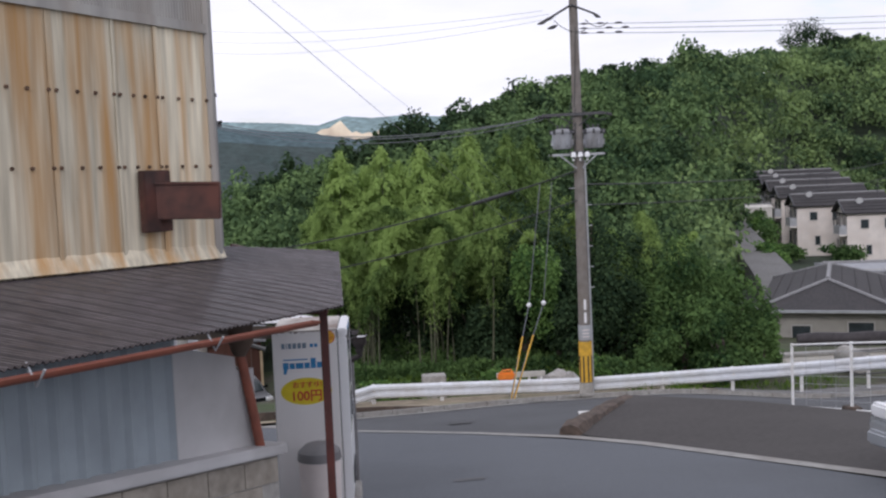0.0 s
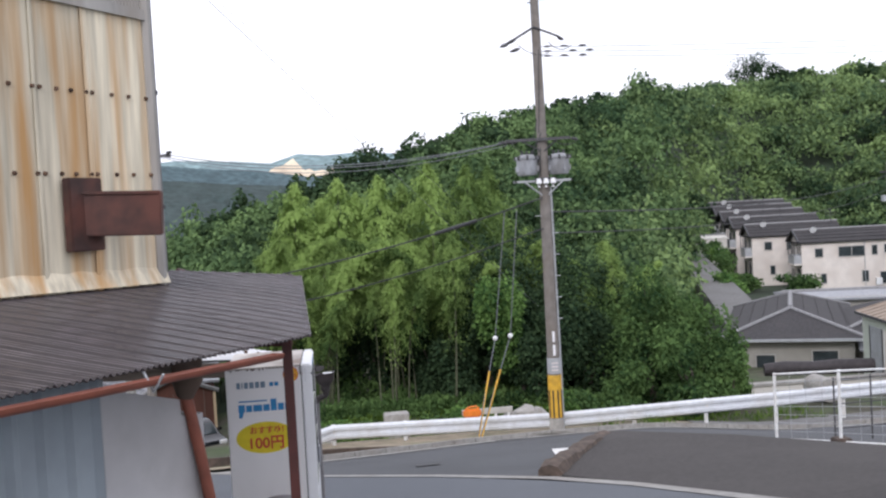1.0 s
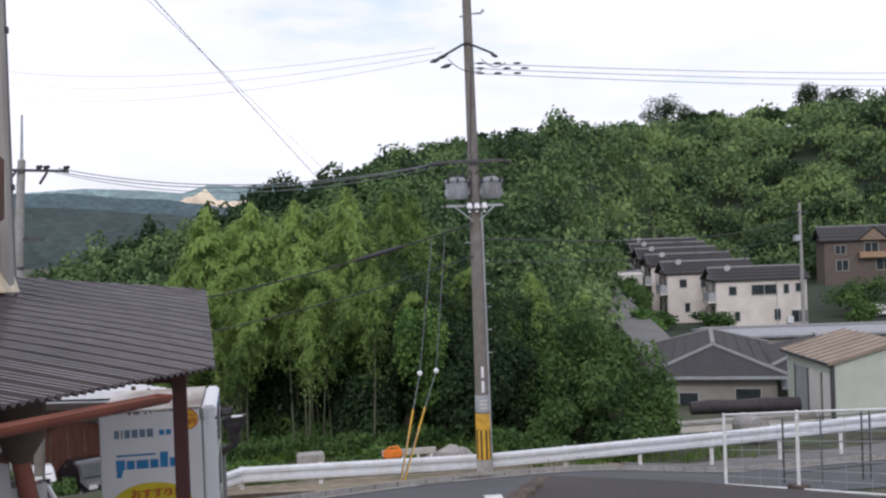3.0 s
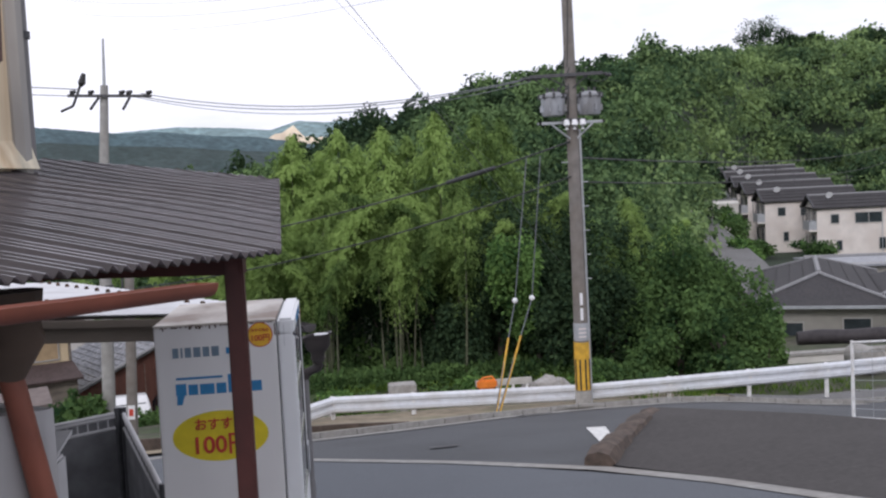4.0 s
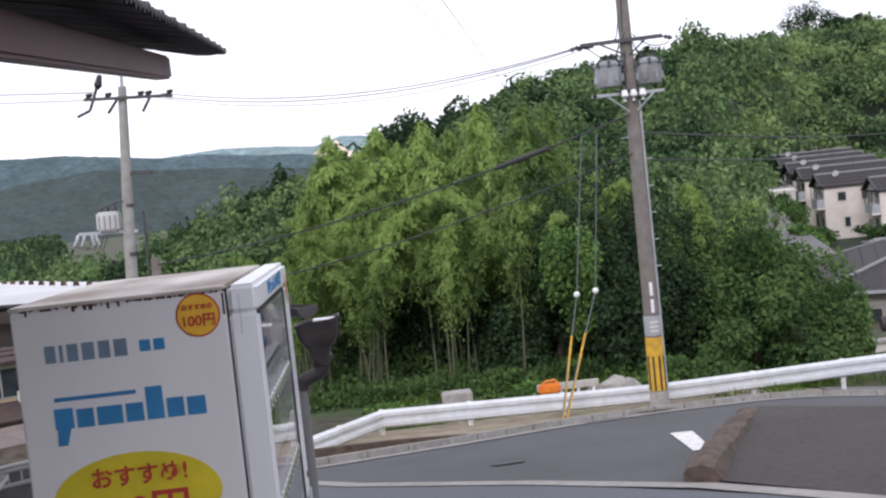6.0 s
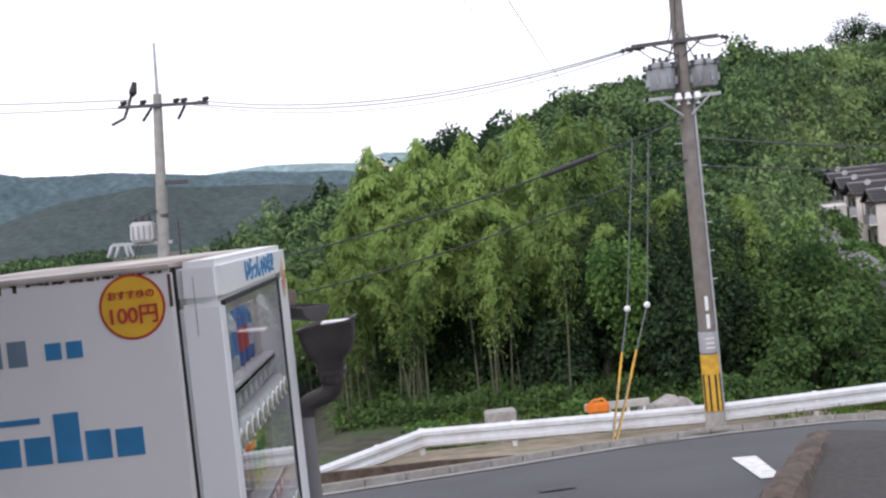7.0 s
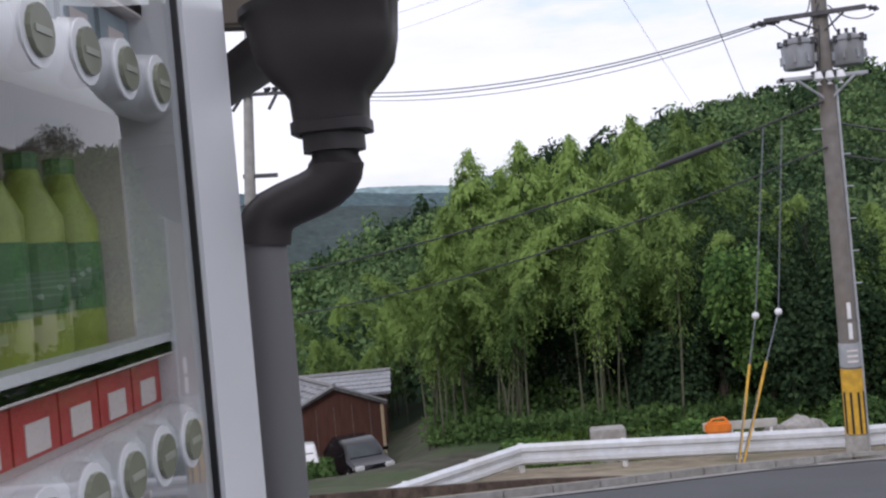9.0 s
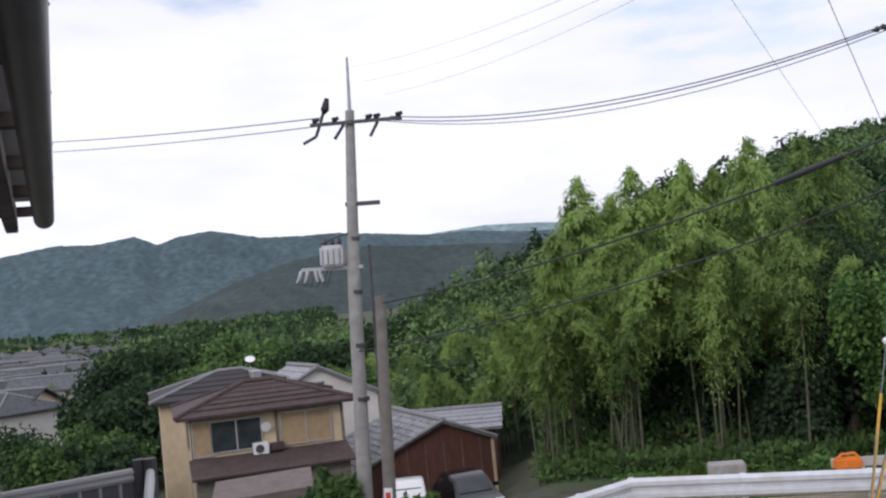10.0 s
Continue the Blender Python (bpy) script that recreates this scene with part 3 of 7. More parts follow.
def low_wall():
    b = Build()
    line = [(-6.6, 23.4), (-3.0, 25.0), (-0.6, 26.2), (0.9, 26.6)]
    for i, ((x0, y0), (x1, y1)) in enumerate(zip(line, line[1:])):
        h0, h1 = 0.34 - 0.09 * i, 0.34 - 0.09 * (i + 1)
        poly = [(x0, y0), (x1, y1), (x1 - 0.12, y1 + 0.25), (x0 - 0.12, y0 + 0.25)]
        hs = {0: h0, 1: h1, 2: h1, 3: h0}
        vs = [(x, y, lane_z(x, y) - 0.2) for x, y in poly] + [(x, y, lane_z(x, y) + hs[k]) for k, (x, y) in enumerate(poly)]
        b.add(vs, [(0, 3, 2, 1), (4, 5, 6, 7), (0, 1, 5, 4), (1, 2, 6, 5), (2, 3, 7, 6), (3, 0, 4, 7)])
    single("low_wall", b, BERM, "low brown stained concrete wall behind the kerb", "low wall", kind="structure", bevel=0.015)


low_wall()


# ---- utility poles and wires ----
def hang(a, c, sag, n=14):
    a, c = Vector(a), Vector(c)
    return [a.lerp(c, i / n) - Vector((0, 0, 4 * sag * (i / n) * (1 - i / n))) for i in range(n + 1)]


def main_pole():
    P = (5.31, 28.2, -3.4)
    g = thing("utility_pole", "stained concrete utility pole with two transformers and yellow guard", "utility pole", P)
    part("shaft", Build().tube([(0, 0, -0.3), (0, 0, 7.4), (-0.02, 0, 12.58)], [0.185, 0.145, 0.115], 20), POLE, g, smooth=True)
    part("footing", Build().tube([(0, 0, -0.2), (0, 0, 0.5)], [0.225, 0.2], 16), CONCRETE, g, smooth=True)
    part("guard_wrap", Build().tube([(0, 0, 0.52), (0, 0, 1.72)], [0.196, 0.19], 20), YELLOW, g, "yellow striped plastic pole guard", smooth=True)
    for i in range(9):
        a = 2 * math.pi * i / 9 + 0.2
        part("stripe", Build().box(-0.022, 0.022, -0.2, -0.17, 0.53, 1.3, pose(0, 0, 0, 0, 0, math.degrees(a))), BLACK, g)
    part("notice_plate", Build().tube([(0, 0, 1.76), (0, 0, 2.2)], 0.186, 20), GREY_METAL, g, "grey plate wrapped round the pole", smooth=True)
    for z in (2.28, 2.66):
        b = Build().box(-0.035, 0.035, -0.186, -0.17, z, z + 0.3)
        part("tag", b, PORCELAIN, g, "small white number plate, unreadable")
    for z0 in (1.85, 1.95, 2.05):
        part("mark", Build().box(-0.1, 0.09, -0.192, -0.18, z0, z0 + 0.035), VM_GREY, g)
    for z in (3.3, 3.9, 4.5, 5.1, 5.7, 6.2):
        s = 1 if int(z * 10) % 2 else -1
        part("step_bolt", Build().tube([(s * 0.14, -0.05, z), (s * 0.32, -0.05, z)], 0.014, 6), GREY_METAL, g)
    for x, y in ((-0.47, -0.05), (0.45, 0.05)):
        t = part("transformer", Build().tube([(x, y, 7.34), (x, y, 7.38), (x, y, 7.78), (x, y, 7.79), (x, y, 7.84), (x, y, 7.85), (x, y, 7.92)], [0.26, 0.285, 0.30, 0.33, 0.33, 0.29, 0.16], 20), TANK, g, "weathered pale grey transformer tank", smooth=True)
        for q in range(8):
            a = 2 * math.pi * q / 8 + 0.3
            part("cooling_fin", Build().box(0.28, 0.335, -0.02, 0.02, 7.44, 7.6, pose(x, y, 0, 0, 0, math.degrees(a))), TANK, t)
            part("lid_clamp", Build().box(0.29, 0.36, -0.03, 0.03, 7.76, 7.88, pose(x, y, 0, 0, 0, math.degrees(a) + 20)), STEEL_DARK, t)
        for q in (-0.14, 0.0, 0.14):
            part("bushing", Build().tube([(x + q, y - 0.05, 7.88), (x + q, y - 0.05, 7.96), (x + q, y - 0.05, 8.02)], [0.045, 0.03, 0.035], 8), STEEL_DARK, t, "dark bushing")
        for z in (7.42, 7.72):
            part("hanger", Build().box(min(0, x), max(0, x), y - 0.03, y + 0.03, z, z + 0.06), STEEL_DARK, g)
    rack = part("rack", Build().box(-0.85, 0.8, -0.12, -0.06, 7.14, 7.20).box(-0.85, 0.8, 0.10, 0.16, 7.14, 7.20).box(-0.85, -0.79, -0.12, 0.16, 7.14, 7.20).box(0.74, 0.8, -0.12, 0.16, 7.14, 7.20), GREY_METAL, g, "grey steel transformer rack")
    for x in (-0.55, 0.5):
        part("strut", Build().tube([(0, -0.1, 6.7), (x, -0.1, 7.14)], 0.025, 6), GREY_METAL, rack)
    for x in (-0.2, 0.0, 0.2):
        part("cutout", Build().tube([(x, -0.24, 7.0), (x, -0.27, 7.1), (x, -0.24, 7.22)], [0.05, 0.085, 0.06], 10), PORCELAIN, g, "white porcelain fuse holder")
    part("fork_bracket", Build().box(-0.3, 0.3, -0.2, -0.14, 7.2, 7.26), STEEL_DARK, g)
    turn = pose(0, 0, 0, 0, 0, -14)
    arm = part("crossarm", Build().box(-1.0, 0.78, -0.22, -0.14, 8.28, 8.36, turn), STEEL_DARK, g, "dark steel crossarm")
    for x, dx in ((-0.92, -0.34), (-0.78, -0.30), (-0.62, -0.28), (0.74, 0.26)):
        a, e = turn @ Vector((x, -0.18, 8.32)), turn @ Vector((x + dx, -0.14 + 0.04 * abs(dx), 8.25))
        part("strain_insulator", Build().tube([a, a.lerp(e, 0.3), a.lerp(e, 0.45), a.lerp(e, 0.6), a.lerp(e, 0.75), e], [0.015, 0.02, 0.06, 0.03, 0.06, 0.015], 8), STEEL_DARK, arm, smooth=True)
    for x in (-0.55, 0.4):
        part("brace", Build().tube([turn @ Vector((x, -0.16, 8.28)), (0, -0.12, 7.98)], 0.02, 6), STEEL_DARK, g)
    top = part("crossarm", Build().tube([(-0.82, -0.1, 11.02), (-0.1, -0.14, 11.42)], 0.035, 6).tube([(-0.1, -0.14, 11.42), (0.62, -0.1, 11.14)], 0.03, 6), STEEL_DARK, g, "dark slanting bracket arms")
    for x, z, dx in ((-0.8, 11.0, -0.28), (-0.62, 11.1, -0.26), (-0.5, 10.86, -0.3), (0.55, 11.14, 0.2)):
        part("strain_insulator", Build().tube([(x, -0.1, z), (x + dx * 0.3, -0.1, z - 0.03), (x + dx * 0.6, -0.1, z - 0.06), (x + dx, -0.1, z - 0.09)], [0.015, 0.05, 0.05, 0.015], 8), STEEL_DARK, top, smooth=True)
    part("post_insulator", Build().tube([(0.05, 0, 12.2), (0.35, 0, 12.22), (0.42, 0, 12.3)], [0.02, 0.03, 0.05], 6).tube([(-0.05, 0, 12.15), (-0.22, 0, 12.12)], 0.025, 6), GREY_METAL, g, "pale wire brackets near the top")
    for k in range(3):
        z = 10.62 + 0.13 * k
        for x in (0.15, 0.62 + 0.25 * (k % 2), 1.15 + 0.2 * (k % 2)):
            part("line_clamp", Build().tube([(x, -0.12, z), (x + 0.07, -0.12, z), (x + 0.14, -0.12, z), (x + 0.22, -0.12, z)], [0.012, 0.032, 0.032, 0.012], 6), STEEL_DARK, g)
    loops = [((-0.2, -0.16, 8.3), (-0.4, -0.1, 7.88)), ((-0.05, -0.16, 8.5), (-0.55, -0.1, 7.88)), ((0.1, -0.16, 8.3), (0.45, 0, 7.88)), ((-0.9, -0.2, 8.2), (-0.1, -0.18, 8.0)), ((0.9, -0.2, 8.2), (0.1, -0.18, 8.45)), ((-0.15, -0.1, 8.9), (-0.3, -0.16, 8.36)), ((-0.6, -0.1, 11.0), (0.3, -0.12, 10.7)), ((0, -0.14, 10.8), (-0.12, -0.2, 8.5)), ((0.3, -0.1, 11.0), (0.95, -0.1, 10.9)), ((-0.1, -0.2, 8.1), (-0.18, -0.26, 7.2))]
    for a, c in loops:
        part("jumper_wire", Build().tube(hang(a, c, 0.16, 8), 0.012, 5), CABLE, g)
    part("riser", Build().tube([(0.2, -0.03, 0.0), (0.2, -0.03, 2.0), (0.17, -0.03, 7.0)], 0.028, 8), GREY_METAL, g, "thin grey conduit up the pole")
    # stays with white balls and yellow sleeves
    for fx, bx in ((2.93, 0), (3.0, 1)):
        s = thing("stay_wire", "pole stay wire with white ball and yellow sleeve", "stay wire", (fx, 27.4, -3.15), group="stay wires")
        foot = Vector((0, 0, 0))
        ball = Vector(((3.76, 4.217)[bx] - fx, (28.65, 28.75)[bx] - 27.4, (-0.60, -0.57)[bx] + 3.15))
        ball = Vector((ball.x, ball.y, ball.z))
        top = Vector((4.25 - fx + 0.35 * bx, 28.8 - 27.4, 3.0 + 3.15))
        part("wire", Build().tube([foot, ball, top], 0.013, 6), CABLE_GREY, s)
        part("ball", Build().tube([ball - Vector((0, 0, 0.07)), ball - Vector((0, 0, 0.045)), ball, ball + Vector((0, 0, 0.045)), ball + Vector((0, 0, 0.07))], [0.02, 0.06, 0.075, 0.06, 0.02], 10), PORCELAIN, s, "white insulator ball", smooth=True)
        part("sleeve", Build().tube([foot + Vector((0, 0, -0.1)), foot.lerp(ball, 0.66)], 0.027, 8), YELLOW, s, "yellow plastic sleeve", smooth=True)
    return g


main_pole()


def left_pole():
    P = (-7.5, 33.6, -5.60)
    g = thing("utility_pole", "pale concrete utility pole with crossarms and a transformer", "utility pole", P)
    g.matrix_world = pose(*P, 0, 2.4, 0)
    part("shaft", Build().tube([(0, 0, -0.5), (0, 0, 7.0), (0.12, 0, 11.3)], [0.20, 0.16, 0.11], 16), POLE_LIGHT, g, smooth=True)
    part("mast", Build().tube([(0.12, 0, 11.2), (0.12, 0, 12.62)], [0.05, 0.03], 8), GREY_METAL, g, "thin steel mast on the pole top")
    for z in (4.2, 5.5, 6.8, 8.1):
        part("band", Build().tube([(0.05, 0, z), (0.05, 0, z + 0.1)], 0.19 - 0.01 * (z - 4), 14), STEEL_DARK, g)
    arm = part("crossarm", Build().box(-0.85, 1.45, -0.2, -0.12, 10.95, 11.03), STEEL_DARK, g)
    for x in (-0.75, -0.25, 0.6, 0.8, 1.35):
        part("insulator", Build().tube([(x, -0.16, 11.0), (x, -0.16, 11.08), (x + 0.12, -0.16, 11.12)], [0.05, 0.08, 0.04], 8), BLACK, arm)
    for x0, z0, x1, z1 in ((-0.6, 11.0, -0.72, 10.7), (-0.72, 10.7, -1.05, 10.55), (0.0, 10.95, -0.25, 10.6), (0.85, 10.95, 0.65, 10.6), (-0.6, 11.0, -0.48, 11.35)):
        part("brace", Build().tube([(x0, -0.16, z0), (x1, -0.16, z1)], 0.04, 6), STEEL_DARK, g)
    part("switch", Build().tube([(-0.5, -0.16, 11.25), (-0.46, -0.16, 11.35), (-0.4, -0.16, 11.62)], [0.05, 0.11, 0.06], 8), BLACK, g, "black line switch")
    part("bracket", Build().box(-0.1, 0.75, -0.06, 0.06, 8.95, 9.05), STEEL_DARK, g)
    part("platform", Build().box(-1.3, 0.25, -0.06, 0.06, 7.42, 7.50), GREY_METAL, g)
    tr = part("transformer", Build().box(-0.78, -0.2, -0.22, 0.22, 7.50, 8.02), TANK_WHITE, g, "white transformer tank", bevel=0.05)
    for k in range(4):
        part("fin", Build().box(-0.72 + 0.14 * k, -0.69 + 0.14 * k, -0.27, -0.22, 7.56, 7.92), GREY_METAL, tr)
    for x in (-0.68, -0.5, -0.32):
        part("bushing", Build().tube([(x, 0, 8.0), (x, 0, 8.1), (x, 0, 8.2)], [0.05, 0.06, 0.03], 8), STEEL_DARK, tr)
    part("strap", Build().tube([(-0.75, -0.24, 8.05), (-0.2, -0.2, 8.25), (0.05, 0, 8.3)], 0.025, 6), STEEL_DARK, g)
    for x, dx in ((-1.28, -0.16), (-1.12, -0.12), (-0.98, 0.08), (-0.88, 0.12)):
        part("cutout", Build().tube([(x, 0, 7.46), (x + dx * 0.3, -0.02, 7.40), (x + dx * 0.5, -0.03, 7.28), (x + dx, -0.05, 7.14)], [0.035, 0.05, 0.05, 0.03], 8), GREY_METAL, g, "grey cutout fuse", smooth=True)
        part("lead", Build().tube([(x + dx, -0.05, 7.14), (x + 0.2, -0.05, 7.02), (x + 0.35, -0.04, 7.42)], 0.012, 5), CABLE, g)
    part("riser", Build().tube([(0.5, 0, 4.0), (0.42, 0, 8.0)], 0.035, 6), STEEL_DARK, g)
    h = thing("utility_pole", "short weathered wooden service pole beside the taller one", "utility pole", (-6.75, 33.0, -5.7))
    h.matrix_world = pose(-6.75, 33.0, -5.7, 0, 2.8, 0)
    part("shaft", Build().tube([(0, 0, -0.4), (-0.02, 0, 6.8)], [0.17, 0.13], 12), POLE, h, smooth=True)
    part("number_plate", Build().box(-0.1, 0.1, -0.18, -0.16, 1.9, 2.3), PORCELAIN, h, "small white plate with unreadable marks")
    part("mark", Build().box(-0.06, 0.06, -0.187, -0.182, 2.0, 2.2), VM_RED, h)


left_pole()


def wires():
    sets = [
        ("power_line", [((4.1, 28.2, 4.86), (-5.9, 33.6, 5.42), 0.50, 0.014), ((4.2, 28.3, 4.86), (-6.2, 33.7, 5.40), 0.56, 0.014), ((4.3, 28.1, 4.80), (-6.0, 33.5, 5.30), 0.62, 0.010)], CABLE_GREY, "grey power line between two utility poles"),
        ("power_line", [((-7.6, 33.6, 5.6), (-41, 56, 12.2), 0.5, 0.016), ((-7.7, 33.7, 5.42), (-41, 56, 11.6), 0.5, 0.014)], CABLE_GREY, "grey power line running down the valley"),
        ("overhead_line", [((4.4, 28.2, 7.9), (-14, 60, 13), 0.6, 0.0055), ((4.6, 28.2, 7.8), (-13, 60, 12.2), 0.6, 0.0055), ((4.8, 28.2, 7.7), (-12, 60, 11.4), 0.6, 0.0055)], CABLE_GREY, "thin overhead line above the grove"),
        ("overhead_line", [((5.4, 28.1, 7.48), (60, 60, 13.2), 0.5, 0.010), ((5.4, 28.1, 7.35), (60, 60, 12.7), 0.5, 0.010), ((5.4, 28.1, 7.22), (60, 60, 12.2), 0.5, 0.010)], CABLE_GREY, "thin overhead lines to the houses"),
        ("phone_cable", [((5.2, 28.05, 3.3), (-6.55, 33.0, 0.9), 0.35, 0.022), ((5.2, 28.05, 2.45), (-7.3, 33.5, -0.2), 0.4, 0.018)], CABLE, "black telephone cable across the grove"),
        ("service_cable", [((5.4, 28.2, 2.9), (54, 95, 4.4), 0.9, 0.022), ((5.4, 28.2, 2.3), (54, 95, 3.0), 0.9, 0.018)], CABLE, "black service cable to the far houses"),
        ("high_line", [((-4.83, -0.2, 7.28), (5.2, 29.4, 0.15), 0.02, 0.0035), ((-6.4, -0.2, 8.3), (4.6, 33.0, 2.3), 0.02, 0.003)], CABLE_GREY, "thin line slanting across the sky"),
    ]
    for name, runs, m, label in sets:
        for a, c, sag, r in runs:
            single(name, Build().tube(hang(a, c, sag, 20), r, 5), m, label, "cable", group="overhead lines")
    a, c = Vector((5.2, 28.05, 3.3)), Vector((-6.55, 33.0, 0.9))
    p = hang(a, c, 0.35, 20)
    single("cable_splice", Build().tube([p[3], p[4], p[5]], [0.05, 0.065, 0.05], 8), CABLE, "black cable splice sleeve on the telephone cable", "cable splice", smooth=True)


wires()


# ---- shed with lean-to roof ----
UX, UY = 0.515, 0.857      # along the shed
OX, OY = 0.857, -0.515     # out from the shed


def roof_z(x, y):
    return 2.32 - 0.19 * (x + 0.89) + 0.085 * (y - 6.55)


def lean_to():
    g = thing("lean_to_roof", "dark corrugated lean-to roof on a maroon steel frame", "roof", (-0.95, 6.75, lane_z(-0.95, 6.75)))
    inv = g.matrix_world.inverted()
    # corrugations run down towards the road; the sheet is cut along eave, end and wall
    rdx, rdy = 0.985, -0.17
    right = [(-3.57, 2.1), (-0.89, 6.55), (-1.0, 9.08)]
    left = [(-5.3, 2.25), (-2.05, 7.70), (-2.08, 8.42), (-1.06, 9.08)]
    def cut(line, p):
        q = [-rdy * x + rdx * y for x, y in line]
        return [float(np.interp(p, q, [c[k] for c in line])) for k in (0, 1)]
    pitch, seg = 0.041, 6
    b = Build()
    rows = []
    for i in range(int((8.75 - 1.5) / pitch * seg)):
        p = 1.5 + i * pitch / seg
        lift = 0.009 * math.sin(2 * math.pi * i / seg) + 0.006 * max(0.0, math.cos(2 * math.pi * i / (seg * 4))) ** 4
        e0, e1 = cut(right, p), cut(left, p)
        row = []
        for k in range(7):
            x, y = e0[0] + (e1[0] - e0[0]) * k / 6, e0[1] + (e1[1] - e0[1]) * k / 6
            row.append(inv @ Vector((x, y, roof_z(x, y) + lift + 0.006 * math.sin(0.9 * p + k))))
        rows.append(row)
    b.sheet(rows)
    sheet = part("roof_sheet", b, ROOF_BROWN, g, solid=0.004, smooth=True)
    # Valleys and near-facing slopes take the darker colour, so their shade is painted.
    sheet.data.materials.append(ROOF_SHADED)
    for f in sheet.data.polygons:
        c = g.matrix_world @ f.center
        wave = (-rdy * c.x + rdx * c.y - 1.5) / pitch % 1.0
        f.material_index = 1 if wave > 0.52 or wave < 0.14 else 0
    def member(name, p, q, w, h, label=""):
        p, q = Vector(p), Vector(q)
        d = (q - p)
        m = inv @ Matrix.Translation(p) @ d.to_track_quat("X", "Z").to_matrix().to_4x4()
        part(name, Build().box(0, d.length, -w / 2, w / 2, -h / 2, h / 2, m), RED_STEEL, g, label, bevel=0.006)
    px, py = -1.055, 6.72
    member("post", (px, py, lane_z(px, py) - 0.05), (px, py, 2.30), 0.062, 0.062, "maroon square steel post")
    member("beam", (px + 0.035, py - 0.01, 2.275), (-3.6, 7.35, 2.30), 0.05, 0.065, "maroon steel beam")
    member("beam", (px + 0.0, py + 0.05, 2.285), (-1.13, 8.62, 2.47), 0.05, 0.065)
    for t in (0.15, 0.4, 0.65, 0.9):
        a = Vector((px, py, 2.305)).lerp(Vector((-1.12, 8.6, 2.475)), t)
        member("purlin", a, a + Vector((-1.1 * OX, -1.1 * OY, 0.22)), 0.05, 0.05)
    return g


lean_to()


def shed():
    """Shed walls: rust-streaked sheets over the roof, blue sheets and a block wall below."""
    cx, cy = -2.01, 7.75
    def at(s, o, z):
        return Vector((cx + UX * s + OX * o, cy + UY * s + OY * o, z))
    w = Build()
    for z0, z1, o in ((2.4, 6.6, -0.04),):
        vs = [at(-9, o, z0), at(0, o, z0), at(0, o - 5, z0), at(-9, o - 5, z0), at(-9, o, z1), at(0, o, z1), at(0, o - 5, z1), at(-9, o - 5, z1)]
        w.add(vs, [(0, 3, 2, 1), (4, 5, 6, 7), (0, 1, 5, 4), (1, 2, 6, 5), (2, 3, 7, 6), (3, 0, 4, 7)])
    wall = single("wall_shed", w, SHEET_GREY, "shed wall clad in rust-streaked and grey metal sheets", "wall", kind="structure")
    edges = [0.0, -0.61, -1.07, -1.70, -2.33, -2.96, -3.6, -4.2, -4.8, -5.4]
    for i, (a, c) in enumerate(zip(edges, edges[1:])):
        rows = []
        n = 18
        for k in range(n + 1):
            s = a + (c - 0.04 - a) * k / n
            o = 0.012 + 0.0025 * math.sin(k * 0.7) + (0.012 if k > n - 2 else 0)
            rows.append([at(s, o, 2.62), at(s, o, 4.60)])
        ob = part("sheet", Build().sheet(rows), SHEET, wall, solid=0.003)
        rows = []
        for k in range(37):
            s = a + (c - a) * k / 36
            o = 0.006 + 0.007 * math.sin(k * math.pi)
            rows.append([at(s, 0.008 + 0.008 * (k % 2), 4.62), at(s, 0.008 + 0.008 * (k % 2), 6.6)])
        part("upper_sheet", Build().sheet(rows), SHEET_GREY, wall, solid=0.003)
        for z in (3.45, 4.01):
            for f in (0.06, 0.36, 0.64, 0.95):
                p = at(a + (c - a) * f, 0.026, z)
                part("nail", Build().tube([p - Vector((OX, OY, 0)) * 0.012, p + Vector((OX, OY, 0)) * 0.006], [0.017, 0.012], 6), RUST_STREAK, wall)
    part("drip_trim", Build().sheet([[at(-9, 0.035, 4.58), at(-9, 0.03, 4.66)], [at(0.0, 0.035, 4.58), at(0.0, 0.03, 4.66)]]), SHEET_GREY, wall, "grey drip trim", solid=0.006)
    part("flashing", Build().sheet([[at(-9, 0.0, 2.80), at(-9, 0.06, roof_z(*at(-9, 0.06, 0)[:2]) + 0.03)], [at(0.06, 0.0, 2.80), at(0.06, 0.06, roof_z(*at(0.06, 0.06, 0)[:2]) + 0.03)]]), SHEET, wall, "weathered sheet flashing", solid=0.004)
    part("corner_trim", Build().tube([at(0.015, 0.0, 2.55), at(0.015, 0.0, 6.6)], 0.05, 8), SHEET_GREY, wall, "pale corner trim", smooth=True)
    part("conduit", Build().tube([at(0.085, -0.02, 2.5), at(0.085, -0.02, 6.6)], 0.03, 10), PIPE_GREY, wall, "grey pipe up the corner", smooth=True)
    for z in (3.2, 4.05, 5.0):
        part("pipe_clip", Build().tube([at(0.085, -0.02, z), at(0.085, -0.02, z + 0.03)], 0.04, 10), STEEL_DARK, wall)
    # bracket
    br = thing("sign_bracket", "rusty brown steel sign bracket bolted to the shed wall", "bracket", at(-0.78, 0.03, 3.18))
    m = pose(0, 0, 0, 0, 0, math.degrees(math.atan2(UY, UX)))
    part("plate", Build().box(-0.15, 0.15, -0.07, 0.0, -0.25, 0.24, m), BRACKET, br, bevel=0.008)
    tip = Vector((-1.85, 7.08, 3.16)) - br.location
    q = tip.to_track_quat("X", "Z").to_matrix().to_4x4()
    part("arm", Build().box(0.0, tip.length, -0.06, 0.06, -0.15, 0.15, q), BRACKET, br, bevel=0.008)
    part("flange", Build().box(0.02, tip.length - 0.02, -0.075, 0.075, 0.13, 0.145, q), BRACKET, br)
    # lower wall line
    bx, by = -1.47, 6.5
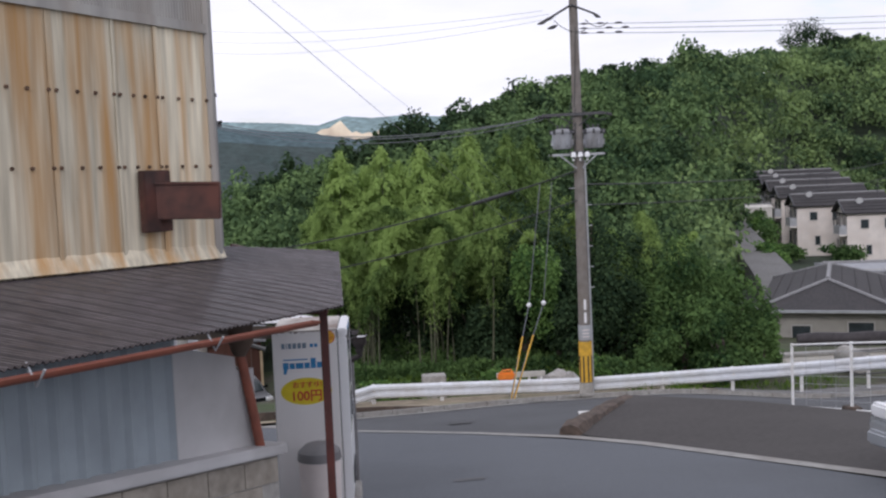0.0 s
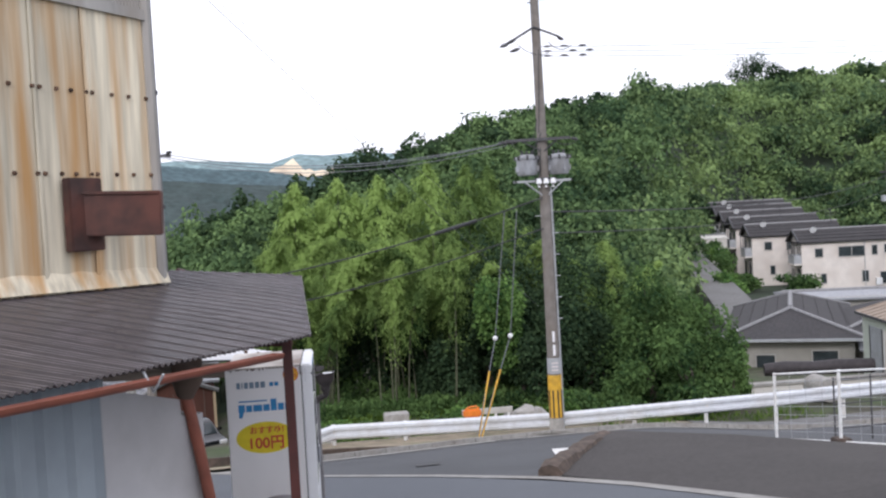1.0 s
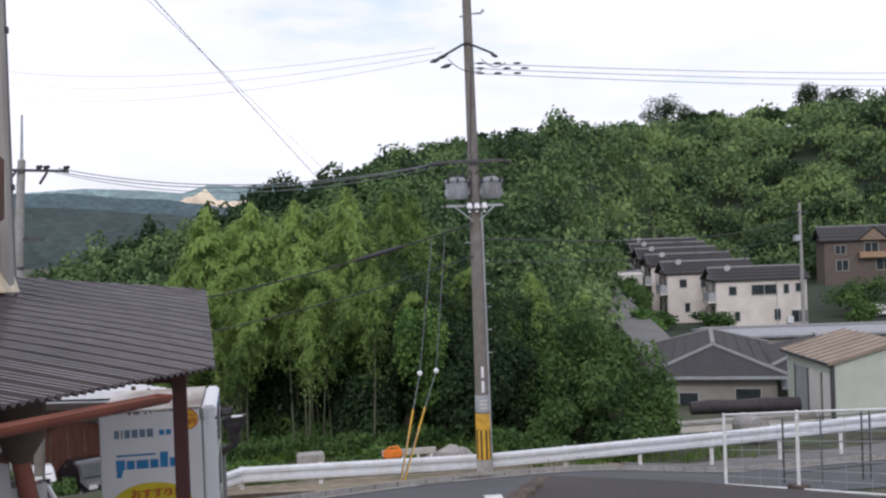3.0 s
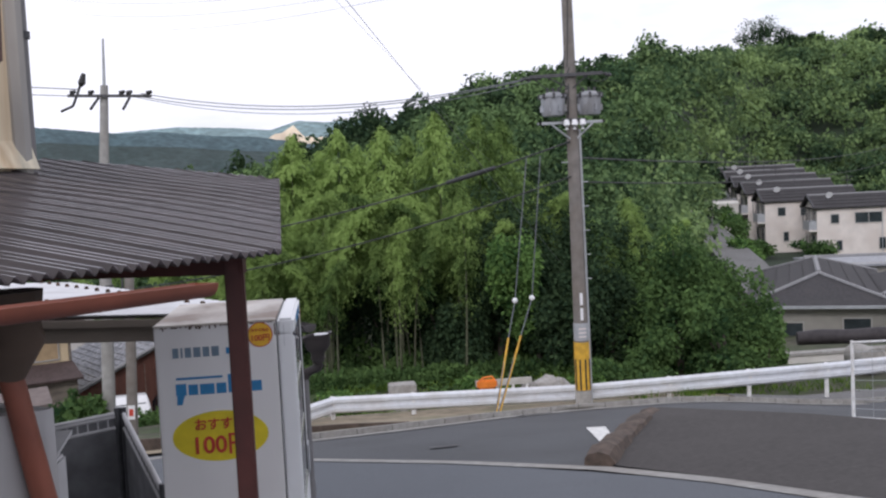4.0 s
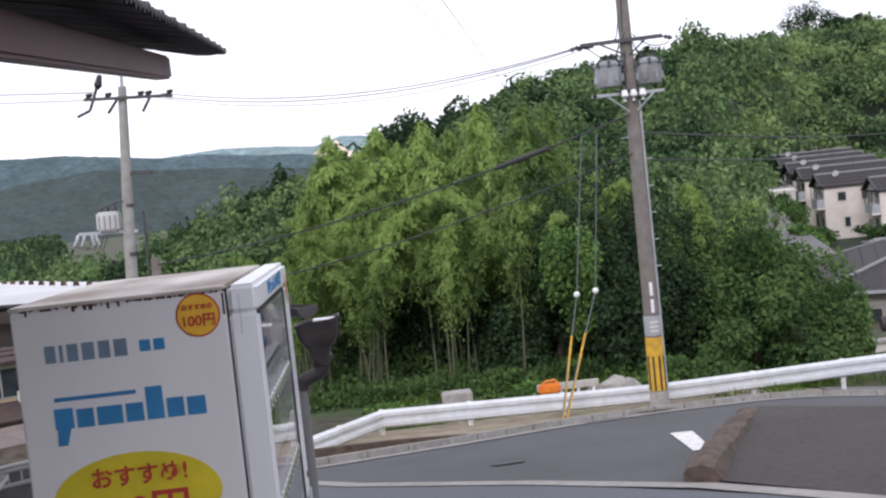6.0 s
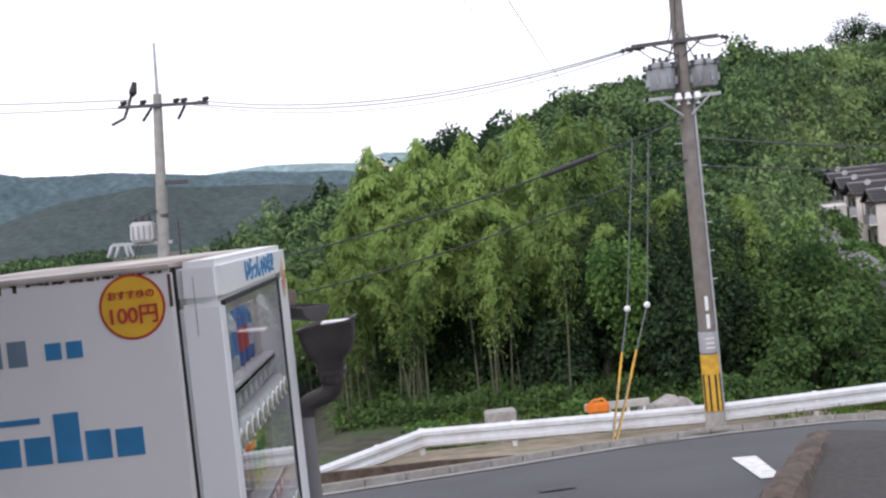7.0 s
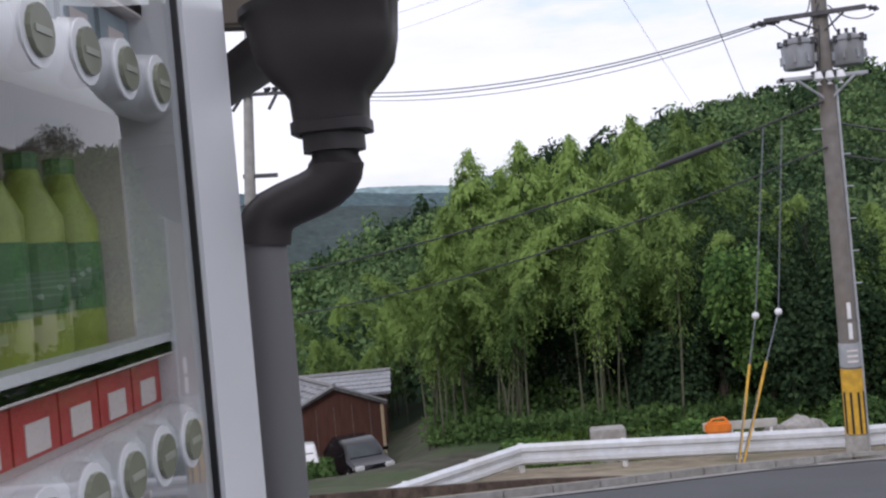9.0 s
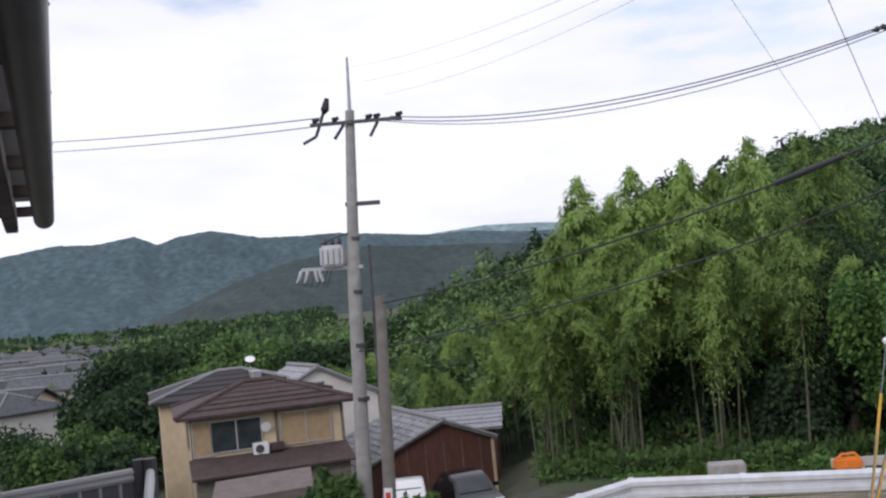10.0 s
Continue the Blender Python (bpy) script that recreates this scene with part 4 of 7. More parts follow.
    def lo(s, o, z):
        return Vector((bx + UX * s + OX * o, by + UY * s + OY * o, z))
    blue = Build()
    rows = []
    n = 150
    for k in range(n + 1):
        s = -0.95 - 5.0 * k / n
        ph = (k % 6)
        o = -0.10 + (0.035 if ph in (0, 1) else 0.0)
        rows.append([lo(s, o, 1.20 - 0.125 * s), lo(s, o, 2.36 - 0.04 * s)])
    blue.sheet(rows)
    single("wall_blue", blue, BLUE_SHEET, "blue-grey ribbed metal sheet wall under the gutter", "wall", kind="structure", solid=0.004)
    gp = Build()
    gp.add([lo(-0.98, -0.06, 1.38), lo(-0.12, -0.06, 1.28), lo(-0.16, -0.06, 1.90), lo(-0.32, -0.06, 1.92), lo(-0.33, -0.06, 2.02), lo(-0.98, -0.06, 2.2)], [(0, 1, 2, 3, 4, 5)])
    single("wall_panel", gp, GREY_PANEL, "plain grey wall panel cut in steps at the top", "wall", kind="structure", solid=0.06)
    ret = Build().add([lo(-0.12, -0.06, 0.2), lo(-0.12, -2.4, 0.2), lo(-0.12, -2.4, 1.95), lo(-0.12, -0.06, 1.90)], [(0, 1, 2, 3)])
    single("wall_return", ret, GREY_PANEL, "grey panel wall at the shed end", "wall", kind="structure", solid=0.05)
    base = Build()
    base.add([lo(0.0, 0.03, 0.0), lo(-6.5, 0.03, 0.0), lo(-6.5, 0.03, 2.02), lo(0.0, 0.03, 1.215), lo(0.0, -0.17, 0.0), lo(-6.5, -0.17, 0.0), lo(-6.5, -0.17, 2.02), lo(0.0, -0.17, 1.215)],
             [(0, 1, 2, 3), (4, 7, 6, 5), (0, 3, 7, 4), (3, 2, 6, 7), (1, 5, 6, 2), (0, 4, 5, 1)])
    bw = single("wall_block", base, CONCRETE, "concrete block wall with a smooth coping", "wall", kind="structure")
    part("coping", Build().add([lo(0.06, 0.09, 1.215), lo(-6.5, 0.09, 2.025), lo(-6.5, 0.09, 2.105), lo(0.06, 0.09, 1.295), lo(0.06, -0.18, 1.215), lo(-6.5, -0.18, 2.025), lo(-6.5, -0.18, 2.105), lo(0.06, -0.18, 1.295)],
         [(0, 1, 2, 3), (4, 7, 6, 5), (0, 3, 7, 4), (3, 2, 6, 7), (1, 5, 6, 2), (0, 4, 5, 1)]), GREY_PANEL, bw, "smooth grey coping", bevel=0.01)
    for r in range(5):
        for c in range(12):
            s1 = -0.02 - 0.4 * c - (0.2 if r % 2 else 0)
            s0_ = s1 - 0.388
            zt = 1.205 - 0.2 * r
            zz = [zt - 0.124 * s1 - 0.192, zt - 0.124 * s0_ - 0.192, zt - 0.124 * s0_ - 0.006, zt - 0.124 * s1 - 0.006]
            vs = [lo(s1, 0.042, zz[0]), lo(s0_, 0.042, zz[1]), lo(s0_, 0.042, zz[2]), lo(s1, 0.042, zz[3]), lo(s1, 0.02, zz[0]), lo(s0_, 0.02, zz[1]), lo(s0_, 0.02, zz[2]), lo(s1, 0.02, zz[3])]
            part("block", Build().add(vs, [(0, 1, 2, 3), (0, 3, 7, 4), (3, 2, 6, 7), (1, 5, 6, 2), (0, 4, 5, 1)]), BLOCKS, bw)
    # gutter and downpipe
    gt = thing("roof_gutter", "red-brown half-round gutter with a downpipe", "gutter", (-1.08, 6.15, 2.27))
    a, c = Vector((0, 0, 0)), Vector((-2.75 + 1.08 - 1.2, 3.4 - 6.15 - 2.0, 0.20))
    rows = []
    for i in range(21):
        p = a.lerp(c, i / 20)
        rows.append([p + 0.040 * (math.cos(q) * Vector((OX, OY, 0)) + math.sin(q) * Vector((0, 0, 1))) for q in [math.pi + math.pi * k / 10 for k in range(11)]])
    b = Build().sheet(rows)
    b.add(rows[0], [tuple(range(11))])
    part("trough", b, GUTTER, gt, solid=0.005, smooth=True)
    for i in (4, 9, 14, 19):
        p = a.lerp(c, i / 20)
        part("gutter_hook", Build().tube([p + Vector((OX * 0.066, OY * 0.066, 0.02)), p + Vector((0, 0, -0.07)), p + Vector((-OX * 0.07, -OY * 0.07, 0.05))], 0.008, 5), GREY_METAL, gt)
    t = Vector((-1.66, 6.28, 0)) - Vector((-1.08, 6.15, 0))
    part("outlet_box", Build().tube([t + Vector((0.02, -0.02, -0.0)), t + Vector((0.02, -0.02, -0.14)), t + Vector((0, 0, -0.24))], [0.10, 0.095, 0.05], 12), mat("stained_outlet", (0.11, 0.075, 0.055), 0.7, spread=0.2), gt, "stained brown outlet box", smooth=True)
    part("downpipe", Build().tube([t + Vector((0, 0, -0.2)), t + Vector((0.06, 0.04, -0.6)), t + Vector((0.11, 0.09, -0.99))], 0.036, 12), GUTTER, gt, "faded orange-brown downpipe", smooth=True)
    part("elbow", Build().tube([t + Vector((0.02, -0.02, -0.06)), t + Vector((-0.25, 0.2, -0.02))], 0.05, 10), mat("grey_elbow", (0.2, 0.17, 0.15), 0.7), gt, smooth=True)


shed()


# Emission for an added tube that lifts the dark display interior.
FILL_LAMP = bpy.data.materials.new("display_fill_lamp")
FILL_LAMP.use_nodes = True
FILL_LAMP.node_tree.nodes["Principled BSDF"].inputs["Emission Color"].default_value = (1.0, 0.98, 0.95, 1)
FILL_LAMP.node_tree.nodes["Principled BSDF"].inputs["Emission Strength"].default_value = 20.0


# ---- vending machine ----
def ellipse(cx, cz, rx, rz, y, n=36):
    return [(cx + rx * math.cos(2 * math.pi * i / n), y, cz + rz * math.sin(2 * math.pi * i / n)) for i in range(n)]


def vending_machine():
    X0, Y0 = -1.36, 9.31
    g = thing("vending_machine", "white drinks vending machine with blue and yellow side stickers", "vending machine", (X0, Y0, 0))
    L, R, N, F, H = -1.685 - X0, -0.955 - X0, 8.76 - Y0, 9.755 - Y0, 1.83
    S = -1.052 - X0          # seam between body and door
    I = -1.122 - X0           # back of the display
    part("side_panel", Build().box(L, S, N, N + 0.02, 0.07, H - 0.012), VM_WHITE, g, "cream white side panel", bevel=0.006)
    part("side_panel", Build().box(L, S, F - 0.02, F, 0.07, H - 0.012), VM_WHITE, g, bevel=0.006)
    part("back_panel", Build().box(L, L + 0.02, N + 0.02, F - 0.02, 0.07, H - 0.012), VM_WHITE, g)
    part("top_panel", Build().box(L - 0.004, S, N - 0.004, F + 0.004, H - 0.012, H), VM_TOP, g, "rust-stained weathered top", bevel=0.004)
    part("base", Build().box(L + 0.02, S - 0.02, N + 0.02, F - 0.02, 0.02, 0.07), BLACK, g)
    part("liner", Build().box(I - 0.02, I, N + 0.02, F - 0.02, 0.75, 1.76), VM_GREY, g, "grey display back")
    for y0, y1 in ((N + 0.021, N + 0.03), (F - 0.177, F - 0.167)):
        part("liner_side", Build().box(I, S + 0.03, y0, y1, 0.75, 1.76), VM_GREY, g)
    part("liner_top", Build().box(I, S + 0.03, N + 0.03, F - 0.177, 1.745, 1.755), VM_GREY, g)
    rng = random.Random(5)
    for i in range(60):
        x = L + 0.03 + i * 0.0098 + rng.uniform(-0.01, 0.01)
        h = rng.uniform(0.002, 0.007) * (2.6 if rng.random() < 0.12 else 1)
        part("rust_stain", Build().box(x, x + rng.uniform(0.003, 0.012), N - 0.0015, N, H - 0.012 - h, H - 0.012), RUST_STREAK, g)
    part("rust_corner", Build().box(S - 0.009, S - 0.003, N - 0.0018, N, H - 0.085, H - 0.02), RUST_STREAK, g, "rust at the seam")
    # door
    d = part("door", Build().box(S + 0.006, R, N, F, 1.742, H), VM_DOOR, g, "white front door header", bevel=0.014, smooth=True)
    part("door_stile", Build().box(S + 0.006, R, N, N + 0.024, 0.10, 1.744), VM_DOOR, d, bevel=0.009, smooth=True)
    part("door_stile", Build().box(S + 0.006, R, F - 0.172, F, 0.10, 1.744), VM_DOOR, d, bevel=0.014, smooth=True)
    part("lower_panel", Build().box(S + 0.006, R - 0.004, N + 0.045, F - 0.167, 0.10, 0.74), VM_DOOR, d, bevel=0.01)
    for y0, y1, z0, z1 in ((N + 0.006, N + 0.026, 0.1, H - 0.008), (F - 0.026, F - 0.006, 0.1, H - 0.008), (N + 0.026, F - 0.026, H - 0.03, H - 0.008)):
        part("seal", Build().box(S, S + 0.006, y0, y1, z0, z1), BLACK, g, "dark rubber door seal")
    part("inner_door", Build().box(S, S + 0.006, N + 0.026, F - 0.026, 0.1, 0.74), VM_GREY, g)
    gy0, gy1 = N + 0.024, F - 0.172
    gl = part("glass", Build().add([(R - 0.006, gy0, 0.74), (R - 0.006, gy1, 0.74), (R - 0.006, gy1, 1.742), (R - 0.006, gy0, 1.742)], [(0, 1, 2, 3)]), GLASS, d, "clear display window")
    gl.visible_shadow = False
    for y in (gy0, gy1):
        part("gasket", Build().box(R - 0.007, R - 0.001, y - 0.002, y + 0.002, 0.74, 1.742), BLACK, d, "black window gasket")
    part("gasket", Build().box(R - 0.012, R - 0.001, gy0, gy1, 1.736, 1.744), BLACK, d)
    part("seam_line", Build().box(S + 0.04, S + 0.0415, N - 0.001, N, 1.68, 1.80), GREY_METAL, d)
    part("lock", Build().tube([(R - 0.004, F - 0.06, 0.99), (R + 0.004, F - 0.06, 0.99)], 0.013, 12), STEEL_DARK, d, "small round lock")
    # display rows: price strip, button rail, samples
    drinks = [((0.30, 0.42, 0.06), (0.6, 0.66, 0.1)), ((0.62, 0.20, 0.03), (0.75, 0.42, 0.1)), ((0.05, 0.22, 0.10), (0.7, 0.7, 0.66)), ((0.5, 0.55, 0.58), (0.08, 0.2, 0.42)), ((0.05, 0.12, 0.36), (0.45, 0.06, 0.05)), ((0.06, 0.16, 0.42), (0.5, 0.55, 0.6))]
    red, pale, gold, dark, green = ((0.55, 0.50, 0.47), (0.55, 0.06, 0.05)), ((0.62, 0.58, 0.52), (0.50, 0.10, 0.06)), ((0.52, 0.38, 0.10), (0.6, 0.5, 0.42)), ((0.035, 0.03, 0.032), (0.14, 0.12, 0.11)), ((0.28, 0.35, 0.06), (0.07, 0.18, 0.06))
    low = [red, pale, red, pale, gold, pale, dark, dark, green, green, green]
    cache = {}
    def paint(c):
        if c not in cache:
            cache[c] = mat("drink_print", c, 0.35, spread=0.1, scale=25)
        return cache[c]
    def row(zb, n, kinds, height, strip_red):
        m_strip = paint((0.48, 0.05, 0.05)) if strip_red else paint((0.30, 0.37, 0.40))
        part("shelf", Build().box(I, R - 0.035, gy0, gy1 + 0.01, zb - 0.012, zb), VM_GREY, g)
        part("price_strip", Build().box(R - 0.056, R - 0.053, gy0, gy1, zb - 0.10, zb - 0.012), VM_GREY, g)
        part("shelf_lip", Build().box(R - 0.062, R - 0.035, gy0, gy1, zb - 0.01, zb + 0.008), PORCELAIN, g)
        for i in range(n):
            y = gy0 + 0.045 + (gy1 - gy0 - 0.085) * i / (n - 1)
            c1, c2 = kinds[(i * len(kinds)) // n]
            x = I + 0.056
            r = 0.030
            can = height < 0.2
            bt = part("bottle", Build().tube([(x, y, zb), (x, y, zb + 0.01), (x, y, zb + height * 0.68), (x, y, zb + height * 0.84), (x, y, zb + height * 0.92)], [r * 0.9, r, r, r * 0.55, r * 0.42], 14), paint(c1), g, "sample drink bottle", smooth=True)
            part("cap", Build().tube([(x, y, zb + height * 0.92), (x, y, zb + height)], r * 0.46, 12), paint(c2), bt)
            part("label", Build().tube([(x, y, zb + height * 0.22), (x, y, zb + height * 0.56)], r * 1.03, 14, cap=False), paint(c2), bt)
            part("price_tag", Build().box(R - 0.052, R - 0.047, y - 0.034, y + 0.034, zb - 0.055, zb - 0.016), m_strip, g)
            part("price_bar", Build().box(R - 0.047, R - 0.046, y - 0.018, y + 0.018, zb - 0.052, zb - 0.03), VM_GREY, g)
        zr = zb - 0.085
        part("button_rail", Build().tube([(R - 0.036, gy0, zr), (R - 0.036, gy1 - 0.005, zr)], 0.027, 12), PORCELAIN, g, "white round button rail", smooth=True)
        for i in range(n):
            y = gy0 + 0.045 + (gy1 - gy0 - 0.10) * i / (n - 1)
            bt = part("button", Build().tube([(R - 0.02, y, zr), (R - 0.005, y, zr)], [0.027, 0.025], 16), PORCELAIN, g, smooth=True)
            part("lens", Build().tube([(R - 0.005, y, zr), (R - 0.001, y, zr)], 0.018, 14), paint((0.20, 0.21, 0.15)), bt, "olive grey button lens")
            part("lens_bar", Build().box(R - 0.001, R, y - 0.012, y + 0.012, zr - 0.003, zr + 0.002), paint((0.34, 0.35, 0.29)), bt)
    # Added glowing tube brightens the samples; the strip hides it from view.
    for z, x in ((1.748, R - 0.07),):
        part("fill_tube_screen", Build().box(R - 0.052, R - 0.048, gy0, gy1, 1.700, 1.7445), VM_GREY, g)
        part("fill_tube", Build().tube([(x, gy0 + 0.02, z), (x, gy1 - 0.02, z)], 0.007, 8), FILL_LAMP, g, "slim tube added to brighten the display")
    row(1.532, 10, drinks, 0.175, False)
    row(1.215, 11, low, 0.175, True)
    row(0.86, 9, drinks, 0.20, False)
    part("poster", Build().box(I + 0.001, I + 0.006, gy0 + 0.06, gy1 - 0.16, 1.31, 1.49), mat("orange_red_poster", (0.50, 0.10, 0.04), 0.5, spread=0.3, scale=9, stain=(0.72, 0.40, 0.22), stain_scale=14, stain_amt=0.8, stretch=(1, 1, 0.3)), g, "orange red poster behind the bottles")
    part("poster", Build().box(I + 0.001, I + 0.005, gy0 + 0.26, gy1 - 0.06, 1.56, 1.73), mat("blue_poster", (0.05, 0.12, 0.34), 0.5, spread=0.3, scale=10, stain=(0.4, 0.5, 0.6), stain_scale=12, stain_amt=0.7), g, "blue poster behind the bottles")
    part("poster", Build().box(I + 0.001, I + 0.005, gy0 + 0.02, gy0 + 0.25, 1.57, 1.73), mat("green_poster", (0.14, 0.26, 0.05), 0.5, spread=0.3, scale=10, stain=(0.45, 0.42, 0.06), stain_scale=12, stain_amt=0.7), g, "green poster behind the bottles")
    part("poster", Build().box(I + 0.001, I + 0.005, gy0 + 0.02, gy0 + 0.14, 1.21, 1.45), mat("teal_poster", (0.06, 0.20, 0.20), 0.5, spread=0.25, scale=10), g)
    part("delivery_flap", Build().box(R, R + 0.008, N + 0.25, F - 0.25, 0.2, 0.38), STEEL_DARK, d, "dark delivery flap", bevel=0.004)
    part("coin_panel", Build().box(R, R + 0.01, F - 0.16, F - 0.02, 0.75, 0.93), GREY_METAL, d, "grey coin panel", bevel=0.004)
    # stickers on the side
    y = N - 0.002
    def disc(name, cx, cz, rx, rz, m, lift=0.0, label=""):
        part(name, Build().add(ellipse(cx, cz, rx, rz, y - lift), [tuple(range(36))]), m, g, label)
    side = Matrix.Identity(4)
    def word(text, size, cx, cz, m, sx=1.0):
        return lettering("sticker_text", text, size, m, g, Matrix.Translation((cx, y - 0.003, cz)) @ pose(0, 0, 0, 90, 0, 0) @ Matrix.Diagonal((sx, 1, 1, 1)))
    ox, oz = -1.373 - X0, 1.228
    disc("oval_sticker", ox, oz, 0.25, 0.135, VM_YELLOW, 0.0, "yellow oval price sticker with red writing")
    word("おすすめ!", 0.068, ox + 0.01, oz + 0.062, VM_RED)
    word("100円", 0.125, ox, oz - 0.05, VM_RED)
    cx, cz = -1.136 - X0, 1.752
    disc("round_sticker", cx, cz, 0.066, 0.066, VM_RED, 0.0, "round amber price sticker with red rim")
    disc("round_sticker", cx, cz, 0.061, 0.061, VM_GOLD, 0.0012)
    word("おすすめの", 0.019, cx, cz + 0.024, VM_RED)
    word("100円", 0.042, cx, cz - 0.018, VM_RED)
    # plain shapes for the maker's marks
    def bars(x0, z0, h, widths, gap, m, label):
        x = x0
        for w, hh in widths:
            part("mark_bar", Build().box(x, x + w, y, y + 0.0015, z0, z0 + h * hh), m, g, label)
            x += w + gap
    bars(-1.595 - X0, 1.655, 0.052, [(0.030, 1), (0.010, 1), (0.032, 1), (0.036, 1), (0.034, 1), (0.038, 1)], 0.012, VM_SLATE, "slate blue sticker shape")
    bars(-1.318 - X0, 1.662, 0.034, [(0.032, 1), (0.032, 1)], 0.010, VM_BLUE, "blue sticker shape")
    bars(-1.585 - X0, 1.538, 0.012, [(0.24, 1)], 0.01, VM_BLUE, "thin blue sticker line")
    bars(-1.590 - X0, 1.455, 0.062, [(0.055, 1), (0.05, 0.9), (0.075, 0.9), (0.052, 0.9), (0.05, 1.6), (0.05, 0.95), (0.055, 0.9)], 0.010, VM_BLUE, "blue sticker shape")
    part("mark_bar", Build().add([(-1.585 - X0, y, 1.455), (-1.545 - X0, y, 1.455), (-1.56 - X0, y, 1.405), (-1.588 - X0, y, 1.405)], [(0, 1, 2, 3)]), VM_BLUE, g)
    # front writing
    fm = Matrix.Translation((R + 0.002, -0.04, 1.787)) @ pose(0, 0, 0, 90, 0, 90)
    lettering("front_text", "いらっしゃいませ", 0.058, VM_BLUE, d, fm)
    part("round_sticker", Build().add([(R + 0.002, F - 0.085 + 0.036 * math.cos(a), 1.735 + 0.055 * math.sin(a)) for a in [2 * math.pi * i / 28 for i in range(28)]], [tuple(range(28))]), mat("faded_amber_print", (0.72, 0.50, 0.34), 0.5, spread=0.2, scale=30), d, "faded amber sticker")
    part("round_sticker", Build().add([(R + 0.003, F - 0.085 + 0.026 * math.cos(a), 1.73 + 0.03 * math.sin(a)) for a in [2 * math.pi * i / 28 for i in range(28)]], [tuple(range(28))]), mat("faded_red_print", (0.6, 0.26, 0.14), 0.5, spread=0.2, scale=30), d)
    return g


vending_machine()
single("machine_plinth", Build().box(-1.72, -0.9, 8.72, 9.75, -0.5, 0.02), CONCRETE, "concrete plinth under the vending machine", "plinth", bevel=0.015)


def bin_thing():
    g = thing("recycling_bin", "grey plastic recycling bin beside the vending machine", "bin", (-1.25, 8.32, lane_z(-1.25, 8.32)))
    part("body", Build().tube([(0, 0, 0), (0, 0, 0.03), (0, 0, 0.72)], [0.17, 0.18, 0.2], 20), VM_GREY, g, smooth=True)
    part("lid", Build().tube([(0, 0, 0.72), (0, 0, 0.8), (0, 0, 0.86), (0, 0, 0.88)], [0.21, 0.2, 0.13, 0.05], 20), PIPE_GREY, g, "rounded grey lid", smooth=True)


bin_thing()


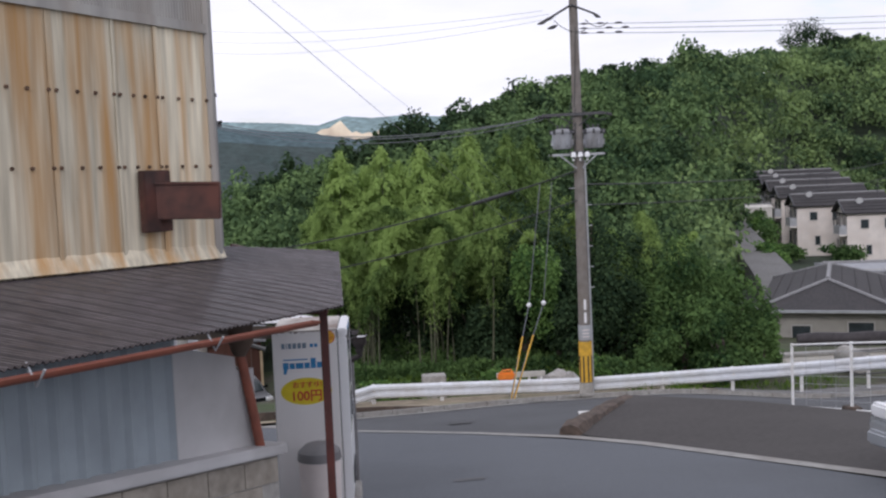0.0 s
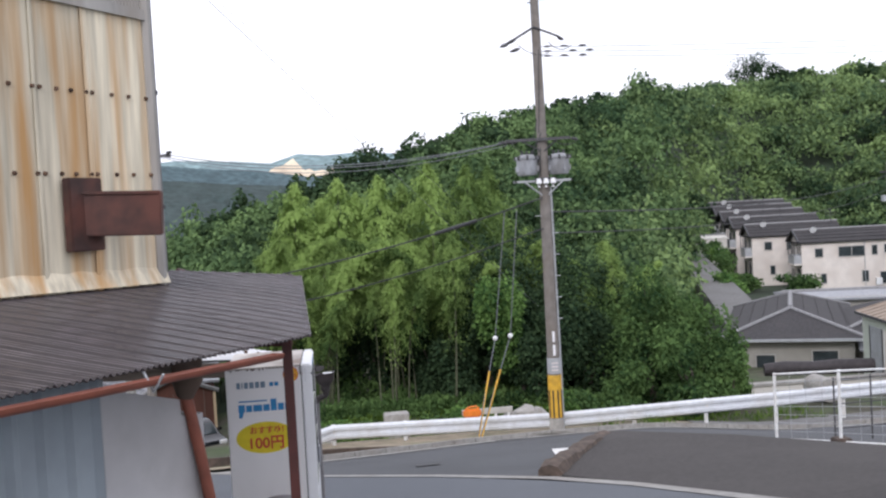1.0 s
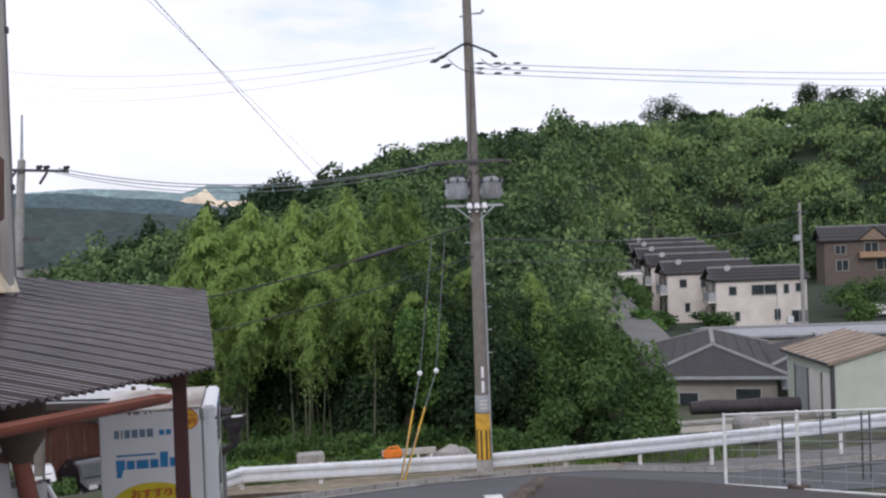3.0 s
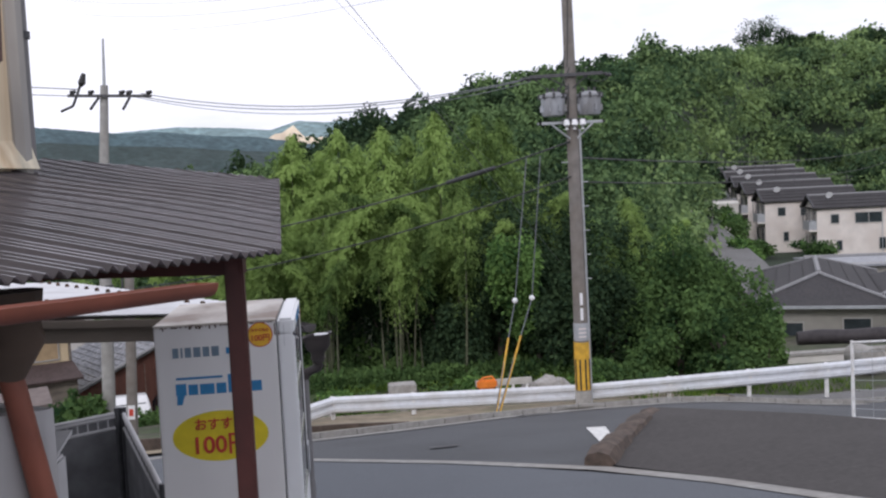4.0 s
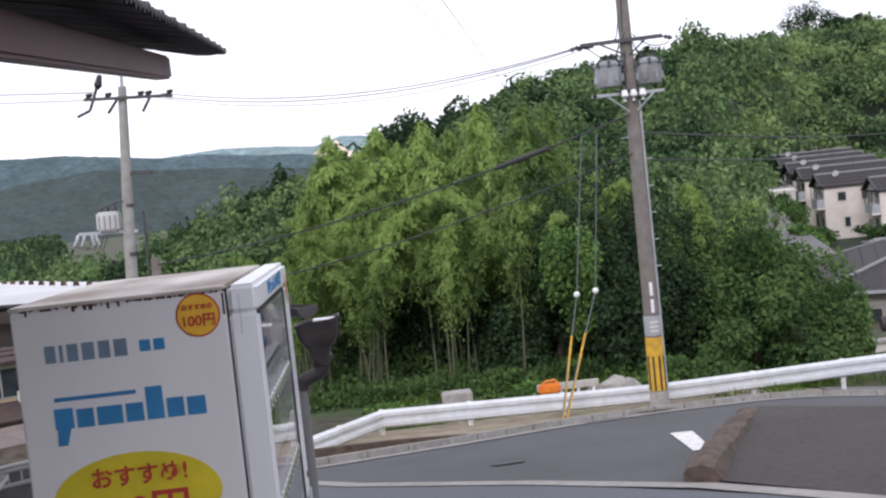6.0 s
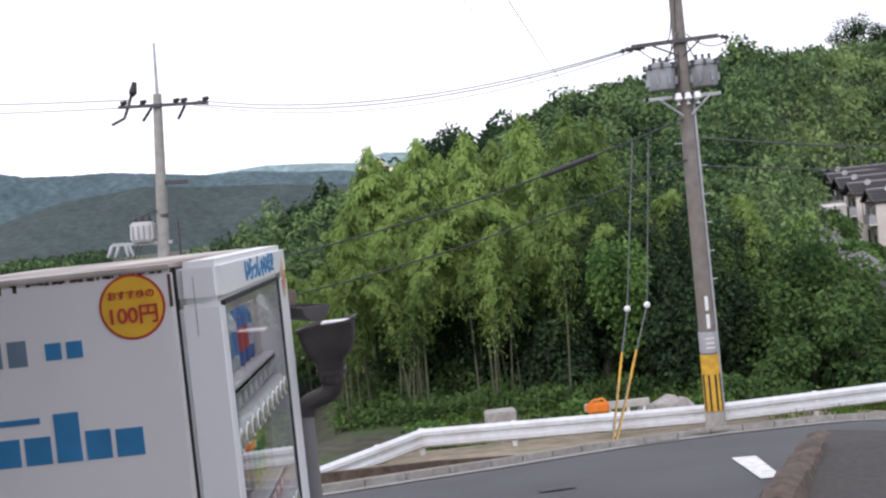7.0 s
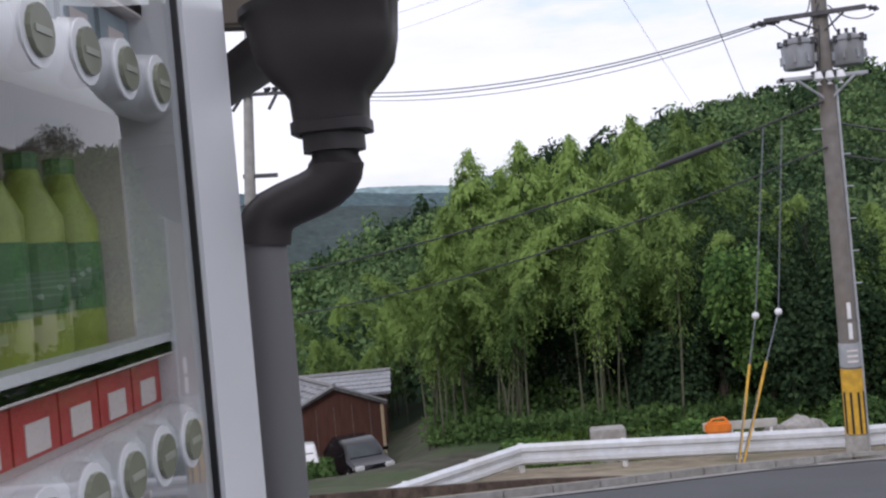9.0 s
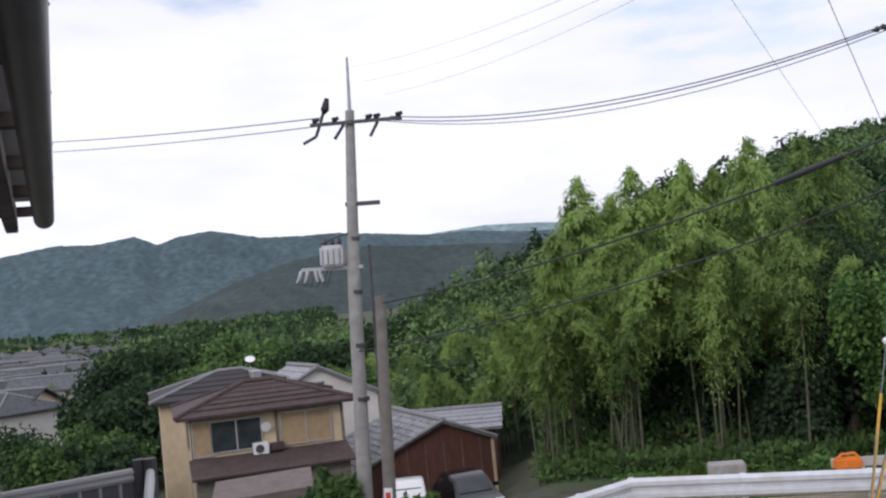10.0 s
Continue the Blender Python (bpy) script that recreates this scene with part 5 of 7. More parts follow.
# ---- carport behind the machine ----
def carport():
    g = thing("carport", "timber carport with a white corrugated bolted roof", "carport", (-2.6, 11.8, lane_z(-2.6, 11.8)))
    inv = g.matrix_world.inverted()
    A, B2 = Vector((-1.02, 10.12, 1.70)), Vector((-3.38, 14.0, 1.66))
    left = Vector((-4.6, -0.35, 0.24))
    rows = []
    n = 150
    for i in range(n + 1):
        p = A.lerp(B2, i / n)
        lift = 0.013 * math.sin(i * 2 * math.pi / 4)
        rows.append([inv @ (p + left * (j / 4) + Vector((0, 0, lift))) for j in range(5)])
    part("roof_sheet", Build().sheet(rows), WHITE_ROOF, g, "white corrugated roof sheet", solid=0.004, smooth=True)
    for i in range(3, n, 9):
        for j in range(5):
            p = A.lerp(B2, i / n) + left * ((j + 0.35) / 5.2) + Vector((0, 0, 0.012))
            part("bolt", Build().tube([inv @ p, inv @ (p + Vector((0, 0, 0.03)))], [0.022, 0.014], 6), RUST_STREAK, g)
    def beam(p, q, w, h, name="beam"):
        p, q = Vector(p), Vector(q)
        m = inv @ Matrix.Translation(p) @ (q - p).to_track_quat("X", "Z").to_matrix().to_4x4()
        part(name, Build().box(0, (q - p).length, -w / 2, w / 2, -h / 2, h / 2, m), TIMBER, g, bevel=0.005)
    beam(A + Vector((-0.15, 0.05, -0.10)), A + left + Vector((0, 0, -0.10)), 0.06, 0.14)
    beam(B2 + Vector((-0.2, -0.1, -0.10)), B2 + left + Vector((0, 0, -0.10)), 0.06, 0.13)
    beam(A + Vector((-0.12, 0.1, -0.09)), B2 + Vector((-0.12, 0, -0.09)), 0.06, 0.12)
    for k in range(7):
        p = A.lerp(B2, k / 6) + Vector((0.04, 0, -0.055))
        beam(p, p + left, 0.04, 0.05, "rafter")
    for p in (A.lerp(B2, 0.45) + left * 0.55, A + left * 0.97, B2 + left * 0.9):
        beam((p.x, p.y, lane_z(p.x, p.y) - 0.1), (p.x, p.y, p.z - 0.12), 0.09, 0.09, "post")
    t = thing("carport_gutter", "dark brown gutter with a hopper and grey downpipe", "gutter", (-0.86, 9.811, 1.556))
    ti = t.matrix_world.inverted()
    d = (B2 - A).normalized()
    nrm = Vector((d.y, -d.x, 0))
    rows = []
    for i in range(25):
        p = A.lerp(B2, -0.03 + 1.05 * i / 24) + nrm * 0.05 + Vector((0, 0, -0.085))
        rows.append([ti @ (p + 0.045 * (math.cos(q) * nrm + math.sin(q) * Vector((0, 0, 1)))) for q in [math.pi + math.pi * k / 10 for k in range(11)]])
    b = Build().sheet(rows)
    b.add(rows[-1], [tuple(range(11))])
    b.add(rows[0], [tuple(range(11))])
    # Lighter copy of the gutter brown; sky light is put into its colour.
    part("trough", b, mat("skylit_trough_brown", (0.075, 0.067, 0.068), 0.38, spread=0.15, scale=6, stain=(0.045, 0.038, 0.038), stain_scale=2, stain_amt=0.6), t, solid=0.005, smooth=True)
    for i in range(2, 24, 4):
        p = A.lerp(B2, i / 24) + nrm * 0.06
        part("gutter_hook", Build().tube([ti @ (p + nrm * 0.040 + Vector((0, 0, -0.055))), ti @ (p + Vector((0, 0, -0.112))), ti @ (p - nrm * 0.056 + Vector((0, 0, -0.055)))], 0.006, 5), STEEL_DARK, t)
    def hop(z, hx, hy):
        return [(hx * math.copysign(abs(math.cos(q)) ** 0.45, math.cos(q)), 0.02 + hy * math.copysign(abs(math.sin(q)) ** 0.45, math.sin(q)), z + (0.16 * hx * math.cos(q) if z > 0 else 0)) for q in [2 * math.pi * (k + 0.5) / 28 for k in range(28)]]
    rings = [hop(0.018, 0.104, 0.074), hop(0.030, 0.118, 0.086), hop(0.018, 0.118, 0.086), hop(0.012, 0.111, 0.082), hop(-0.03, 0.106, 0.078), hop(-0.065, 0.098, 0.074), hop(-0.09, 0.080, 0.065), hop(-0.108, 0.062, 0.057), hop(-0.118, 0.056, 0.054), hop(-0.15, 0.054, 0.052), hop(-0.152, 0.058, 0.056), hop(-0.168, 0.058, 0.056), hop(-0.17, 0.047, 0.047)]
    b = Build()
    b.sheet([r + r[:1] for r in rings])
    part("hopper", b, GUTTER_DARK, t, "dark brown rain hopper", smooth=True)
    part("roof_glint", Build().box(-0.02, 0.09, 0.0, 0.09, 0.022, 0.030), WHITE_ROOF, t, "white sheet end over the hopper")
    part("outlet", Build().tube([(0, 0.02, -0.165), (0, 0.02, -0.205)], 0.047, 16), GUTTER_DARK, t, smooth=True)
    part("elbow", Build().tube([(0, 0.02, -0.19), (0, 0.02, -0.228), (-0.003, 0.02, -0.243), (-0.010, 0.02, -0.256), (-0.022, 0.02, -0.267), (-0.04, 0.02, -0.277), (-0.075, 0.02, -0.291), (-0.095, 0.02, -0.301), (-0.108, 0.02, -0.314), (-0.116, 0.02, -0.332), (-0.12, 0.02, -0.36)], 0.042, 16), GUTTER_DARK, t, "dark brown pipe elbow", smooth=True)
    part("downpipe", Build().tube([(-0.12, 0.02, -0.35), (-0.12, 0.02, -1.25)], 0.035, 16), PIPE_GREY, t, "grey drainpipe", smooth=True)
    part("pipe_sleeve", Build().tube([(-0.12, 0.02, -1.15), (-0.12, 0.02, -2.45)], 0.041, 16), PIPE_GREY, t, smooth=True)
    for ob in t.children:
        if ob.name.startswith(("outlet", "elbow", "downpipe")):
            for v in ob.data.vertices:
                v.co.z = -0.15 + (v.co.z + 0.15) * 0.82 if v.co.z > -0.4 else v.co.z + 0.038
        if not ob.name.startswith(("trough", "gutter_hook")):
            ob.scale = (0.79, 0.79, 0.79)


carport()


sb = thing("storage_box", "grey sheet-clad storage box under the carport", "storage box", (-3.9, 11.4, lane_z(-3.9, 11.4)))
part("body", Build().box(-1.3, 0.9, -0.55, 0.5, -0.3, 1.0), GREY_PANEL, sb, bevel=0.02)
part("lid", Build().add([(-1.35, -0.62, 1.0), (0.95, -0.62, 1.0), (0.95, 0.55, 1.18), (-1.35, 0.55, 1.18)], [(0, 1, 2, 3)]), GREY_PANEL, sb, solid=0.03)
for k in range(6):
    part("rib", Build().box(-1.1 + 0.36 * k, -1.07 + 0.36 * k, -0.565, -0.55, -0.2, 0.97), GREY_PANEL, sb)


SHEET_DARK = mat("dark_grey_sheet", (0.13, 0.13, 0.135), 0.8, spread=0.2, scale=4)


def railing(p, q, zp, zq, name_label):
    """Steel railing with pale uprights on dark sheets."""
    p, q = Vector((*p, 0)), Vector((*q, 0))
    g = thing("railing", name_label, "railing", (p.x, p.y, lane_z(p.x, p.y)), group="railings")
    base = g.location.copy()
    d = (q - p)
    n = max(4, int(d.length / 0.10))
    def at(t, z):
        c = p.lerp(q, t)
        return Vector((c.x, c.y, zp + (zq - zp) * t + z)) - base
    for z in (0.0, -0.03, -0.15):
        part("rail", Build().tube([at(0, z), at(1, z)], 0.022, 8), GREY_PANEL, g, smooth=True)
    b = Build().add([at(0, -0.02), at(1, -0.02), at(1, -0.9), at(0, -0.9)], [(0, 1, 2, 3)])
    part("sheet", b, SHEET_DARK, g, "dark backing sheet", solid=0.006)
    for i in range(n + 1):
        part("upright", Build().tube([at(i / n, -0.15), at(i / n, 0.0)], 0.011, 6), GREY_PANEL, g)
    for t in (0.0, 1.0):
        part("post", Build().tube([at(t, -1.8), at(t, 0.06)], 0.035, 8), STEEL_DARK, g)


railing((-5.6, 13.5), (-3.08, 14.3), 0.05, 0.24, "pale steel railing with dark backing sheet")
railing((-3.02, 14.3), (-2.42, 12.9), 0.24, -0.22, "pale steel stair railing sloping down")


# ---- houses ----
def house(name, label, at, turn, w, d, h, rh, wall_m, roof_m, windows=(), hip=False, over=0.5, ridge_x=True, lines=0, trim_m=None):
    """A house: w along x, d along y, walls h high, a roof rh high; windows: (side, u, z, width, height, material)."""
    g = thing(name, label, "house", at, turn)
    part("wall", Build().box(-w / 2, w / 2, -d / 2, d / 2, -1.5, h), wall_m, g)
    a, b2 = w / 2 + over, d / 2 + over
    zt = h + rh
    e = h - 0.05
    if not ridge_x:
        m = pose(0, 0, 0, 0, 0, 90)
        a, b2 = d / 2 + over, w / 2 + over
    else:
        m = Matrix.Identity(4)
    k = max(0.0, a - b2) if hip else a
    v = [(-a, -b2, e), (a, -b2, e), (a, b2, e), (-a, b2, e), (-k, 0, zt), (k, 0, zt)]
    v = [m @ Vector(p) for p in v]
    rf = Build().add(v, [(0, 1, 5, 4), (2, 3, 4, 5), (1, 2, 5), (3, 0, 4)] if hip else [(0, 1, 5, 4), (2, 3, 4, 5)])
    rp = part("roof", rf, roof_m, g, solid=0.12)
    if not hip:
        for s in (-1, 1):
            x = s * (a - over - 0.02)
            gm = Build().add([m @ Vector(p) for p in [(x, -(b2 - over), h - 0.02), (x, b2 - over, h - 0.02), (x, 0, zt - over * rh / b2 - 0.02)]], [(0, 1, 2)])
            part("gable", gm, wall_m, g)
    part("ridge", Build().tube([m @ Vector((-k, 0, zt + 0.03)), m @ Vector((k, 0, zt + 0.03))], 0.14, 6), trim_m or RIDGE, rp)
    if hip:
        for sx in (-1, 1):
            for sy in (-1, 1):
                part("hip_ridge", Build().tube([m @ Vector((sx * k, 0, zt + 0.02)), m @ Vector((sx * a, sy * b2, e + 0.03))], 0.10, 6), trim_m or RIDGE, rp)
    for i in range(lines):
        t = (i + 1) / (lines + 1)
        for s in (-1, 1):
            kk = k + (a - k) * (1 - t) if hip else a
            p0, p1 = m @ Vector((-kk, s * b2 * (1 - t), e + rh * t + 0.05)), m @ Vector((kk, s * b2 * (1 - t), e + rh * t + 0.05))
            part("tile_course", Build().tube([p0, p1], 0.035, 4), roof_m, rp)
    part("fascia", Build().box(-w / 2 - over * 0.9, w / 2 + over * 0.9, -d / 2 - over * 0.9, d / 2 + over * 0.9, h - 0.2, h - 0.08), trim_m or roof_m, g)
    for side, u, z, ww, hh, wm in windows:
        if side == "s":
            bx = (u - ww / 2, u + ww / 2, -d / 2 - 0.05, -d / 2 + 0.02)
        elif side == "n":
            bx = (u - ww / 2, u + ww / 2, d / 2 - 0.02, d / 2 + 0.05)
        elif side == "w":
            bx = (-w / 2 - 0.05, -w / 2 + 0.02, u - ww / 2, u + ww / 2)
        else:
            bx = (w / 2 - 0.02, w / 2 + 0.05, u - ww / 2, u + ww / 2)
        wd = part("window", Build().box(bx[0], bx[1], bx[2], bx[3], z, z + hh), wm, g)
        f = 0.06
        if side in "sn":
            yy = (bx[2] - 0.03, bx[2]) if side == "s" else (bx[3], bx[3] + 0.03)
            fb = Build().box(bx[0] - f, bx[1] + f, *yy, z - f, z).box(bx[0] - f, bx[1] + f, *yy, z + hh, z + hh + f).box(bx[0] - f, bx[0], *yy, z, z + hh).box(bx[1], bx[1] + f, *yy, z, z + hh)
            if ww > 1.2:
                fb.box(u - 0.03, u + 0.03, *yy, z, z + hh)
        else:
            xx = (bx[0] - 0.03, bx[0]) if side == "w" else (bx[1], bx[1] + 0.03)
            fb = Build().box(*xx, bx[2] - f, bx[3] + f, z - f, z).box(*xx, bx[2] - f, bx[3] + f, z + hh, z + hh + f).box(*xx, bx[2] - f, bx[2], z, z + hh).box(*xx, bx[3], bx[3] + f, z, z + hh)
        part("window_frame", fb, ALU, wd)
    return g


# terrace of houses across the valley
row_w = [("s", -3.0, 3.35, 0.75, 0.85, WINDOW), ("s", 0.3, 3.3, 2.6, 1.0, WINDOW), ("s", 2.6, 3.35, 0.5, 0.95, WINDOW), ("s", 4.0, 3.5, 0.8, 0.85, WINDOW), ("s", -2.6, 0.6, 0.5, 0.95, WINDOW), ("s", 1.6, 0.6, 0.6, 1.1, WINDOW), ("s", 3.9, 0.3, 1.6, 1.2, WINDOW),
         ("w", -1.5, 3.1, 1.3, 1.5, WINDOW), ("w", 1.2, 3.2, 1.0, 1.2, WINDOW), ("w", -1.2, 0.3, 1.2, 1.8, WINDOW), ("w", 1.5, 0.4, 0.9, 1.6, WINDOW)]
first = house("row_house", "pale pinkish two-storey row house with a grey tiled roof", (53.2, 103.5, -7.15), -12, 9.5, 4.6, 5.0, 1.15, PINK_RENDER, TILE_DARK, row_w, over=0.35, lines=3)
bal = part("balcony", Build().box(-5.5, -4.75, -2.2, 0.4, 2.7, 3.6), GREY_METAL, first, "grey balcony")
part("balcony_floor", Build().box(-5.55, -4.7, -2.3, 0.5, 2.55, 2.7), PINK_RENDER, bal)
for u in (-2.2, -0.9, 0.4):
    part("balcony_post", Build().box(-5.5, -5.42, u - 0.04, u + 0.04, 3.6, 4.9), STEEL_DARK, bal)
part("bargeboard", Build().tube([(-5.12, -2.75, 4.95), (-5.12, 0, 6.2), (-5.12, 2.75, 4.95)], 0.13, 6), STEEL_DARK, first, "dark bargeboard")
part("water_heater", Build().box(2.6, 3.2, -2.6, -2.3, 0.2, 0.9), PORCELAIN, first, "white wall-hung water heater")
for u in (-2.0, 1.0):
    part("gutter_pipe", Build().tube([(u + 3.6, -2.34, 4.9), (u + 3.6, -2.34, 0.0)], 0.04, 6), GREY_METAL, first)
ant = part("antenna", Build().tube([(-1.0, 0.2, 6.0), (-1.0, 0.2, 8.2)], 0.04, 5), STEEL_DARK, first, "thin roof antenna")
for z in (7.6, 7.9):
    part("antenna_bar", Build().tube([(-1.6, 0.2, z), (-0.4, 0.2, z)], 0.03, 4), STEEL_DARK, ant)
part("roof_dish", Build().tube([(-3.2, -1.2, 6.15), (-3.2, -1.1, 6.2), (-3.2, -1.0, 6.25)], [0.36, 0.28, 0.05], 12), PORCELAIN, first, "white satellite dish")
for x, y, z in ((51.0, 110.9, -6.5), (52.1, 118.0, -5.75), (53.6, 124.7, -5.1), (55.4, 131.5, -4.5), (57.5, 138.5, -3.95)):
    c = copy_thing(first, pose(x, y, z, 0, 0, -12))
    tagged(c, "off-white two-storey row house with a grey tiled roof", "house", "row houses")
tagged(first, group="row houses")
house("carport_hut", "low cream outbuilding beside the row houses", (43.2, 119.5, -3.9), -12, 6.5, 3.5, 2.1, 0.25, WHITE_RENDER, WHITE_RENDER, [("s", -1, 0.6, 1.2, 1.0, WINDOW)], over=0.1)
bh = house("timber_house", "brown two-storey house with a dark gabled roof and balcony", (72.0, 112, -3.9), -22, 12, 7, 5.0, 1.9, BROWN_RENDER, TILE_DARK, [("s", -3.8, 3.0, 1.4, 1.2, WINDOW), ("s", 0.4, 3.2, 1.8, 1.3, WINDOW), ("s", -3.6, 0.6, 1.6, 1.5, WINDOW), ("s", 2.0, 0.6, 2.0, 1.6, WINDOW)], over=0.6, lines=3)
part("balcony", Build().box(-1.4, 2.6, -4.7, -3.5, 2.4, 3.2), mat("tan_balcony", (0.36, 0.24, 0.15), 0.8), bh, "tan balcony front")
part("dormer", Build().add([(-1.6, -4.4, 5.0), (2.8, -4.4, 5.0), (0.6, -4.4, 6.9), (-1.6, 0, 5.0), (2.8, 0, 5.0), (0.6, 0, 6.9)], [(1, 4, 5, 2), (0, 2, 5, 3)]), TILE_DARK, bh, "front gable roof", solid=0.15)
part("dormer_wall", Build().add([(-1.3, -4.2, 4.9), (2.5, -4.2, 4.9), (0.6, -4.2, 6.6)], [(0, 1, 2)]), mat("tan_render", (0.24, 0.18, 0.13), 0.9), bh, "tan gable wall", solid=0.1)
bh.matrix_world = pose(72.5, 113, -2.7, 0, 0, -22) @ Matrix.Scale(0.82, 4)
house("pale_house", "white two-storey house with a dark gabled roof", (80.5, 107, -4.0), -20, 8, 7, 5.3, 2.0, WHITE_RENDER, TILE_DARK, [("s", -1.5, 3.2, 1.6, 1.2, WINDOW), ("s", -1.5, 0.6, 1.8, 1.5, WINDOW), ("w", 0, 3.2, 1.4, 1.2, WINDOW)], over=0.5, ridge_x=False, lines=3)

# nearer houses by the road bend
hh = house("hip_roof_house", "low grey house with a charcoal hipped roof", (25.6, 56.85, -6.95), -25, 6.0, 15.0, 2.65, 1.15, GREY_RENDER, TILE_DARK, [("s", -1.3, 0.7, 0.9, 1.0, WINDOW), ("s", 1.6, 0.7, 1.2, 1.2, WINDOW)], hip=True, over=0.6, ridge_x=False, lines=4, trim_m=RIDGE)
part("wing_wall", Build().box(3.0, 8.5, -5.6, 4.0, -1.5, 2.5), GREY_RENDER, hh, "grey rendered side wing")
part("wing_roof", Build().add([(2.4, -6.2, 2.6), (9.1, -6.2, 2.6), (9.1, 4.6, 2.6), (2.4, 4.6, 2.6), (5.7, -2.8, 3.75), (5.7, 1.2, 3.75)], [(0, 1, 4), (1, 2, 5, 4), (2, 3, 5), (3, 0, 4, 5)]), TILE_DARK, hh, solid=0.12)
part("wing_ridge", Build().tube([(2.4, -6.2, 2.66), (5.7, -2.8, 3.8), (5.7, 1.2, 3.8)], 0.1, 6), RIDGE, hh, "pale ridge tiles")
part("porch_roof", Build().add([(3.2, -8.0, 2.0), (7.0, -8.0, 2.0), (7.0, -5.6, 2.4), (3.2, -5.6, 2.4)], [(0, 1, 2, 3)]), TILE_PALE, hh, "pale porch roof", solid=0.08)
part("eave_trim", Build().box(-3.66, 3.66, -8.16, -8.06, 2.46, 2.6), GREY_METAL, hh, "pale eave gutter")
house("flat_roof_annexe", "flat pale grey roofed annexe behind the hip-roofed house", (37.5, 66.5, -6.75), -14, 14, 6, 2.7, 0.2, GREY_RENDER, TILE_PALE, [("s", -3, 1.0, 1.4, 1.0, WINDOW)], over=0.4)
sh = thing("storage_shed", "pale green storage shed with a tan lean-to metal roof", "shed", (21.97, 38.72, -5.5), -11)
part("wall", Build().prism([(0, 0), (2.45, 0), (2.45, 5.3), (0, 5.3)], -0.6, lambda x, y: 2.96 + 0.27 * x), GREEN_RENDER, sh, "pale green metal cladding")
part("roof", Build().prism([(-0.22, -0.22), (2.7, -0.22), (2.7, 5.55), (-0.22, 5.55)], lambda x, y: 2.98 + 0.27 * x, lambda x, y: 3.07 + 0.27 * x), TAN_ROOF, sh, "weathered tan metal roof")
for i in range(9):
    part("roof_seam", Build().tube([(-0.22, -0.15 + 0.7 * i, 3.03), (2.7, -0.15 + 0.7 * i, 3.82)], 0.035, 4), TAN_ROOF, sh)
for y0, y1, m in ((0.15, 1.05, WHITE_RENDER), (1.25, 2.6, WHITE_RENDER), (2.8, 4.2, GREY_METAL)):
    dr = part("door", Build().box(-0.05, 0.01, y0, y1, -0.3, 2.5), m, sh, "white sliding door")
    part("door_edge", Build().box(-0.08, -0.05, y1 - 0.06, y1, -0.3, 2.5), STEEL_DARK, dr)
part("corner_post", Build().box(-0.08, 0.06, -0.08, 0.06, -0.6, 2.95), STEEL_DARK, sh, "dark corner post")
part("fascia", Build().box(-0.26, -0.22, -0.22, 5.55, 2.9, 3.02), STEEL_DARK, sh)

single("tarp_roll", Build().tube([(17.6, 42.4, -4.55), (18.4, 42.2, -4.5), (19.6, 41.9, -4.52), (20.6, 41.6, -4.48), (22.0, 41.3, -4.5)], [0.27, 0.31, 0.29, 0.32, 0.30], 14), mat("dark_tarpaulin", (0.035, 0.03, 0.032), 0.7, spread=0.2, scale=4), "dark tarpaulin roll on the garden wall", "tarpaulin", smooth=True)
bw2 = single("garden_wall", Build().box(15.4, 23.0, 40.6, 40.9, -6.4, -4.88), WHITE_RENDER, "off-white block garden wall", "wall", kind="structure")
part("coping", Build().box(15.3, 23.0, 40.5, 41.0, -4.88, -4.78), CONCRETE, bw2)
cp = single("concrete_pipe", Build().tube([(17.6, 36.5, -4.45), (17.6, 37.8, -4.45)], 0.45, 18), CONCRETE, "pale concrete pipe lying by the wall", "pipe", smooth=True)

# houses below the lane
cream_w = [("s", -1.36, 3.28, 2.05, 1.25, WINDOW), ("s", 1.6, 3.25, 2.1, 1.3, SHUTTER), ("s", -2.8, 3.2, 0.7, 1.4, SHUTTER), ("s", -1.0, 0.4, 2.0, 1.6, WINDOW), ("w", 0, 3.3, 1.2, 1.1, SHUTTER)]
ch = house("cream_house", "cream two-storey house with a brown hipped roof", (-17.64, 53.55, -8.0), 27, 6.5, 5.2, 4.95, 0.95, CREAM, TILE_BROWN, cream_w, hip=True, over=0.6, lines=5, trim_m=TILE_BROWN)
part("lower_roof", Build().add([(-3.4, -4.6, 2.55), (3.3, -4.6, 2.55), (3.3, -2.6, 3.08), (-3.4, -2.6, 3.08)], [(0, 1, 2, 3)]), TILE_BROWN, ch, "brown lean-to roof", solid=0.1)
part("lower_wall", Build().box(-3.2, 3.1, -4.2, -2.6, -1.5, 2.55), TIMBER, ch, "dark timber ground-floor wall")
for u in (-3.2, 0.35, 3.2):
    part("pillar_trim", Build().box(u - 0.06, u + 0.06, -2.66, -2.6, 3.1, 4.9), TIMBER, ch, "dark timber upright")
ac = part("air_conditioner", Build().box(-0.75, -0.1, -3.05, -2.65, 3.0, 3.48), PORCELAIN, ch, "white air conditioner unit", bevel=0.02)
part("fan_grille", Build().tube([(-0.48, -3.05, 3.24), (-0.48, -3.08, 3.24)], 0.18, 16), STEEL_DARK, ac)
part("planter_box", Build().box(0.0, 0.55, -3.05, -2.65, 3.08, 3.4), TILE_BROWN, ch, "brown box beside the air conditioner", bevel=0.03)
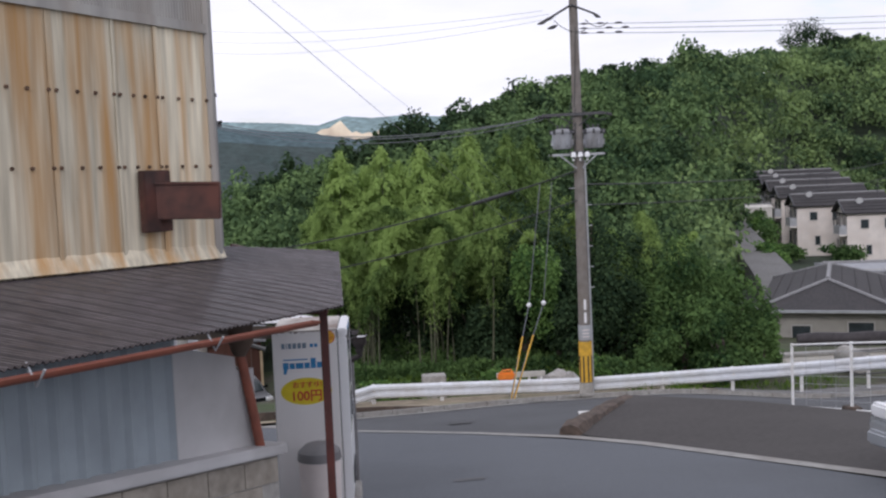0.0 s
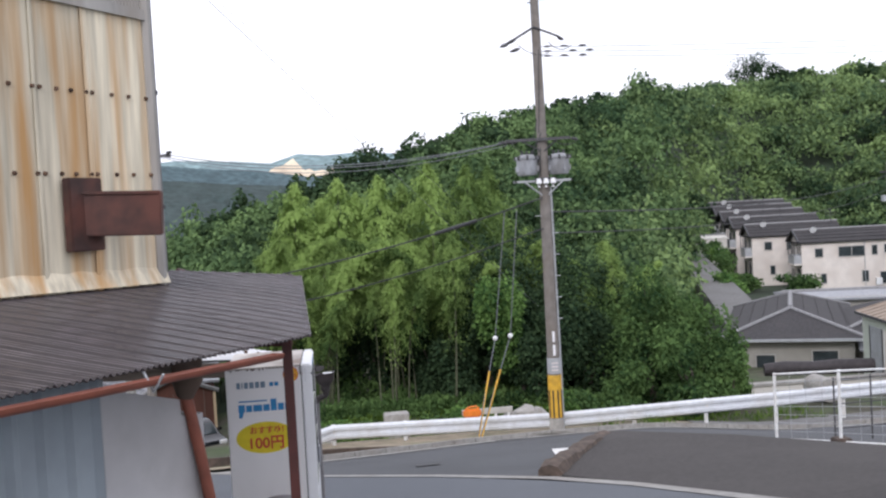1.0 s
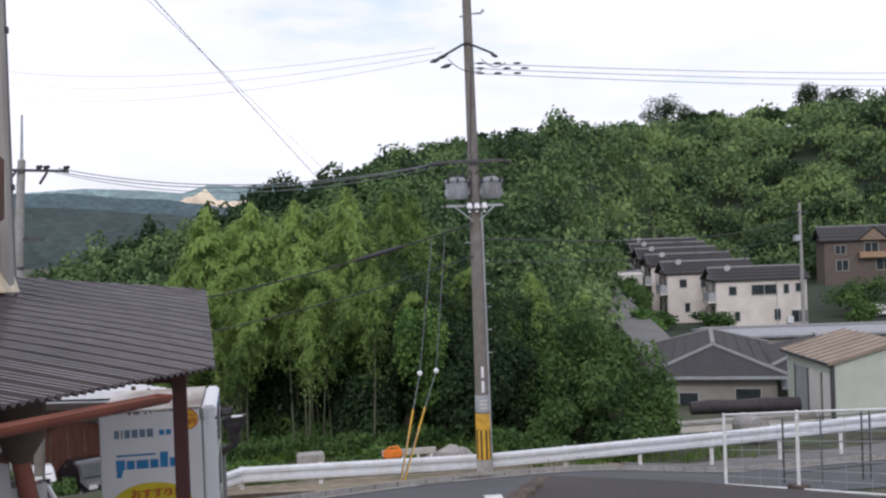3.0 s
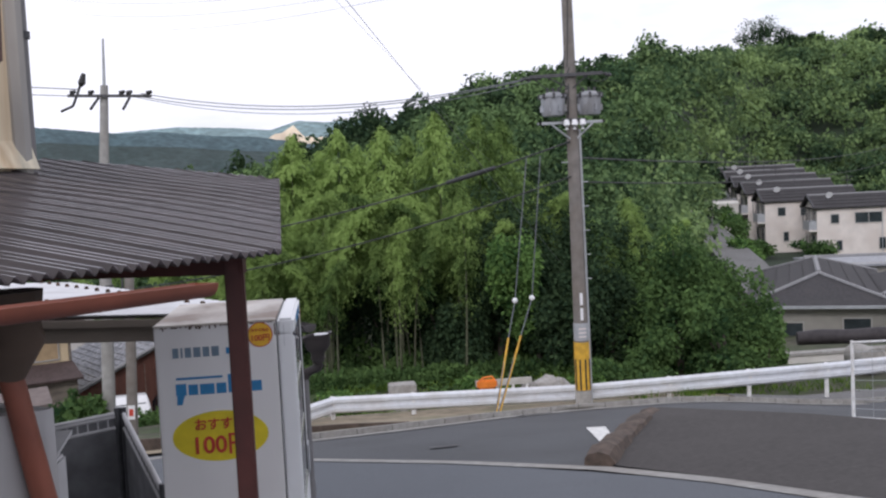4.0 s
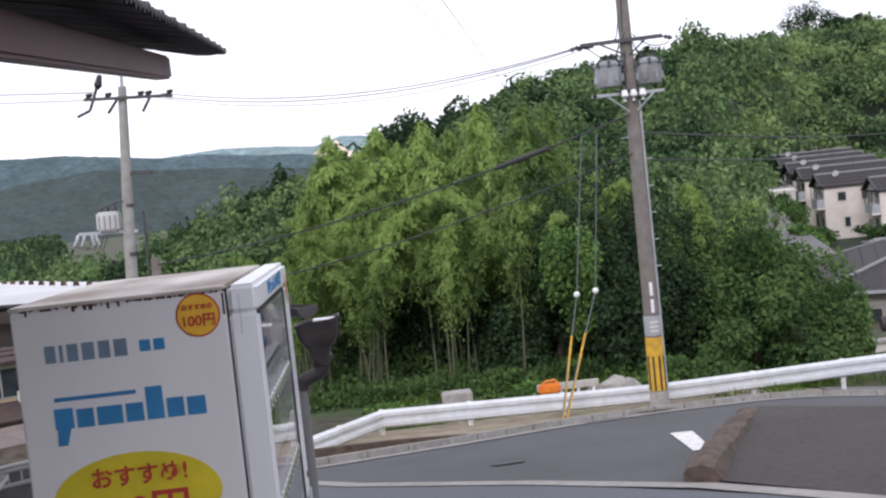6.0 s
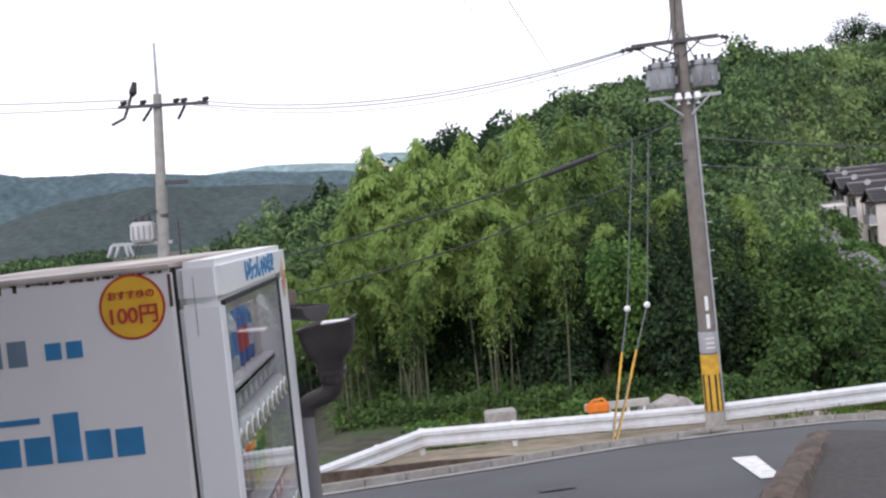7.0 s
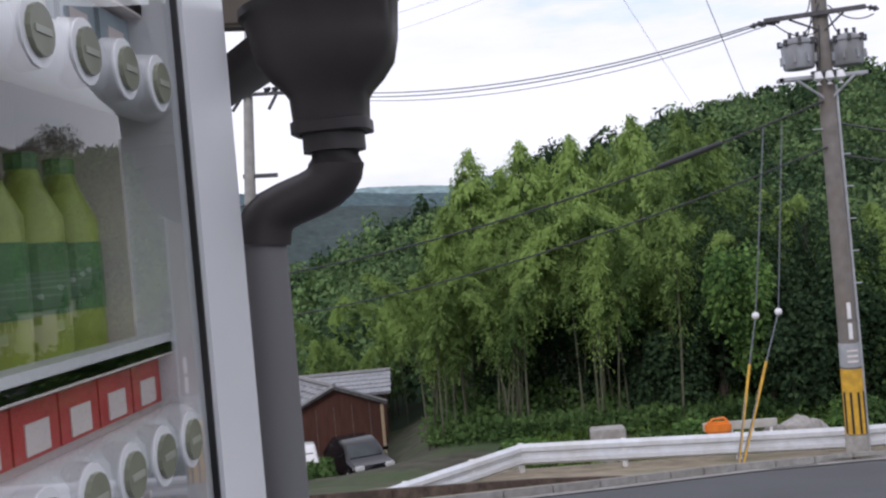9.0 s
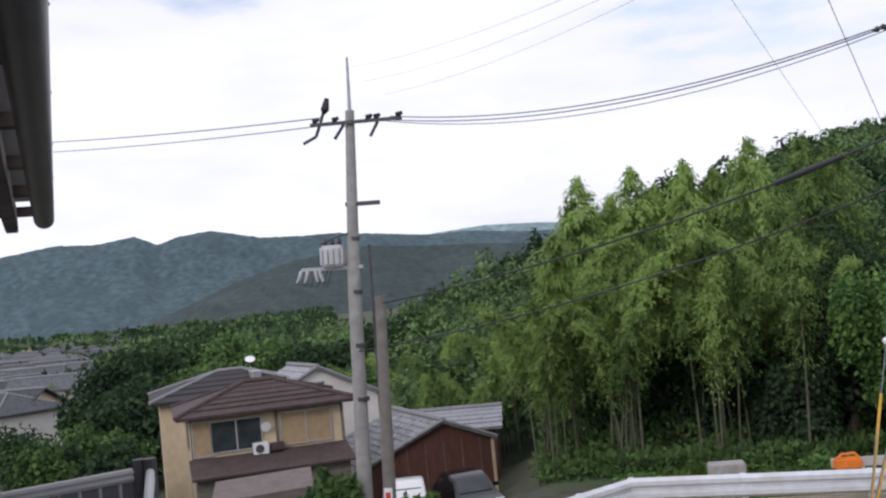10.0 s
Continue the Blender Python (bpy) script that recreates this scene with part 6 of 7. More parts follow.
part("satellite_dish", Build().tube([(-0.14, -2.86, 4.1), (-0.14, -2.8, 4.12), (-0.14, -2.62, 4.15)], [0.22, 0.16, 0.03], 16), PORCELAIN, ch, "white satellite dish")


def gable_shed(name, label, category, apex, along, length, right, left, fall, base, wall_m, roof_m, courses=6, window=None):
    """A gabled building with unequal slopes: apex of the near gable, plan way of the ridge, runs to either side."""
    g = thing(name, label, category, (apex[0], apex[1], base), math.degrees(math.atan2(along[1], along[0])) - 90)
    h = apex[2] - base
    prof = [(-left * 0.94, h - fall * left * 0.94 - 0.1), (0, h - 0.1), (right * 0.94, h - fall * right * 0.94 - 0.1)]
    lo = [(x, 0.25, -0.8) for x, z in prof] + [(x, 0.25, z) for x, z in prof]
    hi = [(x, length - 0.25, z) for x, y, z in lo]
    part("wall", Build().add(lo + hi, [(0, 1, 4, 3), (1, 2, 5, 4), (7, 6, 9, 10), (8, 7, 10, 11), (0, 3, 9, 6), (2, 8, 11, 5)]), wall_m, g)
    for run, sgn in ((left, -1), (right, 1)):
        e = h - fall * run
        rp = part("roof", Build().add([(0, 0, h), (sgn * run, 0, e), (sgn * run, length, e), (0, length, h), (0, 0, h - 0.12), (sgn * run, 0, e - 0.12), (sgn * run, length, e - 0.12), (0, length, h - 0.12)],
                                      [(0, 1, 2, 3), (4, 7, 6, 5), (0, 4, 5, 1), (1, 5, 6, 2), (2, 6, 7, 3)]), roof_m, g)
        n = max(2, int(courses * run / 3))
        for i in range(1, n + 1):
            t = i / (n + 0.5)
            part("tile_course", Build().tube([(sgn * run * t, 0.02, e + (h - e) * (1 - t) + 0.015), (sgn * run * t, length - 0.02, e + (h - e) * (1 - t) + 0.015)], 0.04, 4), roof_m, rp)
        part("verge_tile", Build().tube([(0, 0, h + 0.03), (sgn * run, 0, e + 0.03)], 0.09, 6), RIDGE, rp)
    part("ridge", Build().tube([(0, -0.05, h + 0.05), (0, length + 0.05, h + 0.05)], 0.13, 6), RIDGE, g)
    if window:
        u, z, w, hh_ = window
        wd = part("window", Build().box(u - w / 2, u + w / 2, 0.2, 0.26, z, z + hh_), WINDOW, g)
        part("window_frame", Build().box(u - w / 2 - 0.07, u + w / 2 + 0.07, 0.17, 0.2, z + hh_, z + hh_ + 0.08).box(u - w / 2 - 0.07, u + w / 2 + 0.07, 0.17, 0.2, z - 0.08, z), ALU, wd)
    return g


TILE_MOSSY = mat("weathered_grey_tile", (0.17, 0.175, 0.19), 0.75, spread=0.25, scale=4, stain=(0.42, 0.42, 0.43), stain_scale=3.5, stain_amt=0.6, bump=0.5, bump_scale=12)
bs = gable_shed("brown_shed", "red-brown boarded shed with a long mossy grey tiled roof", "shed", (-9.81, 55.92, -4.83), (-4.0, 6.7), 7.8, 2.6, 5.3, 0.41, -8.0, BROWN_WALL, TILE_MOSSY, 8)
for u in (-1.8, -0.9, 0.0, 0.9, 1.8):
    part("board_joint", Build().box(u - 0.015, u + 0.015, 0.235, 0.25, -0.5, 2.2), TIMBER, bs)
part("corner_post", Build().box(2.36, 2.5, 0.2, 0.3, -0.8, 2.0), CREAM, bs, "pale corner post")
gw = gable_shed("gable_house", "white house with a pale grey gabled roof", "house", (-17.73, 62.61, -2.28), (-3.06, 4.25), 5.6, 3.6, 1.8, 0.50, -8.4, WHITE_RENDER, TILE_PALE, 5, (-0.1, 4.55, 0.8, 0.7))
gh = house("grey_roof_house", "house with a dark grey ridged roof", (-23.6, 64.6, -8.2), 27, 8, 6.5, 5.0, 1.05, CREAM, TILE_DARK, [("s", 0, 3.0, 1.4, 1.0, WINDOW)], hip=True, over=0.5, lines=4)
part("skylight_strip", Build().box(1.0, 1.5, -2.6, -0.4, 5.35, 5.95, None), TILE_PALE, gh, "pale roof strip")
part("roof_dish", Build().tube([(1.2, 0, 6.0), (1.2, 0, 6.4), (1.2, -0.1, 6.55)], [0.03, 0.03, 0.3], 12), PORCELAIN, gh, "white dish on the ridge")
ps = house("pale_roof_shed", "low shed with a pale blue-grey roof", (-11.9, 66.2, -8.6), 6, 6.0, 4.6, 2.35, 0.75, BROWN_WALL, TILE_PALE, [], over=0.4, lines=4)
aw = thing("awning", "grey-brown flat awning roof on steel posts below the lane", "awning", (-14.0, 43.6, -8.2))
part("awning_sheet", Build().add([(-1.9, 0.5, 3.29), (1.27, 1.71, 3.42), (1.96, -0.17, 3.05), (-1.2, -1.6, 2.95)], [(0, 3, 2, 1)]), mat("grey_brown_awning", (0.15, 0.12, 0.11), 0.8, spread=0.1), aw, solid=0.08)
for x, y, z in ((-1.7, 0.4, 3.25), (1.15, 1.55, 3.38), (1.8, -0.1, 3.05), (-1.1, -1.45, 2.95)):
    part("post", Build().tube([(x, y, -0.5), (x, y, z)], 0.05, 8), STEEL_DARK, aw)
lower_size = Matrix.Translation((-0.467, 9.343, 1.0)) @ Matrix.Scale(0.83, 4) @ Matrix.Translation((0.467, -9.343, -1.0))
for ob in (ch, bs, gw, gh, ps, aw):
    ob.matrix_world = lower_size @ ob.matrix_world

# town in the valley
TOWN_TILE = mat("town_roof_tile", (0.075, 0.08, 0.088), 0.95, spread=0.25, scale=3, rand=0.35)
rng_t = random.Random(11)
town = [house("town_house", "small house with a grey tiled roof in the valley", (-60, 90, -12), 0, 9, 7, 4.4, 1.8, WHITE_RENDER, TOWN_TILE, [("s", -2, 3, 1.4, 1.0, WINDOW), ("s", 2, 3, 1.4, 1.0, WINDOW), ("s", 0, 0.6, 2.0, 1.5, WINDOW)], hip=True, over=0.6, lines=2),
        house("town_house", "small cream house with a dark tiled roof in the valley", (-70, 110, -12), 20, 10, 7, 4.6, 1.7, CREAM, TOWN_TILE, [("s", -2, 3, 1.4, 1.0, WINDOW), ("s", 2, 3, 1.4, 1.0, WINDOW)], over=0.5, lines=2),
        house("town_house", "pale flat-roofed house in the valley", (-80, 150, -12), -10, 8, 6.5, 5.4, 1.4, GREY_RENDER, TOWN_TILE, [("s", -3, 4, 1.5, 1.0, WINDOW), ("s", 1, 4, 1.5, 1.0, WINDOW), ("s", -1, 1, 2, 1.2, WINDOW)], over=0.2)]
for o in town:
    tagged(o, group="town houses")
place = []
for i in range(210):
    r = 118 * (1.0098 ** i) * rng_t.uniform(0.96, 1.04)
    az = radians(rng_t.uniform(-42, -29.5 if r < 330 else -27))
    place.append((r * math.sin(az), r * math.cos(az)))
for i, (x, y) in enumerate(place):
    m = pose(x, y, lane_z(x, y) + 0.2, 0, 0, rng_t.uniform(-25, 35))
    if i < 3:
        town[i].matrix_world = m
    else:
        copy_thing(town[i % 3], m)


# ---- vehicles ----
def car(label, at, turn, paint, tall=0.0):
    """A small car, nose towards -y."""
    g = thing("car", label, "car", at, turn)
    body = Build()
    prof = [(-1.75, 0.32), (-1.78, 0.55), (-1.7, 0.74), (-0.95, 0.86 + tall * 0.15), (-0.45, 1.28 + tall), (0.1, 1.42 + tall), (1.0, 1.40 + tall), (1.55, 1.1 + tall), (1.72, 0.85), (1.75, 0.5), (1.7, 0.32)]
    rows = []
    for x, s in ((-0.78, 0.9), (-0.72, 1.0), (0.72, 1.0), (0.78, 0.9)):
        rows.append([(x if z < 0.95 else x * 0.86, y * (1 if abs(x) < 0.75 else 0.985), 0.32 + (z - 0.32) * s) for y, z in prof])
    body.sheet(rows)
    body.add(rows[0], [tuple(reversed(range(11)))]).add(rows[3], [tuple(range(11))]).add(rows[0][:1] + rows[0][-1:] + rows[3][-1:] + rows[3][:1], [(0, 1, 2, 3)])
    part("body", body, paint, g, bevel=0.03, smooth=True)
    part("windscreen", Build().add([(-0.6, -0.90, 0.92 + tall * 0.15), (0.6, -0.90, 0.92 + tall * 0.15), (0.54, -0.44, 1.29 + tall), (-0.54, -0.44, 1.29 + tall)], [(0, 1, 2, 3)]), WINDOW, g, solid=0.02)
    part("rear_window", Build().add([(-0.55, 1.58, 1.06 + tall), (0.55, 1.58, 1.06 + tall), (0.5, 1.08, 1.37 + tall), (-0.5, 1.08, 1.37 + tall)], [(0, 1, 2, 3)]), WINDOW, g, solid=0.02)
    for s in (-1, 1):
        part("side_window", Build().add([(s * 0.675, -0.55, 1.0), (s * 0.675, 1.2, 1.0), (s * 0.64, 1.0, 1.3 + tall), (s * 0.64, -0.3, 1.26 + tall)], [(0, 1, 2, 3)]), WINDOW, g, solid=0.02)
        part("headlight", Build().box(s * 0.55 - 0.17, s * 0.55 + 0.17, -1.79, -1.66, 0.6, 0.76), PORCELAIN, g, "clear headlight", bevel=0.03)
        part("mirror", Build().box(s * 0.86 - 0.09, s * 0.86 + 0.09, -0.62, -0.5, 0.95, 1.08), paint, g, bevel=0.02)
        for y in (-1.08, 1.1):
            w = part("wheel", Build().tube([(s * 0.62, y, 0.3), (s * 0.8, y, 0.3)], 0.3, 20), BLACK, g, "black tyre", smooth=True)
            part("rim", Build().tube([(s * 0.79, y, 0.3), (s * 0.815, y, 0.3)], [0.19, 0.17], 14), GREY_METAL, w)
    part("grille", Build().box(-0.42, 0.42, -1.80, -1.72, 0.5, 0.6), BLACK, g)
    part("bumper", Build().box(-0.74, 0.74, -1.83, -1.68, 0.3, 0.46), paint, g, bevel=0.03)
    part("plate", Build().box(-0.17, 0.17, -1.845, -1.825, 0.38, 0.5), PORCELAIN, g, "white plate with plain bars")
    part("plate_bar", Build().box(-0.12, 0.12, -1.85, -1.846, 0.42, 0.46), VM_SLATE, g)
    return g


CAR_BLACK = mat("black_car_paint", (0.012, 0.013, 0.016), 0.12, spread=0.05, scale=3)
CAR_WHITE = mat("white_car_paint", (0.70, 0.70, 0.70), 0.2, spread=0.03, scale=3)
CAR_SILVER = mat("silver_car_paint", (0.42, 0.44, 0.46), 0.25, 0.5, spread=0.04, scale=3)
car("black hatchback parked beside the brown shed", (-6.97, 45.0, -6.75), 28, CAR_BLACK)
car("white van parked beside the black car", (-8.46, 41.8, -6.6), 14, CAR_WHITE, 0.25)
car("silver car parked on the drive", (6.6, 9.15, lane_z(6.6, 9.15) + 0.03), -80, CAR_SILVER)
for k, (x, y, p) in enumerate(((72, 96, CAR_WHITE), (76, 97, CAR_SILVER), (80, 98, CAR_BLACK), (68, 104, CAR_WHITE))):
    car("car parked in the lot by the row houses", (x, y, lane_z(x, y)), 80 + 10 * k, p)


# ---- wire fence on the drive ----
def wire_fence():
    g = thing("wire_fence", "white steel-framed wire mesh fence on the drive edge", "fence", (8.45, 20.5, -2.15))
    pts = [(8.35, 20.5, -2.15), (8.72, 18.45, -1.8), (9.15, 16.2, -1.43), (9.6, 13.9, -1.05), (10.1, 11.4, -0.64)]
    loc = [Vector(p) - Vector((8.45, 20.5, -2.15)) for p in pts]
    for p in loc:
        part("post", Build().tube([p + Vector((0, 0, -0.2)), p + Vector((0, 0, 1.45))], 0.032, 10), RAIL_POST, g, smooth=True)
    for a, c in zip(loc, loc[1:]):
        for z in (0.06, 1.42):
            part("rail", Build().tube([a + Vector((0, 0, z)), c + Vector((0, 0, z))], 0.022, 8), RAIL_POST, g, smooth=True)
        b = Build()
        for k in range(1, 8):
            z = 0.06 + 1.36 * k / 8
            b.tube([a + Vector((0, 0, z)), c + Vector((0, 0, z))], 0.005, 4, cap=False)
        for k in range(1, 4):
            q = a.lerp(c, k / 4)
            b.tube([q + Vector((0, 0, 0.06)), q + Vector((0, 0, 1.42))], 0.004, 4, cap=False)
        w = part("mesh_panel", b, GREY_METAL, g, "thin grey wire mesh")
    part("footing", Build().box(loc[1].x - 0.15, loc[1].x + 0.15, loc[1].y - 0.15, loc[1].y + 0.15, loc[1].z - 0.3, loc[1].z + 0.14), BERM, g, "dark concrete footing", bevel=0.02)


wire_fence()
lot = thing("wire_gate", "dark steel gate panels standing behind the fence", "gate", (10.2, 21.6, lane_z(10.2, 21.6)))
for x in (0.0, 0.9, 1.9, 2.1, 3.0):
    part("upright", Build().tube([(x, 0.06 * x, -0.1), (x, 0.06 * x, 1.35)], 0.022, 6), STEEL_DARK, lot)
for z in (0.2, 0.75, 1.3):
    part("bar", Build().tube([(0, 0, z), (3.0, 0.18, z)], 0.014, 6), STEEL_DARK, lot)


# ---- clutter behind the rail ----
def barricade():
    g = thing("barricade", "white trestle barricade with an orange plastic block", "barricade", (3.7, 31.2, lane_z(3.7, 31.2) - 0.06))
    for x in (-0.55, -0.1, 0.35, 0.75):
        part("leg", Build().tube([(x - 0.12, -0.15, 0), (x, 0, 0.70), (x + 0.12, 0.15, 0)], 0.035, 6), RAIL_POST, g)
    part("board", Build().box(-0.7, 0.88, -0.03, 0.05, 0.68, 0.86), mat("grey_board", (0.42, 0.41, 0.38), 0.8), g, bevel=0.01)
    part("block", Build().box(-0.68, -0.13, -0.20, -0.035, 0.64, 0.90), ORANGE, g, "orange plastic block", bevel=0.05)
    part("handle", Build().tube([(-0.58, -0.10, 0.88), (-0.50, -0.10, 0.95), (-0.26, -0.10, 0.97), (-0.18, -0.10, 0.88)], 0.025, 8), ORANGE, g)


barricade()
single("stone_block", Build().box(0.65, 1.45, 32.4, 33.0, -4.5, -3.3, None), CONCRETE, "pale concrete block standing in the grass", "block", bevel=0.03)
for i, (x, y, s) in enumerate(((4.95, 31.0, 0.5), (4.6, 31.4, 0.38), (5.35, 31.3, 0.42), (-1.2, 32.6, 0.3), (8.6, 31.6, 0.35))):
    bm_r = bmesh.new()
    bmesh.ops.create_icosphere(bm_r, subdivisions=2, radius=s)
    for v in bm_r.verts:
        v.co *= 0.8 + 0.35 * noise.noise(v.co * 2.2 / s + Vector((i * 7, 0, 0)))
        v.co.z *= 0.85
    me = bpy.data.meshes.new("rock")
    bm_r.to_mesh(me)
    bm_r.free()
    me.materials.append(CONCRETE)
    ob = tagged(new("rock", me), "pale rough rock lying on the sandy verge", "rock", "rocks")
    ob.location = (x, y, lane_z(x, y) + 0.25 * s + (0.35 if i < 3 else 0))
single("sand_heap", Build().tube([(6.2, 30.0, -3.9), (6.2, 30.0, -3.5), (6.2, 30.0, -3.25)], [1.3, 0.9, 0.3], 16), EARTH, "low heap of sandy soil behind the rail", "soil heap", smooth=True)


# ---- far hills ----
def ridge(name, label, dist, prof, colour, seed, low=-3.0, rough=0.25):
    az = np.linspace(prof[0][0], prof[0][-1], 420)
    el = np.interp(az, *prof)
    rows = []
    for k in range(33):
        f = k / 32
        row = []
        for a, e in zip(az, el):
            fold = noise.fractal(Vector((a * 0.28 + f * 0.9, f * 1.1, seed)), 0.8, 2.0, 5)
            lump = noise.fractal(Vector((a * 3.4, f * 9.0, seed + 5)), 0.7, 2.0, 4)
            ee = low + (e - low) * f ** 0.8 + rough * (0.3 * fold * (1 - f) + 0.16 * lump)
            dd = dist * (0.80 + 0.20 * f + 0.022 * fold * min(1.0, 4 * (1 - f) + 0.15) + 0.0015 * lump)
            row.append((dd * math.sin(radians(a)), dd * math.cos(radians(a)), 2.0 + dd * math.tan(radians(ee))))
        rows.append(row)
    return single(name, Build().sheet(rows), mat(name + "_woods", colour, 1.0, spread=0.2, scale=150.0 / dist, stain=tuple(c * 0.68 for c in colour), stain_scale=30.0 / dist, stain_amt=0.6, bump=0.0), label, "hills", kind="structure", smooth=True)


# Farther ridges get paler, bluer base colours: distance haze is painted in.
ridge("backdrop_hills_haze_pale", "distant wooded mountain ridge, pale with painted haze", 4200, ([-30, -16, -12, -8, -5, -3, -1.5, 0, 2, 6, 12], [2.4, 2.7, 3.3, 3.55, 3.4, 3.2, 3.65, 3.5, 3.6, 3.2, 2.7]), (0.19, 0.27, 0.28), 3.0, -1.5, 0.14)
ridge("backdrop_hills_haze_blue", "wooded mountain ridge, blue haze mixed into its green", 2900, ([-50, -40, -33.6, -31, -29, -27, -25.8, -24.8, -23, -20.3, -18.1, -16.2, -13.5, -11, -9, -6, -4, -1, 3], [3.2, 3.6, 4.0, 4.4, 4.3, 4.6, 4.05, 4.4, 4.6, 4.0, 3.9, 3.9, 3.6, 3.3, 3.35, 3.0, 2.9, 2.4, 2.0]), (0.062, 0.100, 0.112), 8.0, -2.5, 0.22)
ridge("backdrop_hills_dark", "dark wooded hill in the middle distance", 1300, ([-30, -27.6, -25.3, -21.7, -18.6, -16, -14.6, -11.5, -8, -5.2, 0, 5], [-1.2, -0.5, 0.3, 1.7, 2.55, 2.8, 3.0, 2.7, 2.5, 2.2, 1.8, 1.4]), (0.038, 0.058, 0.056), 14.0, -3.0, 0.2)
rock = Build()
pr = [(-3.2, 2.72), (-2.8, 2.98), (-2.4, 3.02), (-2.1, 3.22), (-1.75, 3.42), (-1.5, 3.12), (-1.15, 2.74), (-0.9, 2.80), (-0.6, 2.66), (-0.2, 2.72), (0.1, 2.66), (0.6, 2.98), (0.45, 2.55), (-0.2, 2.42), (-1.2, 2.36), (-2.2, 2.42), (-2.9, 2.40)]
n = len(pr)
rock.add([(dd * math.sin(radians(a)), dd * math.cos(radians(a)), 2 + dd * math.tan(radians(e))) for dd in (3900, 4050) for a, e in pr],
         [tuple(range(n))] + [(i, (i + 1) % n, n + (i + 1) % n, n + i) for i in range(n)])
# The rock's warm, bright base colour has the sunlight painted in.
single("quarry_face", rock, mat("pale_sunlit_rock", (0.85, 0.66, 0.50), 1.0, spread=0.2, scale=0.01), "pale sunlit quarry face on the far mountain", "rock face", kind="structure")


# ---- plants ----
def fast_mesh(name, P, D, L, W, material, seed, N=None, ruffle=0.32):
    """Leaves as small diamonds: places P, directions D, lengths L, half widths W, facing N."""
    r = np.random.default_rng(seed)
    n = len(P)
    side = np.cross(D, r.normal(size=(n, 3)) if N is None else N + ruffle * r.normal(size=(n, 3)))
    side /= np.linalg.norm(side, axis=1, keepdims=True) + 1e-9
    L, W = np.broadcast_to(L, n)[:, None], np.broadcast_to(W, n)[:, None]
    V = np.stack([P, P + D * L * 0.42 + side * W, P + D * L, P + D * L * 0.42 - side * W], axis=1).reshape(-1, 3)
    me = bpy.data.meshes.new(name)
    me.vertices.add(4 * n)
    me.vertices.foreach_set("co", V.astype(np.float32).ravel())
    me.loops.add(4 * n)
    me.loops.foreach_set("vertex_index", np.arange(4 * n, dtype=np.int32))
    me.polygons.add(n)
    me.polygons.foreach_set("loop_start", np.arange(0, 4 * n, 4, dtype=np.int32))
    me.update(calc_edges=True)
    me.materials.append(material)
    return me


def unit(a):
    return a / (np.linalg.norm(a, axis=1, keepdims=True) + 1e-9)


def bamboo(seed, h, lean, spire=False):
    r = np.random.default_rng(seed)
    g = thing("bamboo", "tall green bamboo with drooping feathery foliage in the grove", "bamboo", (0, 0, 0), group="bamboo grove")
    a = r.uniform(0, 6.28)
    ca, sa = math.cos(a), math.sin(a)
    def at(t):
        o = lean * (0.25 * t + 1.1 * t ** 4)
        return np.array([ca * o, sa * o, h * (t - 0.12 * t ** 5)])
    part("culm", Build().tube([tuple(at(i / 12)) for i in range(13)], [0.06 - 0.052 * i / 12 for i in range(13)], 6), CULM, g, smooth=True)
    P, D, L, N = [], [], [], []
    low = (0.30, 0.48, 0.38, 0.54)[seed % 4]
    for k in range(34):
        t = low + (1 - low) * (k / 33) ** 0.85
        c = at(t)
        for _ in range(5):
            az = r.uniform(0, 6.28)
            ln = (min(1.3, 0.04 + 4.6 * (1 - t)) if spire else 0.30 + 1.25 * (1 - t) ** 0.7 * min(1, (t - 0.1) * 2.2)) * r.uniform(0.6, 1.25)
            out = np.array([math.cos(az), math.sin(az), 0])
            m = int((5 + 26 * ln) * (0.24 + 1.16 * smooth01((t - 0.38) / 0.38)))
            s = r.uniform(0.15, 1, m)
            q = c + out * (ln * s)[:, None] + np.array([0, 0, 1]) * ((0.45 * s - 0.85 * s ** 2) * ln)[:, None] + r.normal(0, 0.07, (m, 3))
            P.append(q)
            D.append(unit(out * 0.55 + np.array([0, 0, -0.75]) + r.normal(0, 0.30, (m, 3))))
            N.append(np.tile(out * 0.75 + np.array([0, 0, 0.75]), (m, 1)))
            L.append(r.uniform(0.11, 0.23, m))
    P, D, L, N = np.concatenate(P), np.concatenate(D), np.concatenate(L), np.concatenate(N)
    ob = new("foliage", fast_mesh("foliage", P, D, L, L * 0.16, BAMBOO_LEAF, seed, N))
    ob.parent = g
    return g


